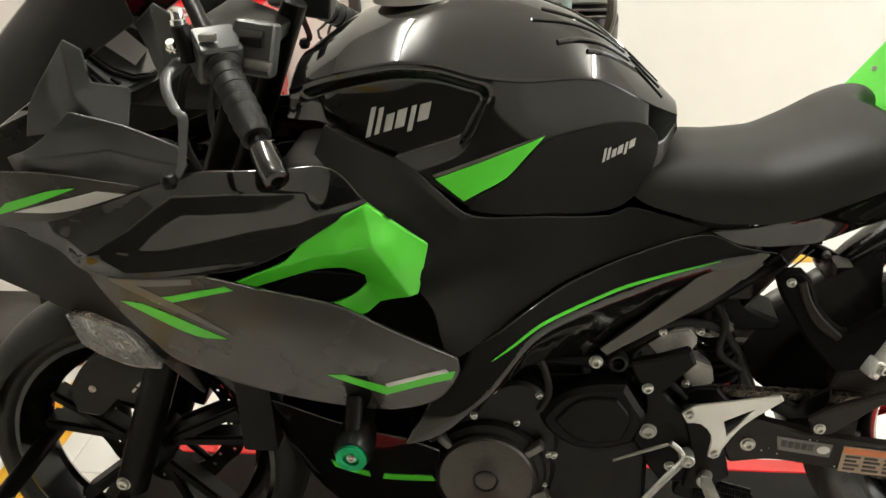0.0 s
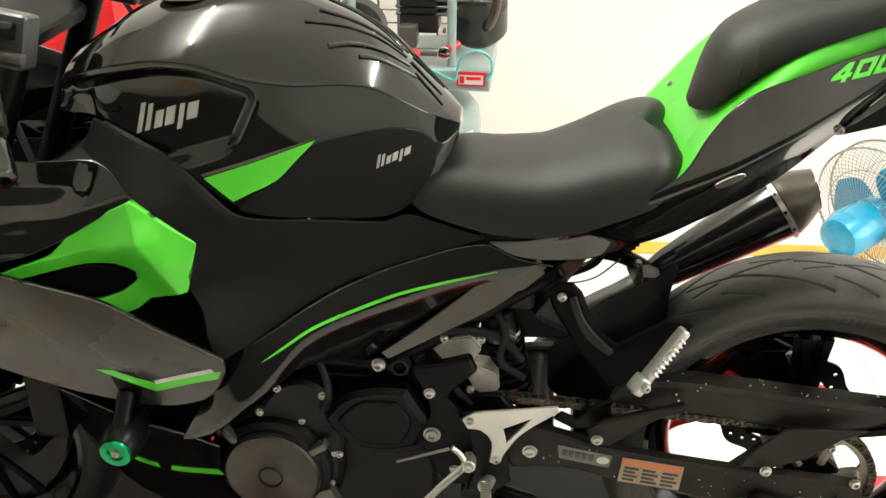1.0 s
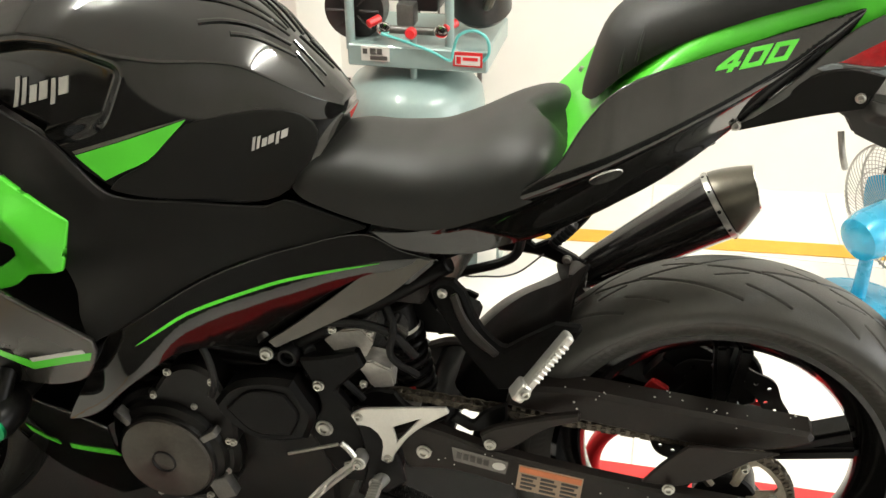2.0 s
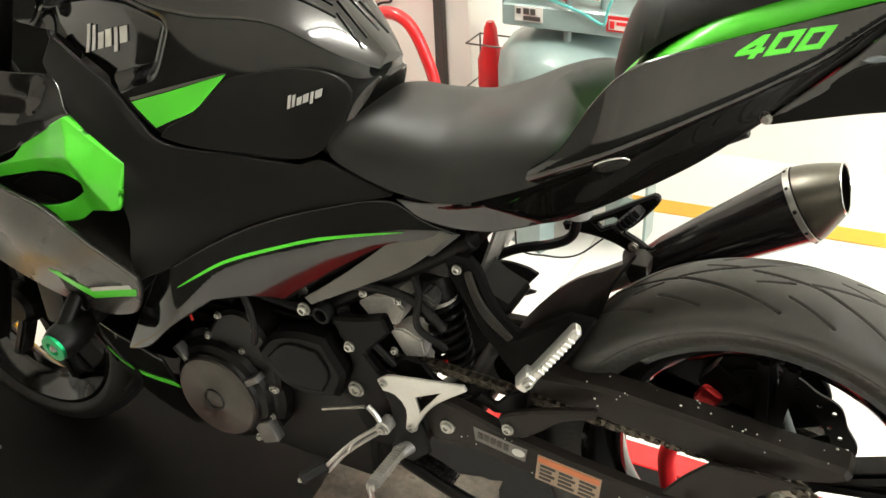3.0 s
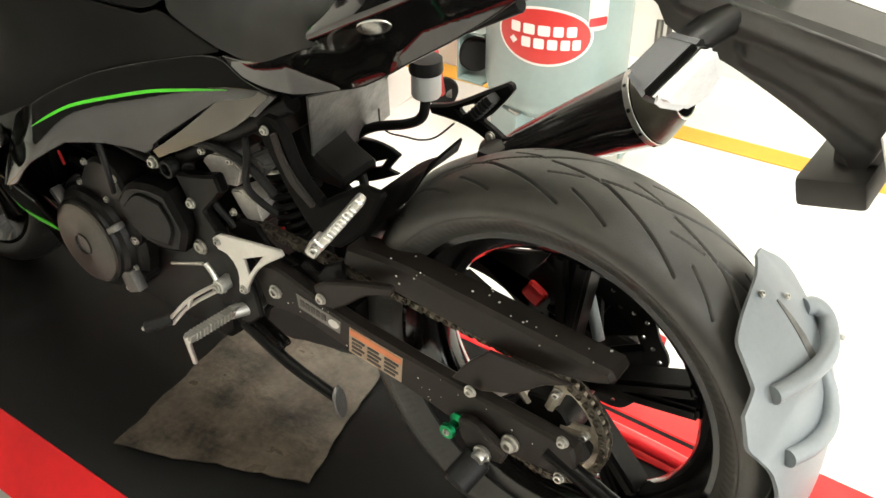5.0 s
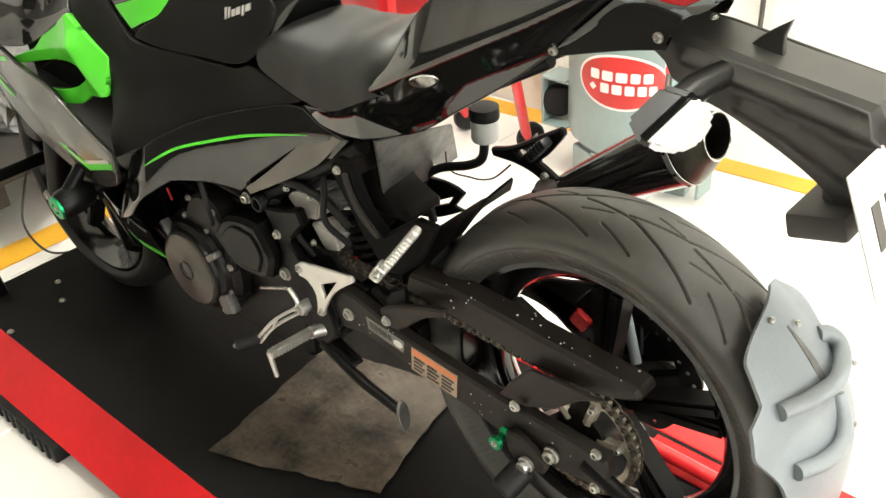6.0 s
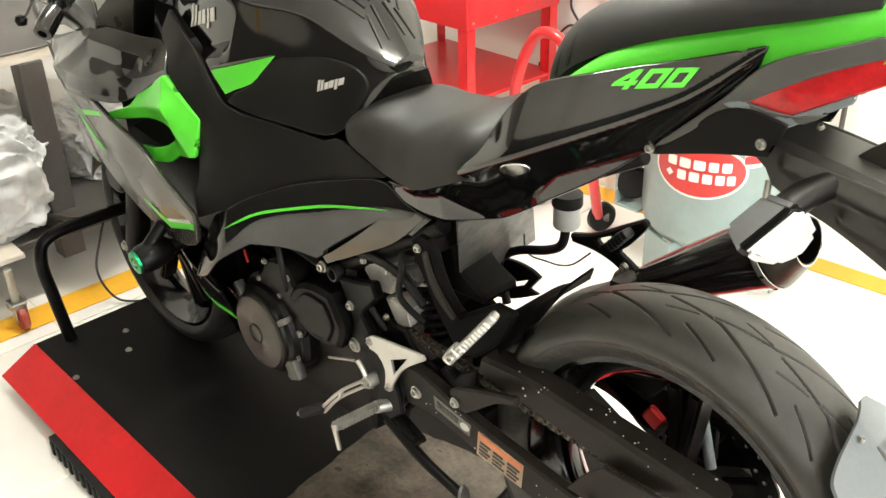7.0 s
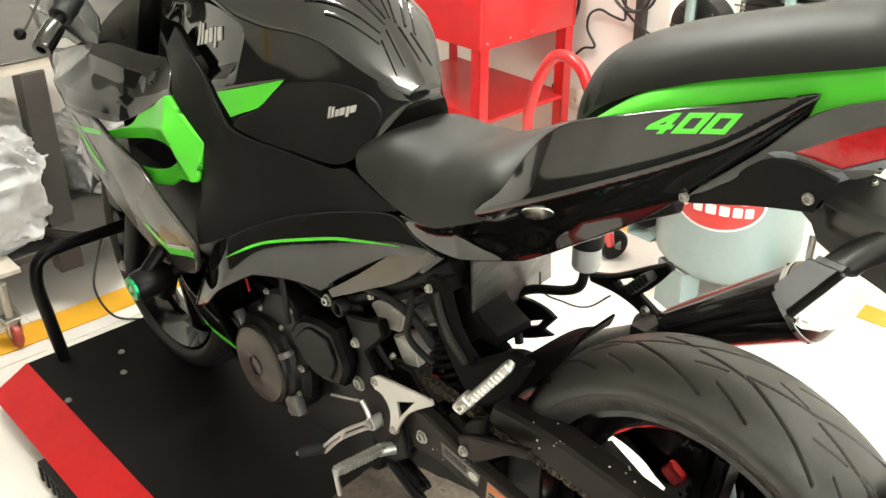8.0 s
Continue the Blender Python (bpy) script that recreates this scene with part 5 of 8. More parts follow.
# Plates added to darken the space ahead of the guard and hide the chain.
plate("chain_screen", [(-0.520, 0.600), (-0.490, 0.632), (-0.452, 0.634), (-0.440, 0.618), (-0.420, 0.606), (-0.372, 0.598), (-0.400, 0.584)], -0.104, -0.094, satin_black, bike, "added black plate hiding the front run of the chain", 0.003)
plate("chain_screen", [(-0.372, 0.596), (-0.36, 0.612), (-0.335, 0.600), (-0.318, 0.622), (-0.285, 0.642), (-0.285, 0.610), (-0.310, 0.585), (-0.34, 0.580)], -0.104, -0.096, satin_black, bike, "added black plate hiding the front run of the chain", 0.003, corner=20)
GUARD = [(-0.290, 0.634), (-0.280, 0.670), (-0.19, 0.677), (-0.09, 0.671), (0.0, 0.664), (0.07, 0.659), (0.126, 0.655), (0.136, 0.640), (0.110, 0.626), (0.057, 0.612), (-0.04, 0.610), (-0.14, 0.620)]
plate("chain_guard", GUARD, -0.103, -0.058, dusty_black, bike, "dusty black plastic chain guard", 0.006)
plate("guard_strut", [(-0.320, 0.600), (-0.300, 0.615), (-0.235, 0.642), (-0.18, 0.660), (-0.18, 0.645), (-0.22, 0.628), (-0.285, 0.575), (-0.312, 0.575)], -0.132, -0.118, dusty_black, bike, "guard mounting arm", 0.003)
plate("guard_fin", [(-0.088, 0.548), (-0.060, 0.590), (-0.030, 0.624), (0.030, 0.628), (0.090, 0.630), (0.052, 0.610), (0.010, 0.572), (-0.040, 0.549)], -0.124, -0.117, dusty_black, bike, "lower fin of the chain guard", 0.002, corner=12)
for q in ((-0.304, -0.133, 0.587), (-0.050, -0.133, 0.552)):
    bolt(bike, q, 0.0085, 0.006)
random.seed(11)
for k in range(16):
    x = random.uniform(-0.21, 0.11)
    bm = B()
    r = random.uniform(0.0008, 0.0022)
    add_lathe(bm, [(0, 0.0), (r, 0.0), (r * 0.7, 0.0008), (0, 0.001)], Matrix.Translation((x, random.uniform(-0.098, -0.062), float(np.interp(x, (-0.19, -0.09, 0.0, 0.07, 0.126), (0.677, 0.671, 0.664, 0.659, 0.655))))), 6)
    part("dried_mud_fleck", bm, label_white, bike)
for k in range(9):
    x, z = random.uniform(-0.22, 0.11), random.uniform(0.645, 0.685)
    bm = B()
    r = random.uniform(0.0008, 0.002)
    add_lathe(bm, [(0, 0.0), (r, 0.0), (r * 0.7, 0.0008), (0, 0.001)], Matrix.Translation((x, -0.103, z)) @ pose(0, 0, 0, 90, 0, 0), 6)
    part("dried_mud_fleck", bm, label_white, bike)
for k in range(26):
    x = random.uniform(-0.40, 0.06)
    zt = float(np.interp(x, (-0.41, -0.29, -0.16, -0.04, 0.06), (0.585, 0.557, 0.540, 0.530, 0.525)))
    r = random.uniform(0.0006, 0.0017)
    bm = B()
    add_lathe(bm, [(0, 0.0), (r, 0.0), (r * 0.7, 0.0006), (0, 0.0008)], Matrix.Translation((x, -0.1238, random.uniform(zt - 0.055, zt))) @ pose(0, 0, 0, 90, 0, 0), 6)
    part("dried_mud_fleck", bm, label_white, bike)

# stickers on the arm
def sticker(name, pts, y, mat, label=""):
    return plate(name, pts, y - 0.001, y, mat, bike, label, 0.0, corner=60)


a0, a1 = Vector((-0.262, 0.550)), Vector((-0.168, 0.540))
def on_arm(u, v):
    p = a0 + (a1 - a0) * u + Vector((-0.004, -0.046)) * v
    return (p.x, p.y)


sticker("warning_sticker", [on_arm(0, 0), on_arm(1, 0), on_arm(1, 1), on_arm(0, 1)], -0.1245, label_cream, "faded cream and orange warning sticker")
sticker("sticker_band", [on_arm(0.02, 0.04), on_arm(0.98, 0.04), on_arm(0.98, 0.26), on_arm(0.02, 0.26)], -0.1257, label_orange)
for r, row in enumerate(((0.06, 0.30), (0.36, 0.62), (0.68, 0.94))):
    for k in range(4):
        v0 = 0.34 + 0.16 * k
        sticker("print_bar", [on_arm(row[0], v0), on_arm(row[1] - 0.05 * ((k + r) % 2), v0), on_arm(row[1] - 0.05 * ((k + r) % 2), v0 + 0.08), on_arm(row[0], v0 + 0.08)], -0.1257, label_ink)
b0, b1 = Vector((-0.362, 0.565)), Vector((-0.278, 0.552))
def on_arm2(u, v):
    p = b0 + (b1 - b0) * u + Vector((-0.002, -0.024)) * v
    return (p.x, p.y)


sticker("maker_sticker", [on_arm2(0, 0), on_arm2(1, 0), on_arm2(0.98, 1), on_arm2(0.06, 1)], -0.1245, grey_decal, "grey oblong sticker")
for k in range(5):
    sticker("print_bar", [on_arm2(0.1 + 0.12 * k, 0.25), on_arm2(0.19 + 0.12 * k, 0.25), on_arm2(0.19 + 0.12 * k, 0.7), on_arm2(0.1 + 0.12 * k, 0.7)], -0.1255, label_ink)
sticker("print_oval", [(b0 + (b1 - b0) * 0.84 + Vector((0.010 * math.cos(a), -0.012 + 0.007 * math.sin(a))))[:] for a in np.linspace(0, math.tau, 12, endpoint=False)], -0.1255, silver_decal)

# axle ends, spools and the black crash bobbin
bolt(bike, (0.010, -0.125, 0.487), 0.013, 0.012, steel)
bm = B()
add_lathe(bm, [(0, 0), (0.011, 0), (0.012, 0.004), (0.007, 0.010), (0.007, 0.018), (0.012, 0.024), (0.011, 0.030), (0, 0.030)], axis_matrix((-0.074, -0.124, 0.479), (-0.074, -0.2, 0.479)), 20)
spool = part("stand_spool", bm, green_metal, bike, "green anodised stand spool")
bolt(spool, (-0.074, -0.154, 0.479), 0.005, 0.003)
plate("axle_plate", [(-0.065, 0.500), (-0.045, 0.505), (0.012, 0.476), (0.005, 0.455), (-0.04, 0.448), (-0.06, 0.470)], -0.142, -0.126, dusty_black, bike, "axle adjuster plate", 0.003)
bm = B()
add_rod(bm, (-0.028, -0.14, 0.450), (-0.040, -0.185, 0.425), 0.021, seg=22, bevel=0.25)
part("crash_bobbin", bm, rubber, bike, "black crash bobbin")
bolt(bike, (-0.022, -0.143, 0.463), 0.0125, 0.016, steel, (0, -1, 0), "axle_nut", False)
for z in (0.535, 0.470):
    bolt(bike, (0.085, -0.125, z), 0.008, 0.008)

# red calliper on the disc and its bracket
bm = B()
add_box(bm, (0.06, 0.045, 0.05), pose(-0.060, 0.098, 0.590, 0, 35, 0), 0.008, 2)
add_box(bm, (0.11, 0.012, 0.09), pose(-0.02, 0.088, 0.605, 0, 25, 0), 0.004, 2)
cal = part("brake_calliper", bm, satin_black, bike, "black rear brake calliper")
bm = B()
add_box(bm, (0.034, 0.012, 0.034), pose(-0.076, 0.066, 0.573, 0, 30, 0), 0.009, 3)
part("calliper_cover", bm, red_anodised, cal, "red calliper cover")
bm = B()
add_box(bm, (0.030, 0.014, 0.046), pose(0.086, 0.131, 0.510, 0, 10, 0), 0.005, 2)
part("adjuster_block", bm, red_anodised, bike, "red chain adjuster block")
bm = B()
add_rod(bm, (0.007, 0.055, 0.645), (0.048, 0.030, 0.572), 0.008, seg=12)
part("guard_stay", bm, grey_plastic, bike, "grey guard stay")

plate("calliper_bracket", [(-0.205, 0.560), (-0.170, 0.592), (-0.125, 0.606), (-0.090, 0.620), (-0.016, 0.650), (0.055, 0.640), (0.085, 0.600), (0.080, 0.545), (-0.05, 0.480), (-0.12, 0.515), (-0.15, 0.530), (-0.175, 0.546)], 0.100, 0.112, satin_black, bike, "black calliper bracket on the far side", 0.003)
# dark plastic hugger over the front of the rear tyre: a point that stands off the tread, widening and flaring downwards
v, f = [], []
NA, NW = 34, 14
for layer in (0, 1):
    for i in range(NA + 1):
        deg = 127.6 + (170 - 127.6) * (i / NA) ** 1.3
        near = float(np.interp(deg, (127.6, 131, 135, 140, 146, 170), (0.042, 0.004, -0.033, -0.062, -0.080, -0.084)))
        far = float(np.interp(deg, (127.6, 131, 136, 143, 150, 170), (0.047, 0.060, 0.074, 0.085, 0.090, 0.090)))
        for j in range(NW + 1):
            a = radians(deg)
            r = float(np.interp(deg, (127.6, 135, 142, 150, 170), (0.341, 0.329, 0.335, 0.355, 0.402))) + 0.004 * layer
            # skirt that closes down to the tyre along the near edge
            r -= (r - 0.314) * max(0.0, 1 - 2.4 * j / NW) ** 1.5 * min(1.0, max(0.0, (deg - 132) / 5))
            v.append((r * math.cos(a) + REAR.x + 0.018, near + (far - near) * j / NW, r * math.sin(a) + REAR.z + 0.020))
n = (NA + 1) * (NW + 1)
for L in (0, n):
    for i in range(NA):
        for j in range(NW):
            q = L + i * (NW + 1) + j
            t = (q, q + NW + 1, q + NW + 2, q + 1)
            f.append(t if L else t[::-1])
for i in range(NA):
    for j in (0, NW):
        q = i * (NW + 1) + j
        f.append((q, q + NW + 1, q + NW + 1 + n, q + n))
for j in range(NW):
    f.append((j, j + 1, j + 1 + n, j + n))
raw("front_hugger", v, f, guard_black, bike, "pointed black tyre hugger", 40)

# grey claw-shaped rear mudguard behind the tyre
v, f = [], []
NA, NW = 172, 22
LEFT_A = [-34, 0, 12, 17, 25.5, 33.2, 33.9, 38.5, 44.5, 47, 49, 50.5, 52]
LEFT_Y = [-0.085, -0.090, -0.094, -0.100, -0.124, -0.112, -0.090, -0.086, -0.079, -0.050, -0.018, 0.012, 0.036]
RIGHT_A = [-34, 0, 14, 20, 29, 38, 45, 48, 50.5, 52]
RIGHT_Y = [0.100, 0.112, 0.110, 0.100, 0.082, 0.077, 0.080, 0.072, 0.056, 0.044]


def guard_edges(a):
    lo = sum(float(np.interp(a + k, LEFT_A, LEFT_Y)) for k in (-1.2, -0.6, 0, 0.6, 1.2)) / 5
    return lo, sum(float(np.interp(a + k, RIGHT_A, RIGHT_Y)) for k in (-2, -1, 0, 1, 2)) / 5


def on_guard(a, y, lift=0.0):
    lo, hi = guard_edges(a)
    s = (y - 0.004) / 0.105
    fold = 0.006 * max(0.0, 1 - abs(y - 0.004 - (44 - a) * 0.0009) / 0.05) if a > 26 else 0.0
    r = 0.347 + lift + fold - 0.016 * min(1.3, abs(s)) ** 2.4
    return (REAR.x + 0.012 + r * math.cos(radians(a)), y, REAR.z + 0.012 + r * math.sin(radians(a)))


for layer in (0.0, -0.005):
    for i in range(NA + 1):
        a = -34 + 86 * i / NA
        lo, hi = guard_edges(a)
        for j in range(NW + 1):
            v.append(on_guard(a, lo + (hi - lo) * j / NW, layer))
n = (NA + 1) * (NW + 1)
for L in (0, n):
    for i in range(NA):
        for j in range(NW):
            q = L + i * (NW + 1) + j
            t = (q, q + 1, q + NW + 2, q + NW + 1)
            f.append(t[::-1] if L == 0 else t)
for i in range(NA):
    for j in (0, NW):
        q = i * (NW + 1) + j
        f.append((q, q + NW + 1, q + NW + 1 + n, q + n))
for j in range(NW):
    q = NA * (NW + 1) + j
    f.append((q, q + 1, q + 1 + n, q + n))
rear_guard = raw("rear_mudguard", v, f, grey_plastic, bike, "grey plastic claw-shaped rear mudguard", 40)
for name_, path, r in (("claw", ((37, 0.060, -0.004), (35.6, 0.076, 0.004), (32.8, 0.080, 0.010), (30.5, 0.062, 0.013), (29.4, 0.022, 0.012), (30.2, -0.030, 0.009), (31.8, -0.074, 0.003)), 0.0110),
                       ("claw", ((24, 0.044, -0.002), (19.5, 0.036, 0.004), (16.0, 0.010, 0.009), (16.6, -0.036, 0.009), (18.4, -0.080, 0.004)), 0.0105)):
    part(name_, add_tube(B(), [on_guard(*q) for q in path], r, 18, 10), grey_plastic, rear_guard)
# shade in the fold down the leaf, put on as a narrow dark wedge
fold = [(44.0, 0.002), (40, 0.006), (35, 0.011), (28.5, 0.017)]
vv, ff_ = [], []
for k, (a, y) in enumerate(fold):
    w = 0.0012 + 0.0022 * k
    vv += [on_guard(a, y - w, 0.0012), on_guard(a, y + w, 0.0012), on_guard(a, y - w, -0.003), on_guard(a, y + w, -0.003)]
for k in range(3):
    o = 4 * k
    ff_ += [(o, o + 1, o + 5, o + 4), (o + 2, o + 6, o + 7, o + 3), (o, o + 4, o + 6, o + 2), (o + 1, o + 3, o + 7, o + 5)]
raw("fold_shade", vv, ff_, scuff_and_shade_grey, rear_guard, "dark wedge for the shade in the guard's fold")
for a, y, up in ((43.0, 0.018, 0.004), (29.2, 0.066, 0.024), (12.5, 0.080, 0.003), (47, -0.015, 0.002)):
    bolt(rear_guard, on_guard(a, y, up), 0.0042, 0.003, steel, (math.cos(radians(a)), 0, math.sin(radians(a))))
bm = B()
add_tube(bm, [(0.06, -0.118, 0.50), (0.20, -0.11, 0.44), (0.30, -0.07, 0.40), (0.335, -0.03, 0.37)], 0.012, 12)
part("guard_arm", bm, satin_black, bike, "black mudguard arm")

# ---- engine and frame ----
bm = B()
span_box(bm, (-0.92, -0.105, 0.36), (-0.55, 0.12, 0.60), 0.02, 3)
span_box(bm, (-0.90, -0.09, 0.60), (-0.66, 0.10, 0.82), 0.015, 3)
span_box(bm, (-0.64, -0.085, 0.58), (-0.50, 0.10, 0.66), 0.015, 3)
engine = part("engine", bm, cast_black, bike, "black parallel-twin engine block")
for k in range(7):
    bm = B()
    span_box(bm, (-0.905, -0.098, 0.62 + k * 0.022), (-0.655, 0.108, 0.628 + k * 0.022), 0.002, 1)
    part("cooling_fin", bm, cast_black, engine)
oc = Vector((-0.805, -0.168, 0.498))
bm = B()
add_lathe(bm, [(0.108, 0.060), (0.108, 0.040), (0.100, 0.030), (0.094, 0.028), (0.090, 0.016), (0.081, 0.010), (0.079, 0.004), (0.074, 0.001), (0.040, -0.003), (0, -0.004)], Matrix.Translation(oc) @ pose(0, 0, 0, -90, 0, 0), 64)
cover_ = part("stator_cover", bm, cast_black, engine, "round black engine side cover")
bm = B()
add_lathe(bm, [(0.076, 0.0015), (0.073, -0.002), (0.058, -0.0045), (0.022, -0.0055), (0.020, -0.0065), (0, -0.0065)], Matrix.Translation(oc) @ pose(0, 0, 0, -90, 0, 0), 56)
part("cover_cap", bm, bronze_cap, cover_, "worn brownish cover cap")
bm = B()
add_lathe(bm, [(0.0205, -0.0065), (0.0195, -0.0085), (0.0175, -0.0085), (0.0165, -0.0065)], Matrix.Translation(oc) @ pose(0, 0, 0, -90, 0, 0), 32, True)
part("cover_emblem", bm, cast_black, cover_)
for a in (-28, 18, 62, 100, 148, 196, 250, 300):
    q = oc + Vector((0.102 * math.cos(radians(a)), 0.030, 0.102 * math.sin(radians(a))))
    bm = B()
    add_rod(bm, q + Vector((0, 0.03, 0)), q + Vector((0, -0.002, 0)), 0.011, seg=14)
    part("bolt_boss", bm, cast_black, cover_)
    bolt(cover_, q + Vector((0, -0.002, 0)), 0.0062, 0.006)
for a in (135, 35):
    d = Vector((math.cos(radians(a)), 0, math.sin(radians(a))))
    bm = B()
    add_box(bm, (0.012, 0.02, 0.03), Matrix.Translation(oc + d * 0.092 + Vector((0, 0.012, 0))) @ pose(0, 0, 0, 0, 90 - a, 0), 0.003, 2)
    part("cover_lug", bm, cast_grey, cover_)
bm = B()
add_box(bm, (0.035, 0.02, 0.04), pose(-0.722, -0.150, 0.445, 0, -25, 0), 0.004, 2)
part("cover_lug", bm, cast_grey, cover_)
plate("upper_case", [(-0.835, 0.585), (-0.813, 0.622), (-0.790, 0.650), (-0.752, 0.662), (-0.720, 0.645), (-0.700, 0.600), (-0.695, 0.530), (-0.715, 0.500), (-0.75, 0.57)], -0.142, -0.09, cast_black, engine, "black upper crankcase cover", 0.006)
for q in ((-0.792, 0.648), (-0.722, 0.640), (-0.704, 0.595), (-0.700, 0.530), (-0.716, 0.470)):
    bolt(engine, (q[0], -0.143, q[1]), 0.006, 0.006)
plate("sprocket_cover", [(-0.722, 0.604), (-0.690, 0.642), (-0.640, 0.660), (-0.593, 0.662), (-0.572, 0.625), (-0.562, 0.605), (-0.578, 0.558), (-0.620, 0.546), (-0.670, 0.548), (-0.712, 0.580)], -0.150, -0.10, satin_black, engine, "matte black sprocket cover", 0.008)
plate("cover_step", [(-0.700, 0.602), (-0.660, 0.640), (-0.605, 0.642), (-0.585, 0.606), (-0.60, 0.566), (-0.66, 0.564)], -0.154, -0.149, satin_black, engine, "", 0.003)
PIVOT = [(-0.590, 0.690), (-0.545, 0.700), (-0.500, 0.715), (-0.490, 0.690), (-0.535, 0.640), (-0.500, 0.600), (-0.450, 0.570), (-0.435, 0.520), (-0.46, 0.480), (-0.53, 0.470), (-0.555, 0.505), (-0.575, 0.545), (-0.590, 0.558), (-0.562, 0.612)]
plate("pivot_plate", PIVOT, -0.128, -0.108, satin_black, bike, "black frame pivot plate", 0.004)
plate("pivot_plate", PIVOT, 0.108, 0.128, satin_black, bike, "black frame pivot plate", 0.004)
for q, r in (((-0.560, 0.648), 0.0085), ((-0.556, 0.570), 0.013), ((-0.475, 0.552), 0.009), ((-0.404, 0.549), 0.011), ((-0.520, 0.505), 0.008)):
    bolt(bike, (q[0], -0.128 if q[0] < -0.41 else -0.125, q[1]), r, 0.007)
# trellis tubes
for a, b, r in (((-0.955, -0.14, 0.90), (-0.66, -0.105, 0.765), 0.013), ((-0.60, -0.098, 0.700), (-0.375, -0.080, 0.850), 0.0155), ((-0.40, -0.072, 0.850), (-0.05, -0.05, 1.05), 0.011), ((-0.80, -0.12, 0.70), (-0.60, -0.11, 0.68), 0.010), ((-0.90, -0.15, 0.68), (-0.72, -0.12, 0.80), 0.011)):
    for s in (1, -1):
        bm = B()
        add_rod(bm, (a[0], a[1] * s, a[2]), (b[0], b[1] * s, b[2]), r, seg=14)
        part("frame_tube", bm, satin_black, bike, "black trellis frame tube")
bolt(bike, (-0.638, -0.122, 0.690), 0.010, 0.010)
bm = B()
add_lathe(bm, [(0.014, -0.012), (0.016, 0.0), (0.014, 0.012), (0.010, 0.012), (0.010, -0.012)], axis_matrix((-0.605, -0.118, 0.690), (-0.605, -0.2, 0.690)), 20, True)
part("hose_ring", bm, rubber, bike)
# fuel rail and throttle hardware in the gap under the cover
def hull_block(name, pts, mat, label="", bevel=0.003):
    """A faceted casting: the hull of its corner points, with worn edges."""
    bm = B()
    for p in pts:
        bm.verts.new(p)
    bmesh.ops.convex_hull(bm, input=bm.verts[:])
    bmesh.ops.dissolve_limit(bm, angle_limit=0.06, verts=bm.verts[:], edges=bm.edges[:])
    bmesh.ops.bevel(bm, geom=bm.edges[:], offset=bevel, segments=2, affect="EDGES")
    return part(name, bm, mat, bike, label)


hull_block("linkage_block", [(-0.562, -0.095, 0.706), (-0.540, -0.100, 0.728), (-0.500, -0.098, 0.735), (-0.484, -0.092, 0.710), (-0.500, -0.088, 0.676), (-0.535, -0.092, 0.672), (-0.548, -0.03, 0.715), (-0.495, -0.03, 0.728), (-0.500, -0.03, 0.680)], cast_alloy, "grey cast alloy linkage block")
hull_block("linkage_block", [(-0.516, -0.090, 0.668), (-0.490, -0.094, 0.678), (-0.460, -0.090, 0.662), (-0.455, -0.086, 0.630), (-0.490, -0.088, 0.622), (-0.508, -0.030, 0.660), (-0.462, -0.030, 0.655), (-0.480, -0.030, 0.628)], cast_alloy, "small grey cast alloy link")
hull_block("hose_joint", [(-0.475, -0.096, 0.742), (-0.448, -0.098, 0.752), (-0.430, -0.092, 0.735), (-0.440, -0.088, 0.712), (-0.468, -0.090, 0.715), (-0.455, -0.04, 0.740), (-0.445, -0.04, 0.718)], cast_grey, "dull grey hose joint", 0.004)
for k, pts in enumerate((((-0.60, -0.098, 0.735), (-0.555, -0.108, 0.745), (-0.50, -0.110, 0.752), (-0.455, -0.100, 0.735), (-0.425, -0.085, 0.690)), ((-0.59, -0.100, 0.672), (-0.56, -0.112, 0.690), (-0.53, -0.112, 0.655), (-0.50, -0.104, 0.615)),
                         ((-0.47, -0.085, 0.78), (-0.45, -0.105, 0.752), (-0.455, -0.106, 0.70), (-0.42, -0.09, 0.66)), ((-0.74, -0.150, 0.735), (-0.716, -0.158, 0.700), (-0.708, -0.160, 0.655), (-0.722, -0.150, 0.62)))):
    part("engine_hose", add_tube(B(), pts, 0.0055 if k else 0.007, 10), rubber, bike, "thin black engine hose")
part("hose_tag", add_box(B(), (0.006, 0.004, 0.026), pose(-0.845, -0.150, 0.640, 0, -18, 0), 0.0015, 1), red_anodised, bike, "small red tag on a hose")
for zc in (0.742, 0.700, 0.660):
    part("spark_plug_boot", add_rod(B(), (-0.60, -0.085, zc), (-0.575, -0.112, zc - 0.006), 0.010, seg=12), rubber, bike)
for q in ((-0.54, -0.108, 0.735), (-0.485, -0.105, 0.735), (-0.50, -0.10, 0.64)):
    bolt(bike, q, 0.006, 0.006)
bm = B()
span_box(bm, (-0.50, -0.085, 0.775), (-0.41, 0.09, 0.875), 0.012, 3)
part("battery_box", bm, dusty_black, bike, "black plastic battery box")
SH = [Vector(q) for q in ((-0.340, -0.085, 0.868), (-0.380, 0.125, 0.800), (-0.440, 0.200, 0.690), (-0.428, 0.005, 0.678))]
SN = Vector((-0.891, -0.12, 0.439)) * 0.004
raw("heat_shield", SH + [q + SN for q in SH], [(0, 1, 2, 3), (7, 6, 5, 4), (0, 4, 5, 1), (1, 5, 6, 2), (2, 6, 7, 3), (3, 7, 4, 0)], scuff_and_shade_grey, bike, "scuffed grey metal shield under the seat")
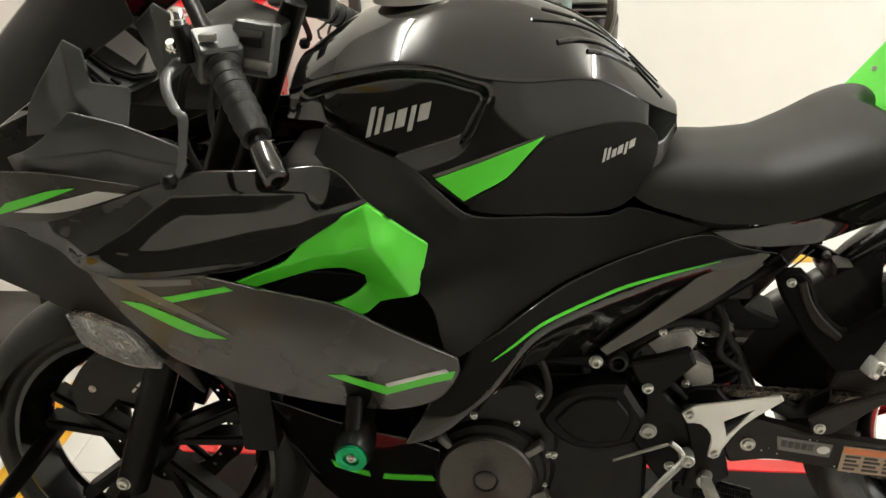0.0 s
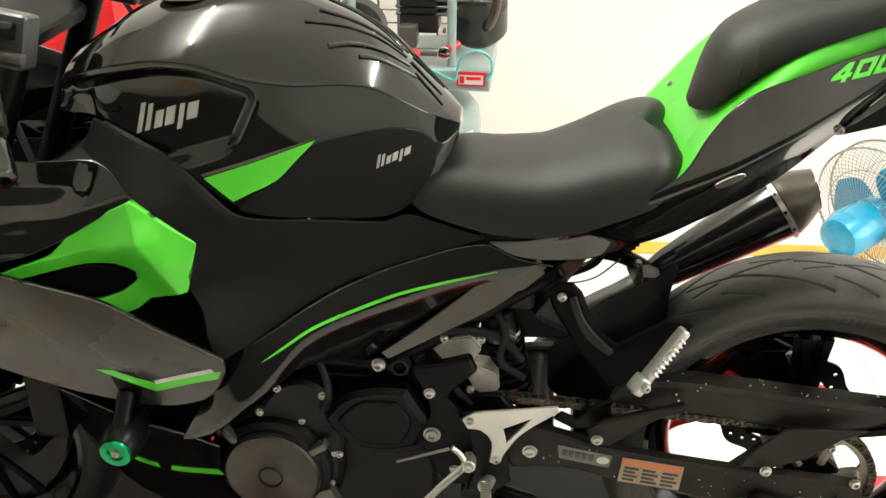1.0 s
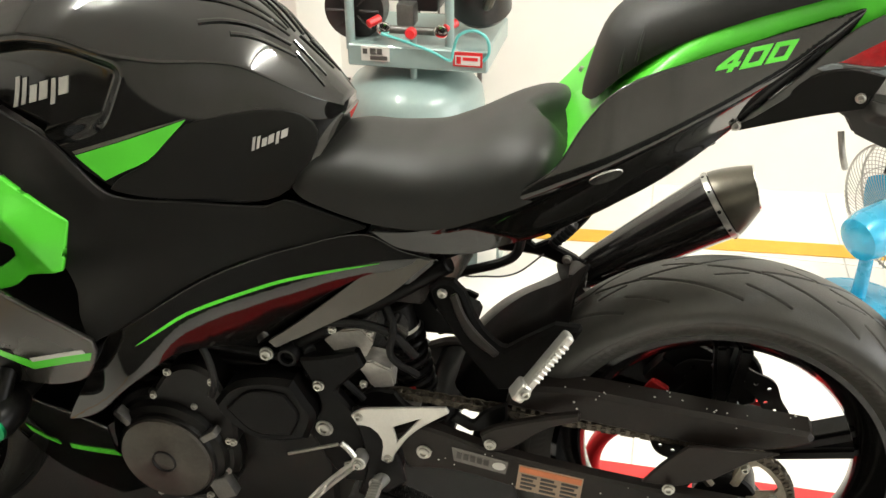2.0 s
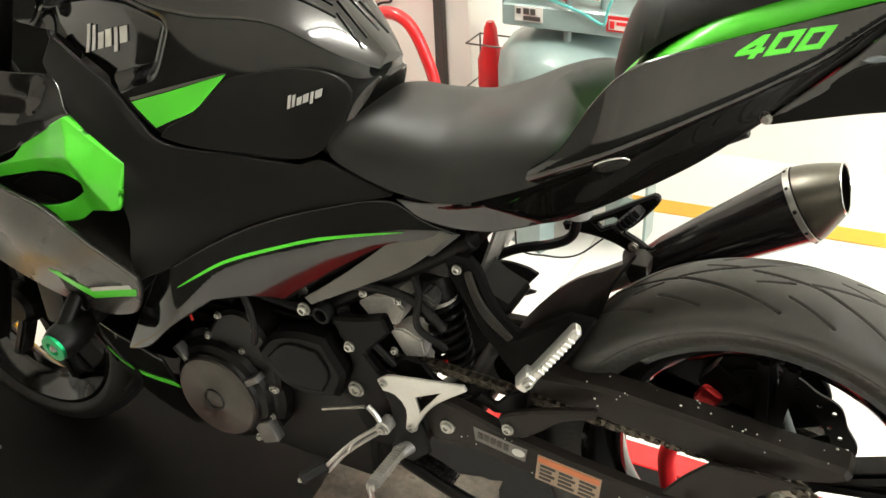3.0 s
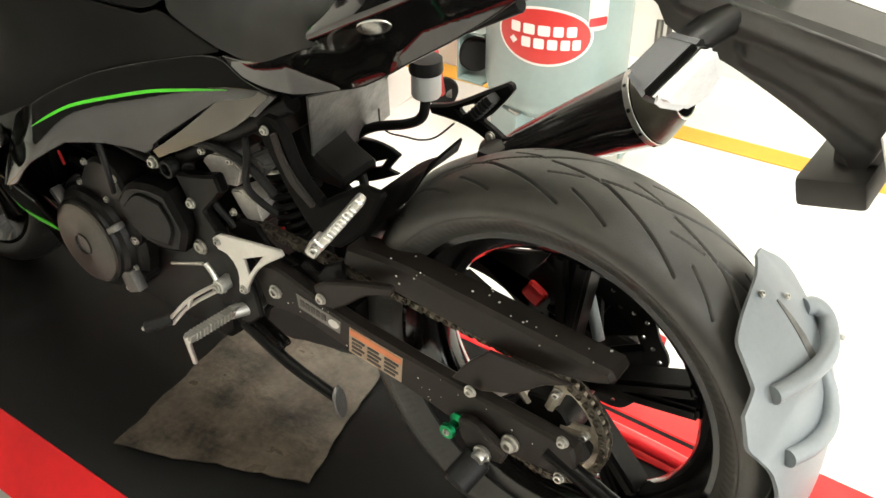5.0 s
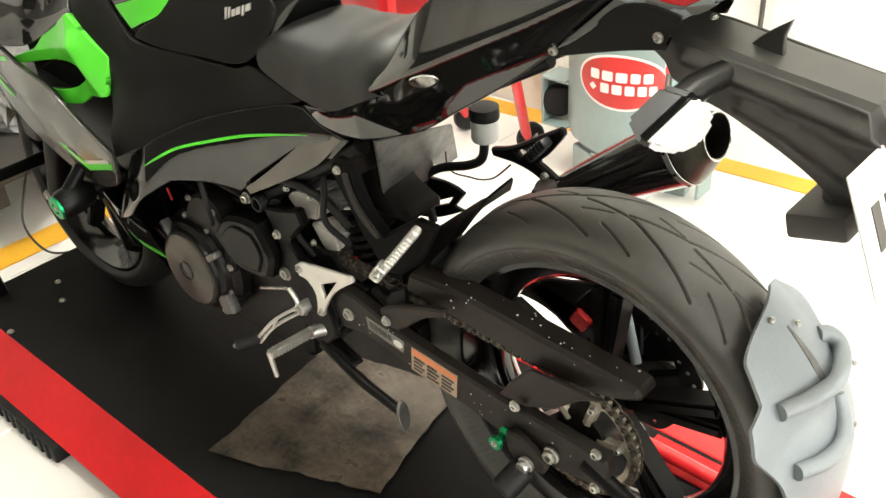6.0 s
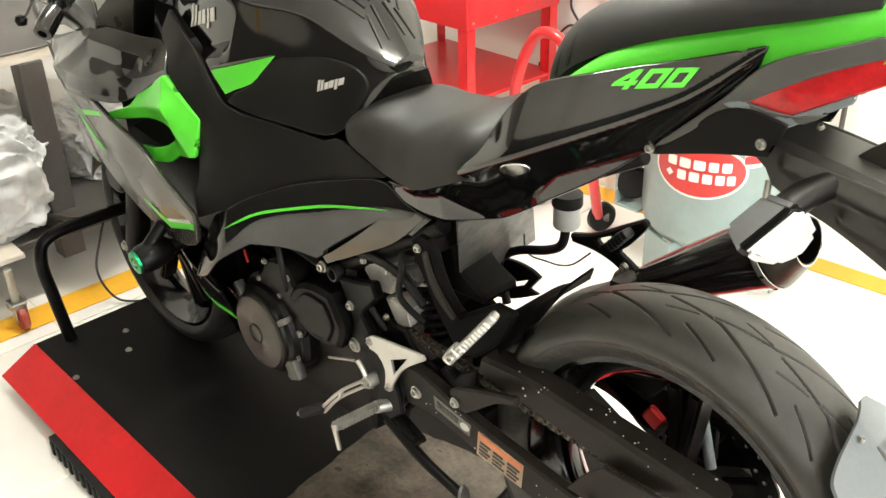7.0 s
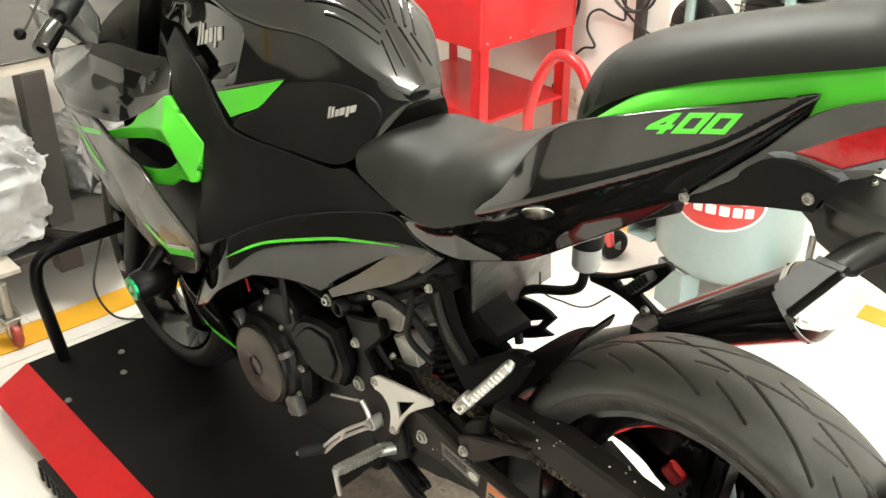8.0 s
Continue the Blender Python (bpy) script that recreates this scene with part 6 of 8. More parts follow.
# shock with its coil spring
top_, bot_ = Vector((-0.462, -0.035, 0.735)), Vector((-0.430, -0.035, 0.585))
bm = B()
add_rod(bm, top_, bot_, 0.012, seg=14)
add_rod(bm, top_ + Vector((-0.004, 0, 0.012)), top_.lerp(bot_, 0.22), 0.023, seg=24)
add_rod(bm, top_.lerp(bot_, 0.93), bot_, 0.026, seg=24)
shock = part("rear_shock", bm, cast_black, bike, "rear shock absorber")
bm = B()
M = axis_matrix(top_.lerp(bot_, 0.2), bot_)
L = (bot_ - top_).length * 0.76
add_tube(bm, [M @ Vector((0.026 * math.cos(t), 0.026 * math.sin(t), L * t / (math.tau * 7))) for t in np.linspace(0, math.tau * 7, 120)], 0.0055, 8, curved=False)
part("coil_spring", bm, satin_black, shock, "black coil spring")
bm = B()
add_lathe(bm, [(0.026, 0), (0.028, 0.003), (0.028, 0.007), (0.026, 0.010)], axis_matrix(top_.lerp(bot_, 0.18), bot_), 28)
part("spring_collar", bm, steel, shock)
bm = B()
add_box(bm, (0.02, 0.003, 0.012), Matrix.Translation((-0.437, -0.070, 0.615)) @ pose(0, 0, 0, 0, -20, 0), 0.001, 1)
part("spring_tag", bm, red_anodised, shock, "small red tag")

# ---- rearset, pegs, stand ----
plate("heel_guard", [(-0.509, 0.612), (-0.492, 0.625), (-0.470, 0.630), (-0.367, 0.648), (-0.362, 0.640), (-0.416, 0.594), (-0.444, 0.550), (-0.448, 0.536), (-0.456, 0.530), (-0.466, 0.535), (-0.463, 0.573), (-0.480, 0.594), (-0.500, 0.595)], -0.142, -0.136, aluminium, bike,
      "satin aluminium heel guard with a cut-out", 0.0012, holes=[[(-0.446, 0.600), (-0.405, 0.622), (-0.440, 0.574)]])
for q in ((-0.497, 0.611), (-0.455, 0.541)):
    bolt(bike, (q[0], -0.142, q[1]), 0.0065, 0.005)
plate("peg_bracket", [(-0.510, 0.620), (-0.485, 0.625), (-0.440, 0.540), (-0.430, 0.495), (-0.46, 0.465), (-0.500, 0.470), (-0.49, 0.53)], -0.137, -0.127, frame_black, bike, "black footrest bracket", 0.003)
p0, p1 = Vector((-0.470, -0.143, 0.500)), Vector((-0.462, -0.252, 0.517))
bm = B()
d = (p1 - p0).normalized()
m = axis_matrix(p0, p1)
ln = (p1 - p0).length
add_box(bm, (0.0145, 0.0130, ln), m @ Matrix.Translation((0, 0, ln / 2)), 0.0022, 2)
peg = part("footpeg", bm, steel, bike, "serrated silver folding footpeg")
for k in range(12):
    part("peg_tooth", add_box(B(), (0.0160, 0.0142, 0.0036), m @ Matrix.Translation((0, 0.0, 0.018 + k * 0.0072)), 0.0006, 1), steel, peg)
bm = B()
add_rod(bm, p1 + Vector((-0.002, 0, 0.004)), p1 + Vector((0.002, 0.004, -0.048)), 0.0045, 0.004, seg=10)
part("peg_feeler", bm, steel, peg, "silver peg feeler")
bm = B()
add_rod(bm, p0 + Vector((0.006, 0.012, -0.006)), p0 + Vector((-0.002, -0.018, 0.0)), 0.011, seg=16)
part("peg_pivot", bm, aluminium, peg)
# shift lever with slotted arm, rubber toe and rod
sx = Vector((-0.497, -0.147, 0.534))
toe = Vector((-0.607, -0.200, 0.447))
bm = B()
side = Vector((0.35, 0, 0.94)) * 0.010
mid = sx.lerp(toe, 0.45) + Vector((0.0, -0.004, 0))
add_tube(bm, [sx + side * 0.9, mid + side * 1.0, toe + Vector((0.020, 0.01, 0.004))], 0.0033, 8, 4)
add_tube(bm, [sx - side * 0.9, mid - side * 1.0, toe + Vector((0.024, 0.012, -0.004))], 0.0033, 8, 4)
add_tube(bm, [mid + side, mid - side], 0.004, 8, 2, curved=False)
add_rod(bm, sx + Vector((0, 0.016, 0)), sx + Vector((0, -0.010, 0)), 0.0115, seg=20)
lever_ = part("shift_lever", bm, aluminium, bike, "slotted aluminium shift lever")
bm = B()
add_rod(bm, toe + Vector((0.022, 0.014, 0.004)), toe + Vector((-0.004, -0.022, -0.004)), 0.0095, seg=16, bevel=0.3)
part("toe_peg", bm, rubber, lever_, "black rubber toe peg")
bolt(lever_, toe + Vector((-0.004, -0.023, -0.004)), 0.004, 0.003)
bm = B()
add_tube(bm, [sx + Vector((-0.004, -0.004, 0.004)), sx + Vector((-0.014, -0.004, 0.020)), sx + Vector((-0.026, -0.004, 0.031))], 0.0045, 8)
part("lever_arm", bm, aluminium, lever_)
bm = B()
add_rod(bm, sx + Vector((-0.030, -0.006, 0.030)), sx + Vector((-0.112, -0.002, -0.006)), 0.0028, seg=10)
part("shift_rod", bm, steel, lever_, "thin steel shift rod")
bolt(lever_, sx + Vector((0, -0.011, 0)), 0.008, 0.005)
# folded side stand
bm = B()
s0, s1 = Vector((-0.478, -0.128, 0.455)), Vector((-0.272, -0.152, 0.428))
add_tube(bm, [s0, s0.lerp(s1, 0.5) + Vector((0, -0.004, -0.004)), s1], 0.011, 12, 6, taper=0.8)
stand = part("side_stand", bm, frame_black, bike, "black folded side stand")
bm = B()
add_lathe(bm, [(0, -0.003), (0.016, -0.003), (0.018, 0.0), (0.016, 0.003), (0, 0.003)], Matrix.Translation(s1 + Vector((0.004, 0, -0.006))) @ pose(0, 0, 0, 0, 82, 8) @ Matrix.Diagonal((1.7, 0.8, 1, 1)), 24)
part("stand_foot", bm, cast_grey, stand, "worn grey stand foot")
bm = B()
add_box(bm, (0.05, 0.03, 0.06), pose(-0.48, -0.11, 0.465, 0, 20, 0), 0.008, 2)
part("stand_bracket", bm, frame_black, stand)
for k in range(2):
    bm = B()
    a = s0 + Vector((0.02, 0.012 - k * 0.012, 0.012))
    b = s0.lerp(s1, 0.42) + Vector((0, 0.012 - k * 0.012, 0.012))
    M = axis_matrix(a, b)
    L = (b - a).length
    add_tube(bm, [M @ Vector((0.0055 * math.cos(t), 0.0055 * math.sin(t), L * t / (math.tau * 18))) for t in np.linspace(0, math.tau * 18, 145)], 0.0016, 5, curved=False)
    part("stand_spring", bm, frame_black, stand)
# passenger footrest hangers
HANG = [(-0.392, 0.836), (-0.384, 0.812), (-0.362, 0.775), (-0.345, 0.745), (-0.322, 0.716), (-0.296, 0.684), (-0.262, 0.690), (-0.222, 0.730), (-0.184, 0.800), (-0.222, 0.800), (-0.262, 0.772), (-0.288, 0.752), (-0.312, 0.772), (-0.330, 0.800), (-0.344, 0.836), (-0.358, 0.850), (-0.378, 0.850)]
hang = plate("footrest_hanger", HANG, -0.135, -0.115, guard_black, bike, "black passenger footrest hanger", 0.005, corner=28)
# Rib in a lighter black than the hanger, to carry the highlight along its edge.
plate("hanger_rib", [(-0.352, 0.838), (-0.341, 0.806), (-0.322, 0.778), (-0.293, 0.750), (-0.300, 0.742), (-0.334, 0.768), (-0.352, 0.800), (-0.362, 0.832)], -0.1405, -0.1345, dusty_black, hang, "", 0.002, corner=25)
bolt(bike, (-0.372, -0.136, 0.834), 0.0065, 0.006)
q0 = Vector((-0.256, -0.176, 0.722))
q1 = Vector((-0.200, -0.151, 0.803))
m = axis_matrix(q0, q1)
ln = (q1 - q0).length
bm = B()
add_box(bm, (0.021, 0.014, ln), m @ Matrix.Translation((0, 0, ln / 2)), 0.0065, 3)
ppeg = part("passenger_peg", bm, aluminium, bike, "folded passenger footpeg")
for k in range(9):
    part("peg_tooth", add_box(B(), (0.006, 0.011, 0.0034), m @ Matrix.Translation((-0.0104, 0, 0.026 + k * 0.0075)), 0.001, 1), aluminium, ppeg)
part("peg_knuckle", add_box(B(), (0.026, 0.018, 0.028), m @ Matrix.Translation((0.0, 0.003, 0.0)), 0.006, 3), aluminium, ppeg)
bolt(ppeg, m @ Vector((-0.015, 0.004, 0.004)), 0.0075, 0.006, steel, m.to_3x3() @ Vector((-1, 0, 0)), "peg_pin")
# Filler plate added to close the bright gap behind the shock.
plate("shock_filler", [(-0.475, 0.785), (-0.425, 0.785), (-0.405, 0.735), (-0.350, 0.705), (-0.352, 0.688), (-0.475, 0.684)], -0.02, 0.06, satin_black, bike, "added black filler plate behind the shock", 0.006)
# small black bracket with a window behind the shock
plate("hose_bracket", [(-0.502, 0.637), (-0.456, 0.672), (-0.422, 0.675), (-0.389, 0.672), (-0.372, 0.665), (-0.397, 0.632), (-0.375, 0.630), (-0.441, 0.594), (-0.502, 0.577)], 0.136, 0.146, satin_black, bike, "black hose bracket with a slot", 0.002, holes=[[(-0.446, 0.625), (-0.400, 0.650), (-0.411, 0.633), (-0.438, 0.619)]], corner=20)
# brake hose, reservoir
bm = B()
add_tube(bm, [(-0.430, 0.116, 0.600), (-0.437, 0.116, 0.628), (-0.451, 0.116, 0.657), (-0.440, 0.116, 0.690), (-0.401, 0.116, 0.718), (-0.340, 0.116, 0.742), (-0.310, 0.116, 0.764), (-0.302, 0.116, 0.802)], 0.0078, 10)
part("brake_hose", bm, rubber, bike, "thick black brake hose")
bm = B()
add_tube(bm, [(-0.413, 0.140, 0.735), (-0.410, 0.140, 0.708), (-0.394, 0.140, 0.699), (-0.364, 0.140, 0.702), (-0.333, 0.140, 0.706), (-0.304, 0.140, 0.720), (-0.270, 0.140, 0.754)], 0.0016, 6)
part("sensor_wire", bm, cable_black, bike, "thin black sensor wire")
bm = B()
add_lathe(bm, [(0, 0), (0.020, 0), (0.022, 0.004), (0.022, 0.036), (0.020, 0.038), (0, 0.038)], Matrix.Translation((-0.302, 0.116, 0.800)), 24)
res = part("fluid_reservoir", bm, reservoir_white, bike, "translucent white fluid reservoir")
bm = B()
add_lathe(bm, [(0, 0), (0.024, 0), (0.025, 0.004), (0.024, 0.020), (0, 0.022)], Matrix.Translation((-0.302, 0.116, 0.838)), 24)
part("reservoir_cap", bm, rubber, res, "black reservoir cap")

# ---- exhaust ----
e0, e1 = Vector((-0.215, 0.195, 0.690)), Vector((-0.003, 0.222, 0.830))
ax = (e1 - e0).normalized()
M = axis_matrix(e0, e1)
L = (e1 - e0).length
bm = B()
add_lathe(bm, [(0, 0), (0.023, 0), (0.027, 0.008), (0.034, 0.04), (0.043, 0.12), (0.051, 0.20), (0.0555, L - 0.008), (0.0555, L), (0.050, L)], M, 28)
sil = part("silencer", bm, exhaust_black, bike, "glossy smoked black silencer", 25)
bm = B()
add_lathe(bm, [(0.0560, L - 0.0095), (0.0572, L - 0.0090), (0.0572, L - 0.0005), (0.0560, L)], M, 28)
part("silencer_band", bm, steel, sil, "riveted steel silencer band", 25)
for k in range(10):
    a = (k + 0.5) * math.tau / 10
    p = M @ Vector((0.0562 * math.cos(a), 0.0562 * math.sin(a), L - 0.0055))
    c = M @ Vector((0, 0, L - 0.0055))
    bolt(sil, p, 0.0032, 0.002, satin_black, (p - c).normalized(), "rivet", False)
# outlet that bends level and ends in an upright mouth
v, f = [], []
NS, NJ = 36, 9
c0, c1 = e1 + ax * 0.002, Vector((0.044, 0.220, 0.864))
d0, d1 = ax, Vector((0.955, 0.02, 0.30)).normalized()
for rs in (0.0, -0.0025):
    for j in range(NJ + 1):
        s = j / NJ
        c, d = c0.lerp(c1, s), d0.lerp(d1, s).normalized()
        side = Vector((0, 1, 0))
        side = (side - d * side.dot(d)).normalized()
        up = d.cross(side) * -1
        r = 0.0553 + (0.0345 - 0.0553) * s ** 1.25 + rs
        for k in range(NS):
            a = k * math.tau / NS
            v.append(c + (side * math.cos(a) * (1 + 0.12 * s) + up * math.sin(a)) * r)
n = (NJ + 1) * NS
for Lr in (0, n):
    for j in range(NJ):
        for k in range(NS):
            a, b = Lr + j * NS + k, Lr + j * NS + (k + 1) % NS
            q = (a, b, b + NS, a + NS)
            f.append(q if Lr == 0 else q[::-1])
for k in range(NS):
    a, b = NJ * NS + k, NJ * NS + (k + 1) % NS
    f.append((a, b, b + n, a + n))
outlet_ = raw("silencer_outlet", v, f, exhaust_dark, sil, "dark bronze bent outlet", 40)
bm = B()
add_tube(bm, [v[NJ * NS + k] for k in range(0, NS, 2)] + [v[NJ * NS], v[NJ * NS + 2]], 0.0015, 8, 3)
part("outlet_lip", bm, chrome, outlet_, "bright rolled lip")
bm = B()
add_lathe(bm, [(0, 0), (0.050, 0)], M @ Matrix.Translation((0, 0, L + 0.004)), 24)
part("outlet_baffle", bm, satin_black, sil)
bm = B()
add_tube(bm, [e0 + ax * 0.02, e0 - ax * 0.05, (-0.34, 0.19, 0.60), (-0.45, 0.16, 0.47), (-0.62, 0.08, 0.34), (-0.85, 0.04, 0.33), (-0.98, 0.03, 0.45)], 0.021, 16)
part("exhaust_pipe", bm, cast_grey, bike, "dull steel exhaust pipe")
bm = B()
add_lathe(bm, [(0.024, -0.012), (0.036, -0.012), (0.036, 0.012), (0.024, 0.012)], axis_matrix(e0 - ax * 0.01, e1), 24, True)
add_box(bm, (0.03, 0.05, 0.024), Matrix.Translation(e0 + Vector((0.0, -0.03, 0.02))), 0.005, 2)
part("pipe_clamp", bm, dusty_black, bike, "black exhaust clamp")
plate("silencer_hanger", [(-0.209, 0.817), (-0.200, 0.808), (-0.206, 0.797), (-0.238, 0.756), (-0.255, 0.742), (-0.222, 0.726), (-0.206, 0.712), (-0.224, 0.697), (-0.262, 0.716), (-0.300, 0.724), (-0.350, 0.724), (-0.356, 0.738), (-0.318, 0.750), (-0.292, 0.764), (-0.252, 0.790)], 0.188, 0.204, satin_black, bike, "black silencer hanger", 0.004, corner=35,
      holes=[[(-0.300, 0.748), (-0.268, 0.766), (-0.262, 0.756), (-0.290, 0.740)]])
bolt(bike, (-0.236, 0.187, 0.722), 0.008, 0.006)
q0, q1 = Vector((-0.262, 0.180, 0.752)), Vector((-0.226, 0.178, 0.794))
m = axis_matrix(q0, q1)
far_peg = part("passenger_peg", add_box(B(), (0.024, 0.016, (q1 - q0).length), m @ Matrix.Translation((0, 0, (q1 - q0).length / 2)), 0.005, 2), rubber, bike, "folded black rubber passenger footpeg")
for k in range(5):
    part("peg_tooth", add_box(B(), (0.026, 0.018, 0.004), m @ Matrix.Translation((0, 0, 0.008 + k * 0.009)), 0.001, 1), rubber, far_peg)

# ---- tail end: fender, lamp, indicators, number plate ----
FEND = [(-0.030, 1.064), (0.000, 1.098), (0.050, 1.126), (0.090, 1.118), (0.125, 1.112), (0.170, 1.106), (0.220, 1.098), (0.270, 1.092), (0.332, 1.084), (0.350, 1.050), (0.340, 1.000), (0.325, 0.955), (0.296, 0.940), (0.285, 0.958), (0.300, 0.977), (0.285, 0.990), (0.245, 1.011), (0.183, 1.037), (0.140, 1.050), (0.110, 1.064), (0.100, 1.080), (0.075, 1.092), (0.030, 1.085)]
fend = plate("rear_fender", FEND, -0.046, 0.046, fender_plastic, bike, "matte black tail tidy and fender", 0.012)
panel("fender_side", [(x, -0.047, z) for x, z in [(0.055, 1.112), (0.090, 1.110), (0.170, 1.100), (0.270, 1.086), (0.326, 1.078), (0.343, 1.048), (0.332, 1.000), (0.318, 0.962), (0.306, 0.980), (0.287, 0.994), (0.247, 1.015), (0.185, 1.041), (0.144, 1.053), (0.114, 1.066), (0.104, 1.083)]], fender_plastic, fend, lift=0.002, thick=0.004, edge=0.003, both=True, corner=35,
      ridges=[((0.13, 1.094), (0.21, 1.080), (0.335, 1.058), 0.012, 0.016), ((0.20, 1.054), (0.25, 1.040), (0.325, 1.008), 0.010, 0.016)], label="creased side of the tail tidy")
panel("fender_cheek", [(-0.028, -0.074, 1.068), (0.05, -0.070, 1.136), (0.085, -0.069, 1.147), (0.128, -0.068, 1.142), (0.112, -0.070, 1.105), (0.06, -0.073, 1.094)], matte_black, bike, label="fender cheek", both=True, corner=35)
bolt(bike, (0.106, -0.071, 1.117), 0.0060, 0.004)
bolt(bike, (0.150, -0.035, 1.137), 0.004, 0.004, steel, (0, -0.4, 0.9))
TAILEND = [(-0.020, -0.078, 1.080), (0.045, -0.068, 1.142), (0.095, -0.063, 1.196), (0.155, -0.056, 1.224), (0.25, -0.035, 1.262), (0.255, -0.033, 1.245), (0.160, -0.056, 1.206), (0.072, -0.061, 1.152), (0.125, -0.057, 1.148), (0.16, -0.054, 1.158), (0.14, -0.058, 1.146), (0.09, -0.064, 1.138), (0.05, -0.068, 1.128)]
panel("tail_end", TAILEND, satin_grey, bike, label="dark graphite tail end", both=True, corner=30)
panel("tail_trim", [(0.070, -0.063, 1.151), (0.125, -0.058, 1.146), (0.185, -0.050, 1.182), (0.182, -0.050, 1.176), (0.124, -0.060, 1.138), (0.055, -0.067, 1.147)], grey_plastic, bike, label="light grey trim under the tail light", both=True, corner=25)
panel("tail_light", [(0.074, -0.061, 1.153), (0.160, -0.055, 1.207), (0.25, -0.035, 1.248), (0.25, -0.030, 1.222), (0.185, -0.049, 1.186), (0.124, -0.058, 1.151)], red_lens, bike, lift=-0.002, label="red tail light lens", both=True, corner=25, edge=0.003)
bm = B()
span_box(bm, (0.02, -0.050, 1.15), (0.150, 0.050, 1.200), 0.012, 2)
part("tail_core", bm, satin_black, bike)
bm = B()
a, b = Vector((0.175, -0.050, 1.085)), Vector((0.160, -0.118, 1.072))
add_tube(bm, [a, a.lerp(b, 0.5) + Vector((0, 0, 0.004)), b], 0.015, 12, 5, taper=1.1)
ind = part("indicator", bm, matte_black, bike, "rear turn indicator with a pale lens")
# wedge lens with six corners, and the shell that holds it
rimpts = [Vector((x, y, z)) for x, y, z in ((0.160, -0.190, 1.058), (0.1635, -0.176, 1.046), (0.172, -0.141, 1.030), (0.183, -0.111, 1.034), (0.191, -0.099, 1.060), (0.188, -0.123, 1.092), (0.184, -0.138, 1.097))]
mid = sum(rimpts, Vector()) / 7
face = sum(((rimpts[k] - mid).cross(rimpts[(k + 1) % 7] - mid) for k in range(7)), Vector()).normalized()
if face.x < 0:
    face = -face
for nm, mt, k0, k1, d0_, d1_, lb in (("indicator_shell", matte_black, 1.04, 0.72, 0.001, -0.042, ""), ("indicator_lens", white_lens, 1.0, 0.86, 0.002, 0.012, "pale translucent indicator lens")):
    bm = B()
    for kk, dd in ((k0, d0_), (k1, d1_)):
        for q in rimpts:
            bm.verts.new(mid + (q - mid) * kk + face * dd)
    bmesh.ops.convex_hull(bm, input=bm.verts[:])
    bmesh.ops.bevel(bm, geom=[e for e in bm.edges if e.calc_face_angle(0) > 0.5], offset=0.006, segments=4, affect="EDGES")
    part(nm, bm, mt, ind, lb, 25)
bm = B()
add_box(bm, (0.066, 0.15, 0.030), pose(0.306, -0.002, 0.955, 0, -14, 0), 0.006, 2)
part("plate_bracket", bm, fender_plastic, fend, "black number plate bracket")
plate("fender_fin", [(0.176, 1.100), (0.192, 1.117), (0.221, 1.138), (0.215, 1.120), (0.217, 1.096)], -0.004, 0.004, fender_plastic, fend, "small upright fin", 0.001)
m = pose(0.368, -0.005, 0.985, 0, -22, 0)
bm = B()
add_box(bm, (0.003, 0.235, 0.135), m, 0.001, 1)
np_ = part("number_plate", bm, label_white, bike, "white number plate with plain bars")
for k in range(6):
    bm = B()
    add_box(bm, (0.001, 0.018, 0.048), m @ Matrix.Translation((0.0022, -0.08 + k * 0.032, 0.0)))
    part("plate_bar", bm, label_ink, np_)
bm = B()
add_box(bm, (0.014, 0.05, 0.034), pose(0.382, -0.03, 1.065, 0, -18, 0), 0.004, 2)
part("reflector", bm, red_lens, bike, "red rear reflector")
bm = B()
add_tube(bm, [(0.10, -0.03, 1.06), (0.105, -0.04, 1.035), (0.112, -0.038, 1.015)], 0.004, 8)
part("luggage_hook", bm, steel, bike, "small steel hook")

# ---- front end ----
for s in (-1, 1):
    lo, hi = Vector((-1.425, s * 0.108, 0.427)), Vector((-1.105, s * 0.108, 1.19))
    bm = B()
    add_rod(bm, lo.lerp(hi, 0.0) + Vector((0.0, 0, -0.02)), lo.lerp(hi, 0.36), 0.028, seg=24)
    add_rod(bm, lo.lerp(hi, 0.36), hi, 0.0205, seg=20)
    fork = part("fork_leg", bm, satin_black, bike, "black telescopic fork leg")
    bolt(fork, lo + Vector((0, s * 0.026, 0.006)), 0.012, 0.008, steel, (0, s, 0))
    panel_pts = [(-1.50, 0.600), (-1.46, 0.655), (-1.40, 0.690), (-1.335, 0.665), (-1.330, 0.62), (-1.375, 0.575), (-1.41, 0.585), (-1.445, 0.555), (-1.49, 0.56)]
    ys = (-0.118, -0.080) if s < 0 else (0.080, 0.118)
    fg = plate("fender_stay", panel_pts, ys[0], ys[1], matte_black, bike, "matte black front fender stay", 0.008)
    bolt(fg, (-1.452, ys[0] if s < 0 else ys[1], 0.612), 0.006, 0.004, steel, (0, s, 0))
    if s < 0:
        for k in range(5):
            bm = B()
            add_box(bm, (0.004, 0.001, 0.010), pose(-1.380 + k * 0.010, ys[0] - 0.0006, 0.612 + k * 0.011, 0, 45, 0))
            part("print_bar", bm, silver_decal, fg)
v, f = [], []
NA, NW = 40, 12
for layer in (0, 1):
    for i in range(NA + 1):
        a = radians(52 + 110 * i / NA)
        for j in range(NW + 1):
            s = j / NW * 2 - 1
            r = 0.314 - 0.004 * layer - 0.045 * abs(s) ** 2.4
            v.append((FRONT.x + r * math.cos(a), s * 0.078, FRONT.z + r * math.sin(a)))
n = (NA + 1) * (NW + 1)
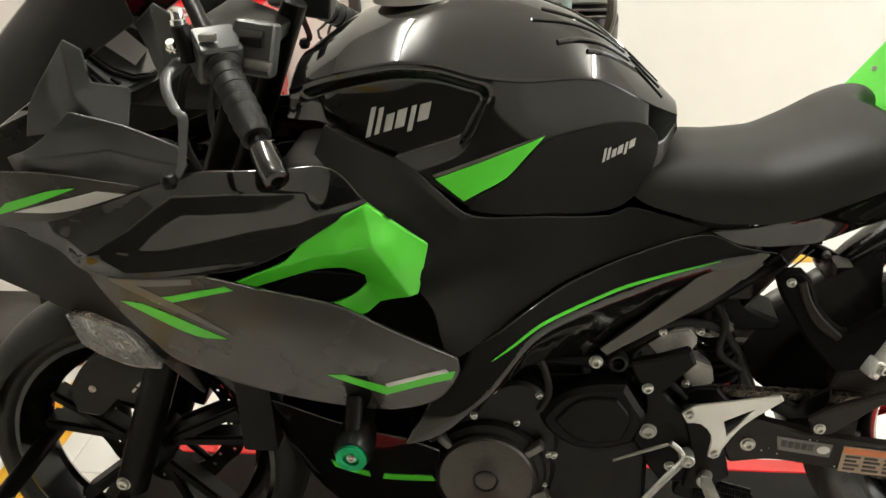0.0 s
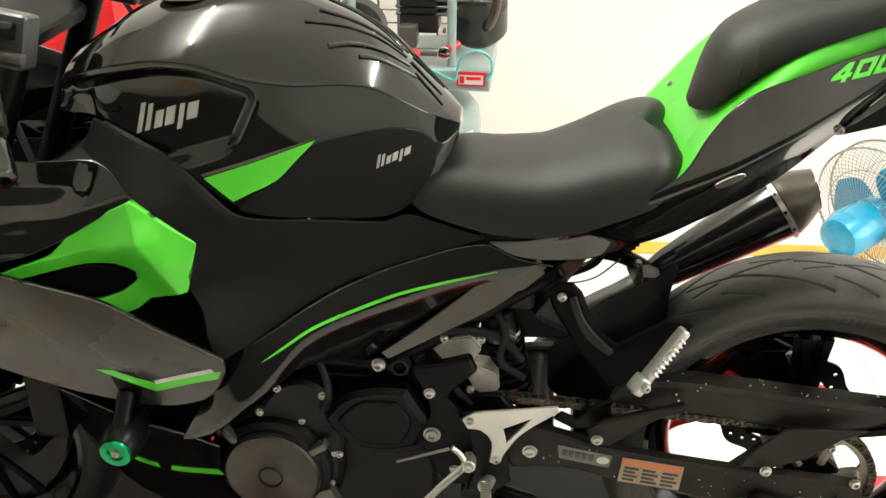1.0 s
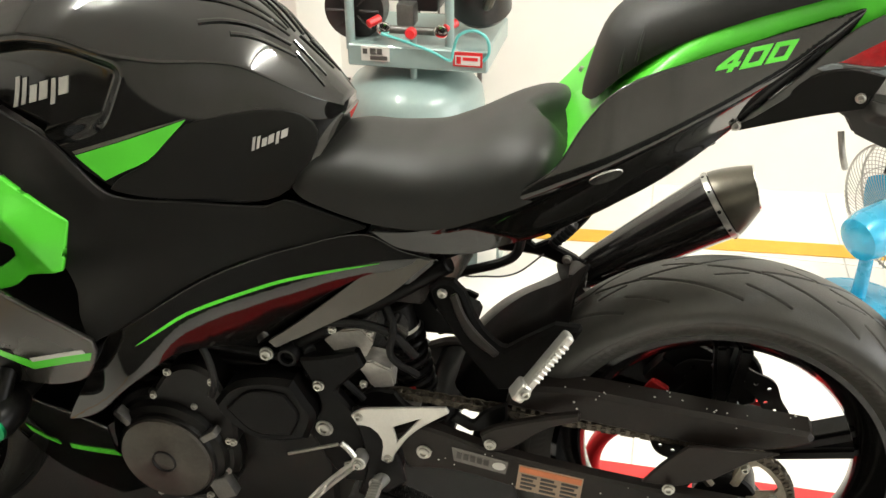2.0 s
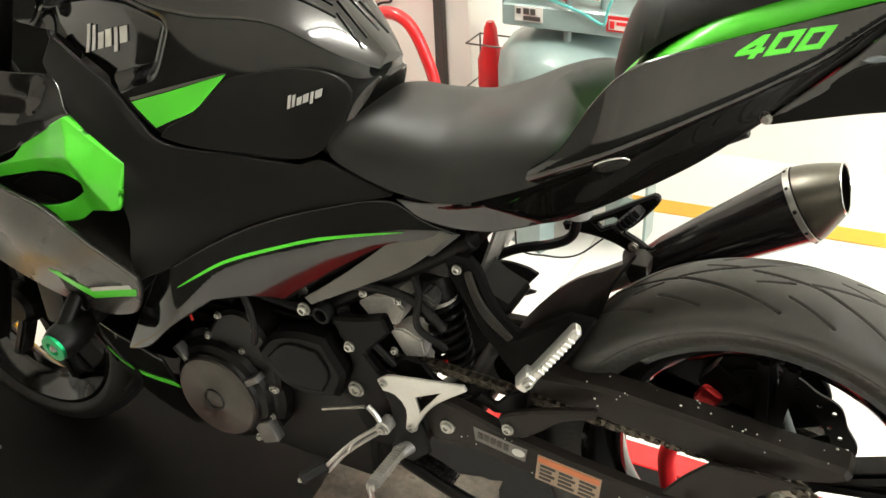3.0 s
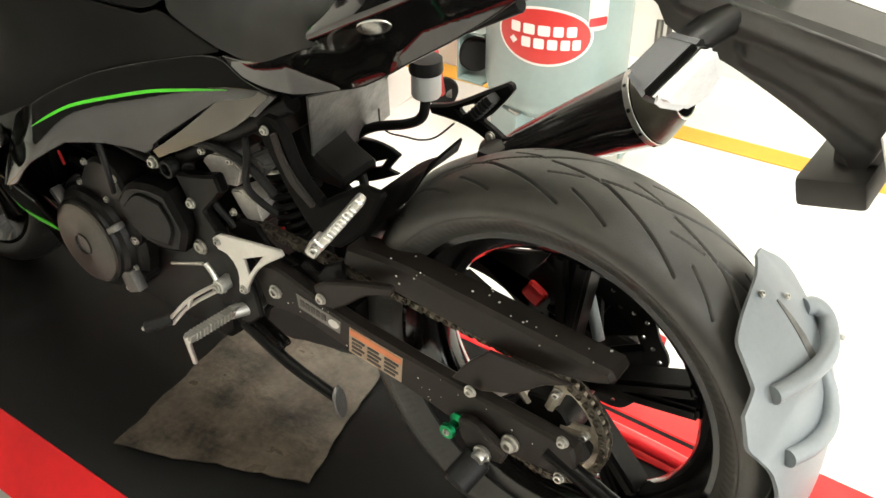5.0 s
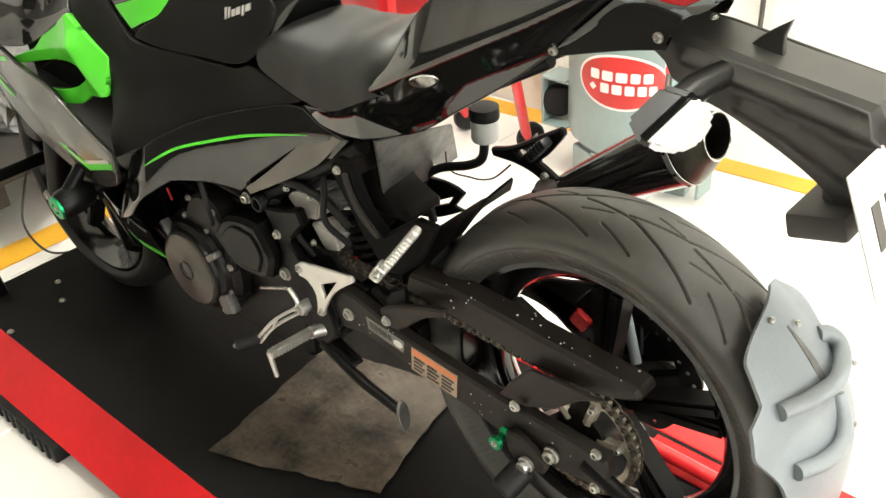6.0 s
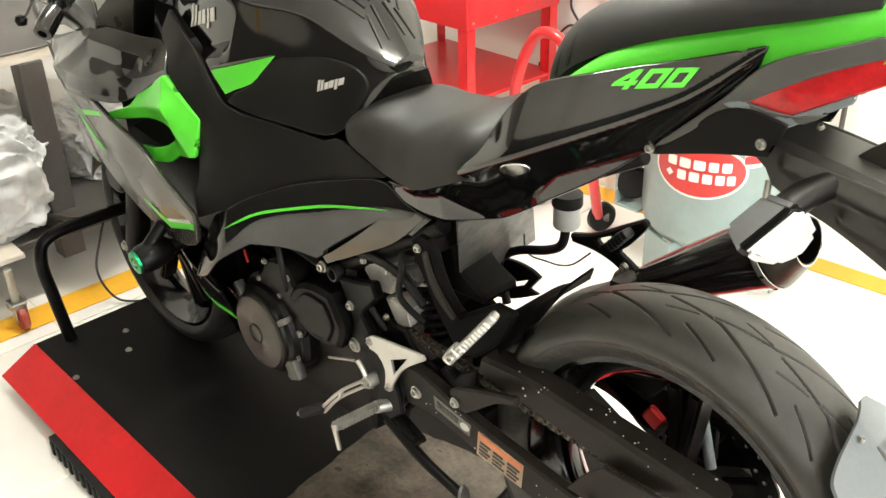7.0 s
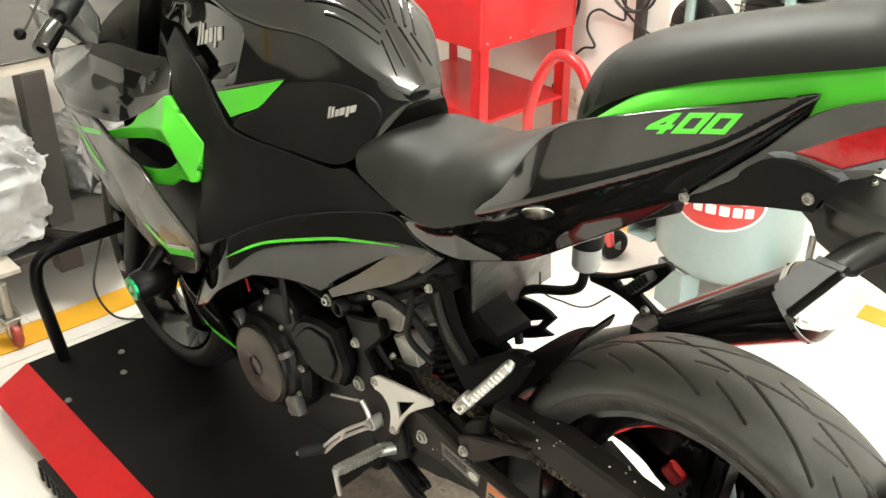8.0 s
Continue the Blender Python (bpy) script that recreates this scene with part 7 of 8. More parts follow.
for L in (0, n):
    for i in range(NA):
        for j in range(NW):
            q = L + i * (NW + 1) + j
            t = (q, q + NW + 1, q + NW + 2, q + 1)
            f.append(t if L == 0 else t[::-1])
for i in range(NA):
    for j in (0, NW):
        q = i * (NW + 1) + j
        f.append((q, q + NW + 1, q + NW + 1 + n, q + n))
raw("front_fender", v, f, matte_black, bike, "matte black front fender", 40)
bm = B()
add_box(bm, (0.03, 0.05, 0.09), pose(-1.345, 0.09, 0.50, 0, 22, 0), 0.008, 2)
part("front_calliper", bm, satin_black, bike, "black front brake calliper")
bm = B()
span_box(bm, (-1.20, -0.15, 0.52), (-1.14, 0.15, 0.92), 0.01, 2)
part("radiator", bm, satin_black, bike, "black radiator")
# Plain box added to fill the hollow fairing and block the bright floor behind.
bm = B()
span_box(bm, (-1.12, -0.13, 0.50), (-0.92, 0.13, 0.98), 0.02, 2)
part("fairing_filler", bm, satin_black, bike, "black filler box inside the fairing")
bm = B()
add_tube(bm, [(-1.10, -0.08, 0.66), (-1.12, -0.11, 0.54), (-1.05, -0.09, 0.42), (-0.98, -0.06, 0.37)], 0.020, 14)
part("header_pipe", bm, cast_black, bike, "dark exhaust header")
panel("signal_lens", [(-1.437, -0.162, 0.777), (-1.400, -0.182, 0.784), (-1.329, -0.202, 0.770), (-1.284, -0.203, 0.714), (-1.332, -0.195, 0.712), (-1.412, -0.178, 0.738)], clear_lens, bike, lift=0.006, label="clear ribbed front indicator lens", both=True, corner=35, thick=0.02, edge=0.004)
# crash slider with green end cap
sl = Vector((-0.982, -0.303, 0.634))
bm = B()
add_rod(bm, sl + Vector((0.005, 0.14, 0.012)), sl + Vector((0.002, 0.06, 0.006)), 0.014, seg=16)
add_lathe(bm, [(0.016, 0.075), (0.024, 0.066), (0.029, 0.040), (0.028, 0.012), (0.024, 0.002), (0, 0.002)], axis_matrix(sl, sl + Vector((0.003, 1, 0.1))), 30)
slider = part("crash_slider", bm, frame_black, bike, "black crash slider with a green cap")
bm = B()
add_lathe(bm, [(0.023, 0.004), (0.022, -0.003), (0.012, -0.004), (0.010, 0.0), (0.006, 0.0)], axis_matrix(sl, sl + Vector((0.003, 1, 0.1))), 30)
part("slider_cap", bm, green_metal, slider, "green anodised slider cap")
bolt(slider, sl + Vector((0, -0.001, 0)), 0.006, 0.004, steel)
# Black panel laid on the fairing stands in for the shade in the slider opening.
panel("slider_opening_shade", [(-1.000, 0, 0.735), (-0.962, 0, 0.735), (-0.958, 0, 0.700), (-0.972, 0, 0.668), (-0.992, 0, 0.668), (-0.995, 0, 0.700)], satin_black, bike, surf=lower_side, lift=0.001, thick=0.004, edge=0.0004, cell=0.02, corner=40)
bm = B()
add_rod(bm, (-0.985, -0.235, 0.69), (-0.983, -0.285, 0.645), 0.013, seg=14)
part("slider_stem", bm, satin_black, slider)

# ---- workshop things round the lift ----
# vertical air compressor
CX, CY, CR = -0.80, 1.40, 0.205
comp = thing("air_compressor", (CX, CY, 0), "grey-green vertical air compressor with a red oval sign", "air compressor")
bm = B()
add_lathe(bm, [(0, 0.110), (0.10, 0.113), (0.17, 0.135), (0.198, 0.168), (CR, 0.205), (CR, 0.52), (0.198, 0.56), (0.17, 0.595), (0.10, 0.618), (0, 0.622)], Matrix.Translation((CX, CY, 0)), 64)
tank_ = part("tank", bm, teal_paint, comp, "grey-green steel air tank", 50)
for k in range(3):
    a = radians(-110 + 120 * k)
    q = Vector((CX + 0.185 * math.cos(a), CY + 0.185 * math.sin(a), 0))
    bm = B()
    m = Matrix.Translation(q) @ pose(0, 0, 0, 0, 0, math.degrees(a))
    add_box(bm, (0.06, 0.12, 0.006), m @ Matrix.Translation((-0.032, 0, 0.003)), 0.001, 1)
    for e in (-0.057, 0.057):
        add_box(bm, (0.06, 0.006, 0.14), m @ Matrix.Translation((-0.030, e, 0.072)), 0.001, 1)
    add_box(bm, (0.006, 0.12, 0.14), m @ Matrix.Translation((0.0, 0, 0.07)), 0.001, 1)
    part("foot", bm, teal_paint, comp)
bm = B()
span_box(bm, (CX - 0.155, 1.275, 0.655), (CX + 0.235, 1.62, 0.715), 0.004, 1)
part("top_plate", bm, teal_paint, comp, "grey-green top plate")
for x in (-0.955, -0.676):
    bm = B()
    add_rod(bm, (x, 1.31, 0.69), (x, 1.31, 1.05), 0.013, seg=14)
    part("guard_post", bm, teal_paint, comp)
bm = B()
add_rod(bm, (-0.778, 1.31, 0.60), (-0.778, 1.31, 0.745), 0.010, seg=14)
part("riser", bm, teal_paint, comp)
bm = B()
add_rod(bm, (-0.86, 1.31, 0.752), (-0.70, 1.31, 0.752), 0.011, seg=14)
add_box(bm, (0.05, 0.05, 0.06), Matrix.Translation((-0.80, 1.34, 0.79)), 0.006, 2)
part("manifold", bm, cast_grey, comp, "brass-grey pressure manifold")
bm = B()
add_lathe(bm, [(0, 0), (0.012, 0), (0.016, 0.006), (0.016, 0.018), (0.012, 0.024), (0, 0.024)], axis_matrix((-0.776, 1.295, 0.752), (-0.776, 1.0, 0.752)), 20)
part("pressure_knob", bm, red_paint, comp, "round red pressure knob")
for x in (-0.875, -0.66):
    bm = B()
    add_rod(bm, (x, 1.33, 0.775), (x - 0.025, 1.30, 0.765), 0.012, seg=12)
    part("valve_handle", bm, red_paint, comp, "red valve handle")
for x in (-0.855, -0.695):
    bm = B()
    add_lathe(bm, [(0, 0), (0.018, 0), (0.019, 0.012), (0.015, 0.014), (0, 0.013)], axis_matrix((x, 1.30, 0.757), (x, 1.0, 0.757)), 20)
    part("gauge", bm, chrome, comp, "small round pressure gauge")
bm = B()
add_lathe(bm, [(0, -0.02), (0.075, -0.02), (0.085, -0.01), (0.085, 0.05), (0.06, 0.06), (0.03, 0.06), (0, 0.05)], axis_matrix((-0.955, 1.40, 0.79), (-0.955, 1.0, 0.79)), 36)
motor = part("motor", bm, pump_black, comp, "black electric motor")
for k in range(8):
    a = k * math.tau / 8
    bm = B()
    add_rod(bm, (-0.955 + 0.02 * math.cos(a), 1.335, 0.79 + 0.02 * math.sin(a)), (-0.955 + 0.075 * math.cos(a), 1.335, 0.79 + 0.075 * math.sin(a)), 0.004, seg=6)
    part("motor_rib", bm, pump_black, motor)
bm = B()
add_lathe(bm, [(0, 0), (0.07, 0), (0.085, 0.02), (0.085, 0.11), (0.06, 0.14), (0, 0.14)], axis_matrix((-0.615, 1.46, 0.77), (-0.615, 1.40, 0.91)), 28)
part("pump", bm, pump_black, comp, "black compressor pump")
bm = B()
span_box(bm, (-0.83, 1.36, 0.79), (-0.72, 1.46, 0.92), 0.008, 2)
part("pressure_switch", bm, pump_black, comp, "black pressure switch box")
for k in range(5):
    bm = B()
    span_box(bm, (-0.84, 1.36, 0.84 + k * 0.02), (-0.56, 1.50, 0.848 + k * 0.02), 0.002, 1)
    part("cooling_fin", bm, cast_grey, comp)
bm = B()
add_tube(bm, [(-0.60, 1.40, 0.80), (-0.575, 1.34, 0.83), (-0.555, 1.32, 0.90), (-0.56, 1.33, 1.0)], 0.014, 10)
part("outlet_pipe", bm, exhaust_dark, comp, "copper-brown outlet pipe")
bm = B()
add_tube(bm, [(-0.86, 1.285, 0.745), (-0.80, 1.27, 0.735), (-0.72, 1.265, 0.712), (-0.665, 1.262, 0.690), (-0.655, 1.262, 0.72), (-0.64, 1.262, 0.76), (-0.60, 1.262, 0.775), (-0.566, 1.265, 0.755), (-0.56, 1.27, 0.715), (-0.575, 1.27, 0.69)], 0.0042, 8)
part("air_hose", bm, hose_teal, comp, "thin teal air hose")
# label boards
for x0, x1, mat in ((-0.915, -0.835, label_white), (-0.658, -0.578, red_paint)):
    bm = B()
    span_box(bm, (x0, 1.271, 0.672), (x1, 1.274, 0.712))
    lb = part("label_plate", bm, mat, comp, "small printed label plate")
    if mat is red_paint:
        bm = B()
        span_box(bm, (x0 + 0.006, 1.2695, 0.677), (x1 - 0.006, 1.2709, 0.703))
        part("label_field", bm, label_white, lb)
        span = ((x0 + 0.010, 0.680, x0 + 0.022, 0.700), (x0 + 0.027, 0.690, x1 - 0.012, 0.699))
    else:
        span = ((x0 + 0.006, 0.692, x0 + 0.018, 0.706), (x0 + 0.026, 0.692, x0 + 0.042, 0.708), (x0 + 0.046, 0.692, x0 + 0.060, 0.708), (x0 + 0.026, 0.676, x0 + 0.074, 0.687))
    for q in span:
        bm = B()
        span_box(bm, (q[0], 1.2682, q[1]), (q[2], 1.2694 if mat is red_paint else 1.2709, q[3]))
        part("print_bar", bm, label_ink if mat is label_white else red_paint, lb)


def on_tank(a, z, lift=0.0):
    r = CR + lift
    return (CX + r * math.sin(a), CY - r * math.cos(a), z)


def tank_patch(name, a0, z0, ha, hz_, lift, mat, parent, label="", n=40, squareness=2.0):
    """A superellipse patch wrapped round the tank."""
    v, f = [on_tank(a0, z0, lift)], []
    rings = 6
    for j in range(1, rings + 1):
        s = j / rings
        for k in range(n):
            t = k * math.tau / n
            c, q = math.cos(t), math.sin(t)
            v.append(on_tank(a0 + s * ha * math.copysign(abs(c) ** (2 / squareness), c), z0 + s * hz_ * math.copysign(abs(q) ** (2 / squareness), q), lift))
    f += [(0, 1 + k, 1 + (k + 1) % n) for k in range(n)]
    for j in range(rings - 1):
        for k in range(n):
            a, b = 1 + j * n + k, 1 + j * n + (k + 1) % n
            f.append((a, a + n, b + n, b))
    return raw(name, v, f, mat, parent, label, 60)


SA = 0.30
tank_patch("sign_border", SA, 0.395, 0.67, 0.083, 0.0012, sign_white, tank_, "white oval sign border")
tank_patch("sign_field", SA, 0.395, 0.63, 0.076, 0.0022, sign_red, tank_, "red oval sign field")
for zc, spans in ((0.413, ((-0.44, -0.30), (-0.26, -0.10), (-0.06, 0.10), (0.14, 0.27), (0.31, 0.44))), (0.376, ((-0.28, -0.15), (-0.11, 0.03), (0.07, 0.20), (0.24, 0.36), (0.39, 0.50)))):
    for s0, s1 in spans:
        tank_patch("sign_bar", SA + (s0 + s1) / 2, zc, (s1 - s0) / 2, 0.0145, 0.0032, sign_white, tank_, "plain white sign stroke", 16, 7.0)
tank_patch("sign_star", SA - 0.40, 0.375, 0.06, 0.012, 0.0032, sign_white, tank_, "white sign star", 12, 1.0)
tank_patch("tank_label", 1.02, 0.47, 0.14, 0.06, 0.0015, label_white, tank_, "white printed tank label", 16, 8.0)
tank_patch("tank_label_band", 1.02, 0.435, 0.13, 0.012, 0.0025, red_paint, tank_, "red band on the tank label", 16, 8.0)
# side bracket with carrying wheel
bm = B()
span_box(bm, (-1.06, 1.27, 0.16), (-1.052, 1.36, 0.32), 0.001, 1)
span_box(bm, (-1.052, 1.27, 0.312), (-0.97, 1.36, 0.32), 0.001, 1)
span_box(bm, (-1.052, 1.27, 0.16), (-0.97, 1.36, 0.168), 0.001, 1)
part("wheel_bracket", bm, teal_paint, comp)
bm = B()
add_lathe(bm, [(0, -0.014), (0.045, -0.014), (0.052, -0.008), (0.052, 0.008), (0.045, 0.014), (0, 0.014)], Matrix.Translation((-1.02, 1.31, 0.235)) @ pose(0, 0, 0, 90, 0, 40), 28)
part("carrying_wheel", bm, rubber, comp, "small black carrying wheel")
bm = B()
span_box(bm, (CX + 0.185, 1.30, 0.135), (CX + 0.275, 1.38, 0.143), 0.001, 1)
span_box(bm, (CX + 0.267, 1.30, 0.05), (CX + 0.275, 1.38, 0.24), 0.001, 1)
part("side_bracket", bm, teal_paint, comp)

# red bottle in a wire holder on the wall side of the compressor
holder = thing("wire_bottle_holder", (-1.13, 1.56, 0.30), "black wire holder with a small red bottle", "bottle holder")
bm = B()
for z in (0.36, 0.50):
    add_tube(bm, [(-1.18, 1.50, z), (-1.18, 1.60, z), (-1.06, 1.60, z), (-1.06, 1.50, z), (-1.18, 1.50, z)], 0.003, 6, curved=False)
for x in (-1.18, -1.06):
    add_tube(bm, [(x, 1.60, 0.0), (x, 1.60, 0.50)], 0.003, 6, curved=False)
part("wire_frame", bm, wire_grey, holder)
bm = B()
add_lathe(bm, [(0, 0.345), (0.038, 0.345), (0.041, 0.36), (0.041, 0.44), (0.025, 0.49), (0.020, 0.54), (0.012, 0.56), (0, 0.56)], Matrix.Translation((-1.12, 1.55, 0)), 24)
part("bottle", bm, red_paint, holder, "small red plastic bottle")

# red tool cart
cart = thing("tool_cart", (-1.83, 1.34, 0), "red steel tool cart with a deep tray and lower shelf", "tool cart")
x0, x1, y0, y1, z0, z1 = -2.12, -1.55, 1.12, 1.56, 0.64, 0.93
bm = B()
span_box(bm, (x0 + 0.012, y0 + 0.012, z0), (x1 - 0.012, y1 - 0.012, z0 + 0.012), 0.002, 1)
TRAY = bm
for lo, hi in (((x0, y0, z0), (x1, y0 + 0.012, z1)), ((x0, y1 - 0.012, z0), (x1, y1, z1)), ((x0, y0 + 0.012, z0), (x0 + 0.012, y1 - 0.012, z1)), ((x1 - 0.012, y0 + 0.012, z0), (x1, y1 - 0.012, z1))):
    part("tray_side", span_box(B(), lo, hi, 0.003, 2), red_paint, cart)
part("tray_floor", TRAY, red_paint, cart, "glossy red tray floor")
for x in (x0 + 0.004, x1 - 0.044):
    for y in (y0 + 0.004, y1 - 0.044):
        bm = B()
        span_box(bm, (x, y, 0.09), (x + 0.040, y + 0.005, z0 - 0.001), 0.001, 1)
        span_box(bm, (x if x < -1.9 else x + 0.035, y, 0.09), (x + 0.005 if x < -1.9 else x + 0.040, y + 0.040, z0 - 0.001), 0.001, 1)
        part("leg", bm, red_paint, cart)
        bm = B()
        add_lathe(bm, [(0, -0.012), (0.038, -0.012), (0.042, -0.006), (0.042, 0.006), (0.038, 0.012), (0, 0.012)], Matrix.Translation((x + 0.02, y + 0.02, 0.042)) @ pose(0, 0, 0, 90, 0, 20), 24)
        part("caster", bm, rubber, cart)
bm = B()
span_box(bm, (x0 + 0.005, y0 + 0.005, 0.395), (x1 - 0.005, y1 - 0.005, 0.407), 0.002, 1)
span_box(bm, (x0 + 0.005, y0 + 0.003, 0.395), (x1 - 0.005, y0 + 0.008, 0.43), 0.001, 1)
part("shelf", bm, red_paint, cart)
for dx, dy in ((-0.01, 0.10), (-0.01, 0.2), (-0.03, -0.0)):
    bolt(cart, (x1 + 0.0005, y0 + 0.03 + dy, z0 + 0.02), 0.004, 0.003, steel, (1, 0, 0))
# things in the tray
random.seed(4)
for k in range(7):
    tool = thing("hand_tool", (x0 + 0.06 + 0.07 * k, y0 + 0.14 + random.uniform(0, 0.2), z1 - 0.01), "steel hand tool lying in the red tray", "hand tool", "tools in the tray")
    bm = B()
    a = random.uniform(0, 3.1)
    p = Vector(tool.location)
    q = Vector((math.cos(a), math.sin(a), 0)) * 0.08
    add_rod(bm, p - q, p + q, 0.006, seg=8)
    add_box(bm, (0.03, 0.024, 0.014), Matrix.Translation(p + q) @ pose(0, 0, 0, 0, 0, math.degrees(a)), 0.004, 1)
    part("shaft", bm, steel, tool)
bm = B()
span_box(bm, (x0 + 0.012, y0 + 0.012, z1 - 0.05), (x1 - 0.012, y1 - 0.012, z1 - 0.02), 0.004, 1)
part("tray_liner", bm, red_paint, cart)

# red wheeled hoop stand
hoop = thing("hoop_trolley", (-1.23, 1.25, 0), "red bent-tube trolley handle on small wheels", "trolley")
bm = B()
add_tube(bm, [(-1.44, 1.34, 0.06), (-1.385, 1.17, 0.40), (-1.335, 1.13, 0.56), (-1.275, 1.125, 0.675), (-1.222, 1.125, 0.703), (-1.160, 1.125, 0.680), (-1.118, 1.13, 0.60), (-1.10, 1.16, 0.46), (-1.165, 1.33, 0.06)], 0.017, 14)
part("handle", bm, red_paint, hoop, "glossy red bent tube")
for x in (-1.44, -1.165):
    bm = B()
    add_lathe(bm, [(0, -0.016), (0.042, -0.016), (0.050, -0.008), (0.050, 0.008), (0.042, 0.016), (0, 0.016)], Matrix.Translation((x, 1.35, 0.05)) @ pose(0, 0, 0, 90, 0, 70), 28)
    part("wheel", bm, rubber, hoop, "black trolley wheel")
    bm = B()
    add_rod(bm, (x - 0.02, 1.335, 0.05), (x + 0.02, 1.365, 0.05), 0.016, seg=16)
    part("wheel_hub", bm, cast_grey, hoop)

# wall pipe, cables, socket and wire rack
def on_wall(x, off, z):
    return Vector((x, PIER_Y - off, z))


pipe = thing("wall_conduit", on_wall(-1.325, 0.0, 0.1), "dark brown conduit running up the wall pier", "conduit")
bm = B()
span_box(bm, (-1.342, PIER_Y - 0.028, 0.22), (-1.308, PIER_Y, 2.98), 0.004, 1)
span_box(bm, (-1.360, PIER_Y - 0.045, 0.16), (-1.292, PIER_Y, 0.29), 0.004, 1)
part("conduit", bm, table_dark, pipe)
bm = B()
sock = thing("wall_socket", on_wall(-1.54, 0, 0.36), "cream plastic wall socket", "socket")
span_box(bm, (-1.60, PIER_Y - 0.014, 0.325), (-1.48, PIER_Y - 0.0005, 0.405), 0.006, 2)
for x in (-1.572, -1.528):
    add_lathe(bm, [(0.014, 0), (0.015, 0.004), (0.010, 0.004), (0.009, 0)], axis_matrix((x, PIER_Y - 0.014, 0.365), (x, PIER_Y - 1, 0.365)), 16, True)
part("faceplate", bm, outlet_plastic, sock)
cab = thing("hanging_cable", on_wall(-1.62, 0.03, 0.8), "coiled black cable hanging on the wall", "cable")
bm = B()
add_tube(bm, [on_wall(x, 0.02, z) for x, z in ((-1.625, 1.2), (-1.630, 0.74), (-1.61, 0.62), (-1.585, 0.66), (-1.575, 0.71), (-1.60, 0.73), (-1.625, 0.62), (-1.64, 0.53), (-1.66, 0.47), (-1.63, 0.45), (-1.61, 0.49), (-1.635, 0.52), (-1.65, 0.42), (-1.652, 0.40))], 0.0055, 8)
part("cord", bm, cable_black, cab)
bm = B()
add_box(bm, (0.026, 0.024, 0.04), Matrix.Translation(on_wall(-1.652, 0.02, 0.385)), 0.005, 2)
part("plug", bm, cable_black, cab)
cab2 = thing("hanging_cable", on_wall(-1.5, 0.03, 0.6), "loose grey cable looped along the wall", "cable")
bm = B()
add_tube(bm, [on_wall(x, 0.015, z) for x, z in ((-1.585, 0.52), (-1.545, 0.555), (-1.50, 0.57), (-1.535, 0.62), (-1.53, 0.67), (-1.49, 0.695), (-1.44, 0.685), (-1.39, 0.68))] + [on_wall(x, 0.05, z) for x, z in ((-1.36, 0.72), (-1.365, 0.78))], 0.0042, 8)
part("cord", bm, cable_black, cab2)
cab3 = thing("hanging_cable", on_wall(-1.33, 0.03, 0.78), "dark cable coil hung on the conduit", "cable")
bm = B()
add_tube(bm, [on_wall(-1.325 + (0.042 + 0.004 * t) * math.cos(t), 0.05 + 0.002 * t, 0.80 + 0.07 * math.sin(t)) for t in np.linspace(0, math.tau * 2.5, 34)] + [on_wall(-1.33, 0.05, 0.70), on_wall(-1.27, 0.03, 0.66), on_wall(-1.22, 0.03, 0.655)], 0.0045, 8, 2)
part("cord", bm, cable_black, cab3)
rack = thing("wire_rack", SKEW @ Vector((-0.85, WALL_Y - 0.03, 0.0)), "dark wire display rack on the wall", "wire rack")
for k in range(9):
    bm = B()
    add_rod(bm, (-1.12 + 0.085 * k * 0.8, WALL_Y - 0.03, 0.56), (-1.12 + 0.085 * k * 0.8, WALL_Y - 0.03, 1.5), 0.004, seg=6)
    bmesh.ops.transform(bm, matrix=SKEW, verts=bm.verts[:])
    part("upright_wire", bm, wire_grey, rack)
for k in range(20):
    bm = B()
    add_rod(bm, (-1.14, WALL_Y - 0.036, 0.56 + 0.045 * k), (-0.56, WALL_Y - 0.036, 0.56 + 0.045 * k), 0.003, seg=6)
    bmesh.ops.transform(bm, matrix=SKEW, verts=bm.verts[:])
    part("cross_wire", bm, wire_grey, rack)
for bx in (-1.13, -0.57):
    bm = B()
    add_rod(bm, (bx, WALL_Y - 0.03, 0.0), (bx, WALL_Y - 0.03, 1.52), 0.009, seg=10)
    bmesh.ops.transform(bm, matrix=SKEW, verts=bm.verts[:])
    part("rack_post", bm, wire_grey, rack)
for bx, bz in ((-1.10, 0.62), (-0.62, 0.62), (-1.10, 1.42), (-0.62, 1.42)):
    bm = B()
    add_rod(bm, (bx, WALL_Y + 0.004, bz), (bx, WALL_Y - 0.036, bz), 0.006, seg=8)
    bmesh.ops.transform(bm, matrix=SKEW, verts=bm.verts[:])
    part("wall_hook", bm, wire_grey, rack)

# blue floor fan, seen from behind
FX, FY, FZ = 0.618, 1.45, 0.278
fan = thing("floor_fan", (FX, FY, 0), "blue floor fan with a wire cage, switched off", "fan")
aim = Vector((0.76, 0.61, 0.20)).normalized()
fm = Matrix.Translation((FX, FY, FZ)) @ aim.to_track_quat("Z", "Y").to_matrix().to_4x4()
R = 0.215
for zz, rr in ((0.03, R), (-0.03, R), (0.075, R * 0.62), (-0.055, R * 0.72)):
    bm = B()
    add_lathe(bm, [(rr + (0.0035 if rr == R else 0.0016) * math.cos(t), zz + (0.0035 if rr == R else 0.0016) * math.sin(t)) for t in np.linspace(0, math.tau, 8, endpoint=False)], fm, 64, True)
    part("cage_ring", bm, wire_pale, fan)
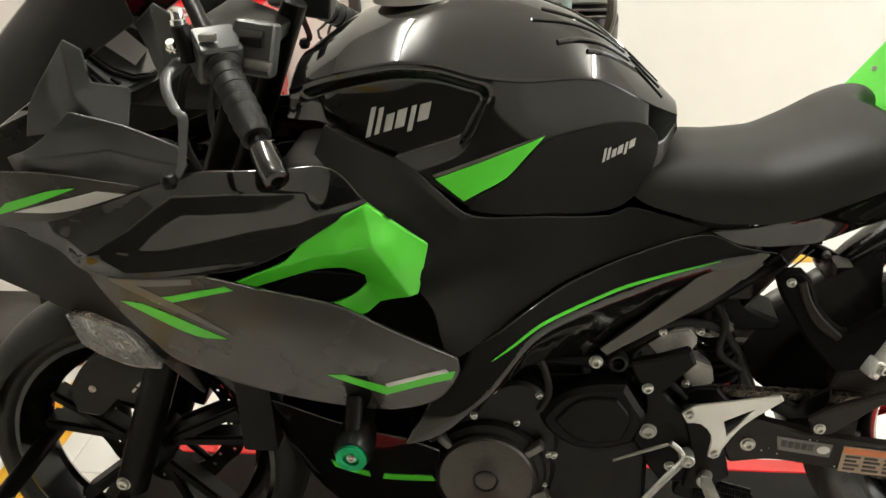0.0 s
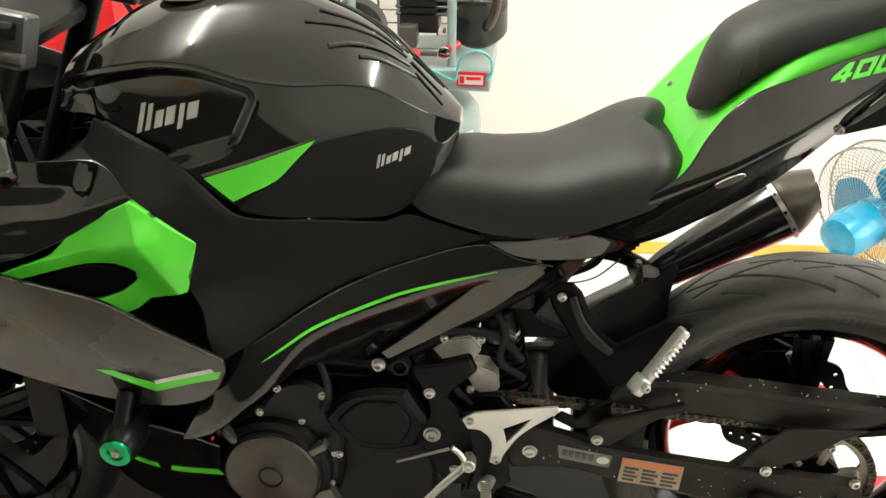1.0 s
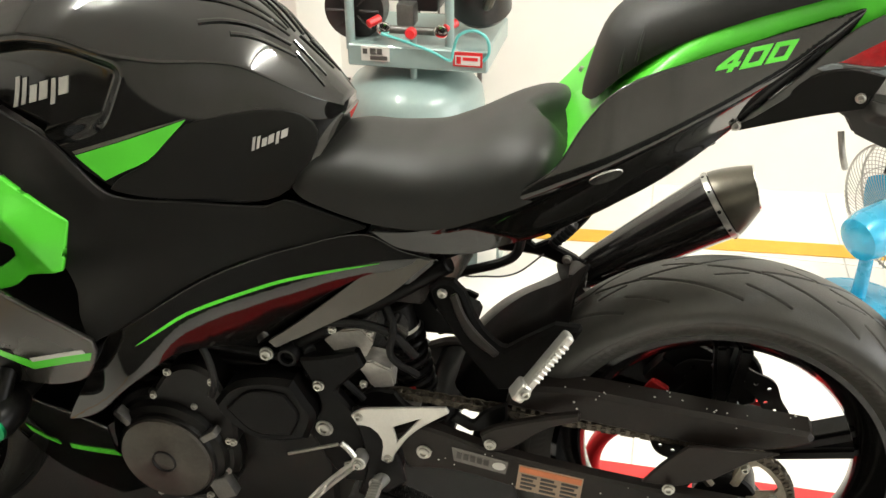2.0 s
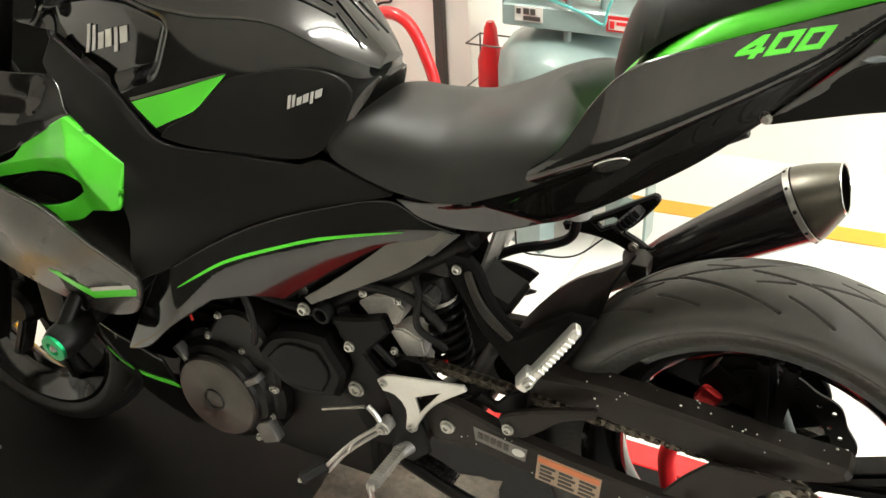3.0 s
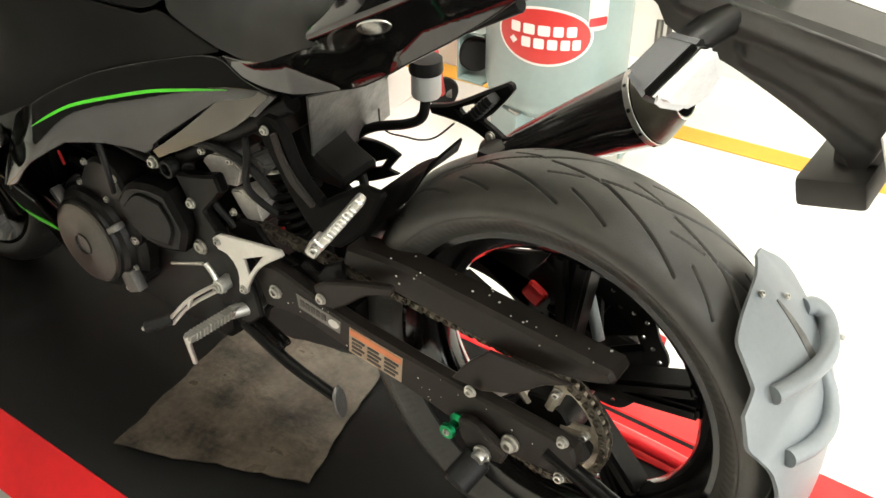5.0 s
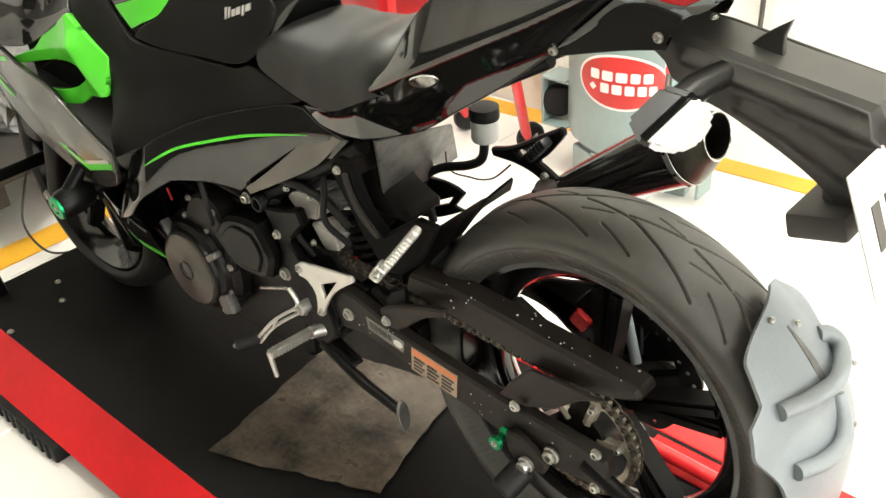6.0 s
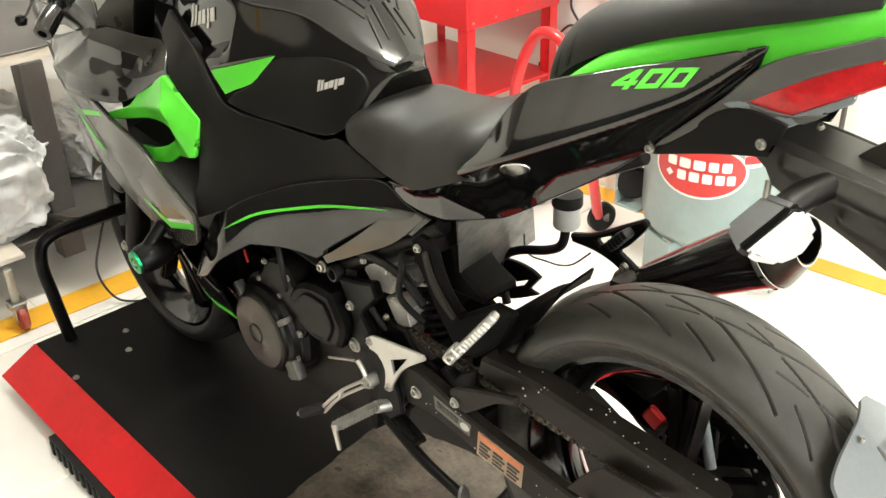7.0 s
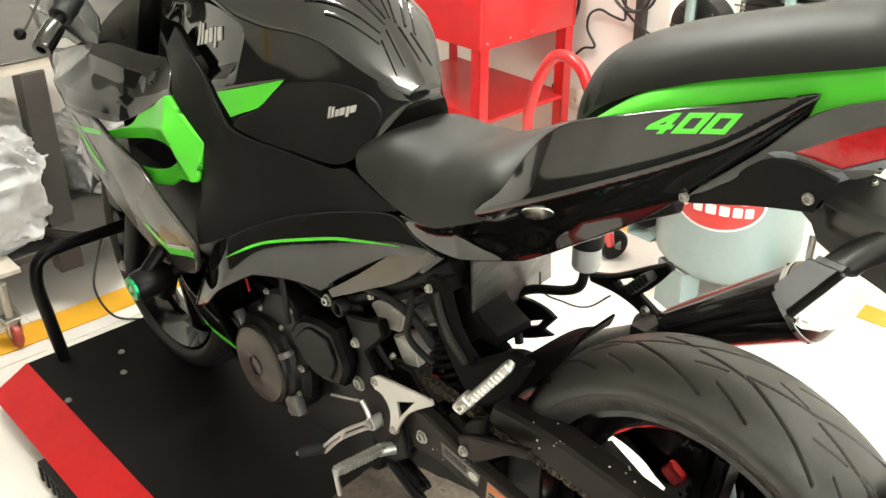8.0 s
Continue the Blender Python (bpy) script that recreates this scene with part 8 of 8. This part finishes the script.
for sgn in (1, -1):
    bm = B()
    add_tube(bm, [Vector((r * math.cos(0.25 * sgn * (R - r) / R), r * math.sin(0.25 * sgn * (R - r) / R), sgn * h)) for r, h in ((R, 0.03), (R * 0.9, 0.055), (R * 0.6, 0.075), (R * 0.25, 0.08))], 0.0013, 5, 3)
    first = part("cage_wire", bm, wire_pale, fan)
    first.matrix_basis = fm
    for k in range(1, 80):
        ob = new("cage_wire", first.data)
        ob.parent = fan
        ob.matrix_parent_inverse = Matrix.Translation(-Vector(fan.location))
        ob.matrix_basis = fm @ pose(0, 0, 0, 0, 0, k * 360 / 80)
for k in range(3):
    a0 = k * math.tau / 3 + 2.0
    v, f = [], []
    NR, NT = 8, 8
    for layer in (0, 0.003):
        for i in range(NR + 1):
            r = 0.035 + (R * 0.82 - 0.035) * i / NR
            for j in range(NT + 1):
                t = (j / NT - 0.5) * (0.75 + 0.55 * math.sin(math.pi * i / NR)) * (1 - 0.25 * (i / NR) ** 3)
                v.append(fm @ Vector((r * math.cos(a0 + t), r * math.sin(a0 + t), 0.018 * t * 1.8 + layer)))
    n = (NR + 1) * (NT + 1)
    for L in (0, n):
        for i in range(NR):
            for j in range(NT):
                q = L + i * (NT + 1) + j
                t = (q, q + 1, q + NT + 2, q + NT + 1)
                f.append(t if L else t[::-1])
    raw("blade", v, f, fan_blue, fan, "blue plastic fan blade", 50)
bm = B()
add_lathe(bm, [(0, -0.222), (0.040, -0.219), (0.062, -0.206), (0.072, -0.17), (0.073, -0.09), (0.066, -0.075), (0.068, -0.070), (0.060, -0.03), (0.03, 0.0), (0.03, 0.03), (0, 0.035)], fm @ Matrix.Translation((0, 0, 0.0)), 40)
part("motor_housing", bm, fan_blue, fan, "glossy blue motor housing")
bm = B()
p = fm @ Vector((0, 0, -0.15))
add_rod(bm, p + Vector((0, 0, -0.04)), (p.x, p.y, 0.025), 0.018, 0.022, seg=20)
part("neck", bm, fan_blue, fan, "short blue neck")
bm = B()
add_lathe(bm, [(0, 0), (0.15, 0), (0.16, 0.006), (0.15, 0.016), (0.06, 0.03), (0, 0.032)], Matrix.Translation((p.x, p.y, 0)), 48)
part("base", bm, fan_blue, fan, "round blue base")

# work table with a wrapped bundle
table = thing("work_table", (-2.45, 0.3, 0), "dark wheeled work table with a pale edged top", "work table")
bm = B()
span_box(bm, (-2.85, -0.38, 0.705), (-2.09, 1.0, 0.735), 0.004, 2)
part("top", bm, table_edge, table, "pale edged wooden top")
bm = B()
span_box(bm, (-2.86, -0.39, 0.7365), (-2.085, 1.01, 0.742), 0.002, 1)
part("top_sheet", bm, table_dark, table, "dark top sheet")
for x, y in ((-2.12, -0.02), (-2.80, -0.02), (-2.12, 0.93), (-2.80, 0.93)):
    bm = B()
    span_box(bm, (x - 0.03, y - 0.035, 0.10), (x + 0.03, y + 0.035, 0.704), 0.003, 1)
    part("leg", bm, table_dark, table, "dark table leg")
bm = B()
span_box(bm, (-2.84, -0.34, 0.175), (-2.075, 0.98, 0.20), 0.003, 1)
part("lower_shelf", bm, table_dark, table, "dark lower shelf")
for x, y in ((-1.985, -0.252), (-2.75, -0.25), (-2.1, 0.9), (-2.75, 0.9)):
    bm = B()
    add_rod(bm, (x, y, 0.075), (x, y, 0.19), 0.011, seg=14)
    add_box(bm, (0.05, 0.045, 0.008), Matrix.Translation((x, y, 0.082)), 0.002, 1)
    add_lathe(bm, [(0.012, 0.066), (0.026, 0.066), (0.028, 0.080), (0.012, 0.080)], Matrix.Translation((x, y, 0)), 20, True)
    for s in (-1, 1):
        add_box(bm, (0.036, 0.003, 0.05), Matrix.Translation((x + 0.012, y + s * 0.016, 0.056)), 0.001, 1)
    c = part("caster", bm, steel, table, "steel swivel caster")
    bm = B()
    add_lathe(bm, [(0, -0.012), (0.030, -0.012), (0.035, -0.007), (0.035, 0.007), (0.030, 0.012), (0, 0.012)], Matrix.Translation((x + 0.016, y, 0.035)) @ pose(0, 0, 0, 90, 0, 0), 28)
    part("caster_wheel", bm, caster_red, c, "red-brown caster wheel")
bm = B()
span_box(bm, (-2.10, -0.31, 0.195), (-2.0, -0.19, 0.21), 0.002, 1)
part("shelf_corner", bm, table_edge, table)


def crumpled(name, centre, size, mat, label, category, seed, amp=0.16):
    """A wrinkled wrapped bundle."""
    bm = B()
    bmesh.ops.create_icosphere(bm, subdivisions=6, radius=1.0)
    off = Vector((seed * 3.1, seed * 1.7, seed))
    for v in bm.verts:
        p = v.co.copy()
        q = Vector((math.copysign(abs(p.x) ** 0.7, p.x), math.copysign(abs(p.y) ** 0.7, p.y), math.copysign(abs(p.z) ** 0.7, p.z)))
        big = noise.noise(p * 1.3 + off)
        fold = 1 - abs(noise.noise(p * 2.6 + off * 2)) * 2
        w = p + Vector((noise.noise(p * 2 + off), noise.noise(p * 2 + off * 4), 0)) * 0.5
        fine = 1 - abs(noise.noise(w * 5.0 + off * 3)) * 2.4
        crease = 1 - abs(noise.noise(w * 11.0 + off * 5)) * 2.4
        k = 1 + amp * (0.8 * big + 0.55 * fold + 0.45 * fine + 0.20 * crease)
        v.co = Vector(centre) + Vector((q.x * size[0], q.y * size[1], q.z * size[2])) * k
        v.co.z = max(v.co.z, 0.2015)
    return tagged(part(name, bm, mat, None, "", 60), label, category)


crumpled("plastic_bag", (-2.33, -0.16, 0.375), (0.24, 0.17, 0.19), plastic_bag, "white plastic bag on the table shelf", "plastic bag", 3)
crumpled("plastic_bag", (-2.38, 0.28, 0.31), (0.22, 0.16, 0.12), plastic_bag, "low white plastic bag on the table shelf", "plastic bag", 8)
for k in range(5):
    fold = part("folded_cover", add_box(B(), (0.30, 0.24, 0.010), pose(-2.20 + 0.01 * k, 0.04, 0.207 + 0.0102 * k, 0, 0, 12 + 5 * k), 0.002, 1), table_dark)
    tagged(fold, "dark folded cover in a stack on the shelf", "cover", group="folded covers on the shelf")
flop = thing("floor_cable", (-1.9, 0.0, 0), "thin black cable arching over the floor", "cable")
bm = B()
add_tube(bm, [(-2.1, 0.10, 0.19), (-2.02, 0.04, 0.17), (-1.95, -0.02, 0.10), (-1.90, 0.0, 0.02), (-1.84, 0.06, 0.008), (-1.75, 0.12, 0.008), (-1.70, 0.2, 0.008)], 0.0035, 8)
part("cord", bm, cable_black, flop)

# red paddock arm and roller beyond the wheel
pad = thing("paddock_stand", (-0.02, 0.25, PLAT), "red tubular paddock stand under the rear wheel", "paddock stand")
bm = B()
add_tube(bm, [(-0.16, 0.27, 0.16), (-0.17, 0.265, 0.26), (-0.14, 0.26, 0.33), (-0.08, 0.25, 0.37), (-0.02, 0.19, 0.44)], 0.016, 14)
add_tube(bm, [(-0.16, 0.27, 0.165), (0.10, 0.27, 0.16), (0.30, 0.24, 0.17)], 0.014, 12)
part("arm", bm, red_paint, pad, "red steel arm")
bm = B()
add_lathe(bm, [(0, -0.015), (0.028, -0.015), (0.034, -0.008), (0.034, 0.008), (0.028, 0.015), (0, 0.015)], Matrix.Translation((-0.10, 0.275, PLAT + 0.034)) @ pose(0, 0, 0, 90, 0, 0), 26)
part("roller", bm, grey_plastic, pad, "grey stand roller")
bm = B()
add_rod(bm, (-0.02, 0.105, 0.485), (-0.02, 0.22, 0.445), 0.010, seg=12)
part("spool_hook", bm, satin_black, pad)
# ceiling tubes
tube_glow = bpy.data.materials.new("lit_tube")
tube_glow.use_nodes = True
tg = tube_glow.node_tree.nodes["Principled BSDF"]
tg.inputs["Base Color"].default_value = (0.9, 0.9, 0.88, 1)
tg.inputs["Emission Color"].default_value, tg.inputs["Emission Strength"].default_value = (0.985, 0.98, 0.90, 1), TUBE_POWER
for tx, ty in TUBES:
    lampf = thing("ceiling_light", (tx, ty, 3.0), "white ceiling batten with a lit bare tube", "ceiling light", "ceiling lights")
    bm = B()
    span_box(bm, (tx - 0.04, ty - 0.63, 2.955), (tx + 0.04, ty + 0.63, 2.999), 0.006, 2)
    for e in (-0.615, 0.615):
        span_box(bm, (tx - 0.018, ty + e - 0.012, 2.895), (tx + 0.018, ty + e + 0.012, 2.956), 0.003, 1)
    part("housing", bm, sign_white, lampf)
    part("tube", add_rod(B(), (tx, ty - 0.60, 2.905), (tx, ty + 0.60, 2.905), 0.016, seg=16), tube_glow, lampf, "lit fluorescent tube")

# ---- floor tiles, the near ones singly ----
TILE, GAP = 0.60, 0.003


def tile_mesh():
    bm = B()
    add_box(bm, (TILE - GAP, TILE - GAP, 0.006), Matrix.Translation((0, 0, -0.003)), 0.0012, 1)
    me = bpy.data.meshes.new("tile")
    bm.to_mesh(me)
    bm.free()
    me.materials.append(floor_white)
    return me


tile_data = tile_mesh()
for i in range(-5, 8):
    for j in range(-5, 5):
        cx, cy = (i + 0.35) * TILE, (j + 0.2) * TILE
        if cx < -3.1 or cy > 2.75 or cy < ROOM_Y + 0.3:
            continue
        t = new("tile", tile_data)
        t.location = (cx, cy, 0.0)
        t.parent = floor
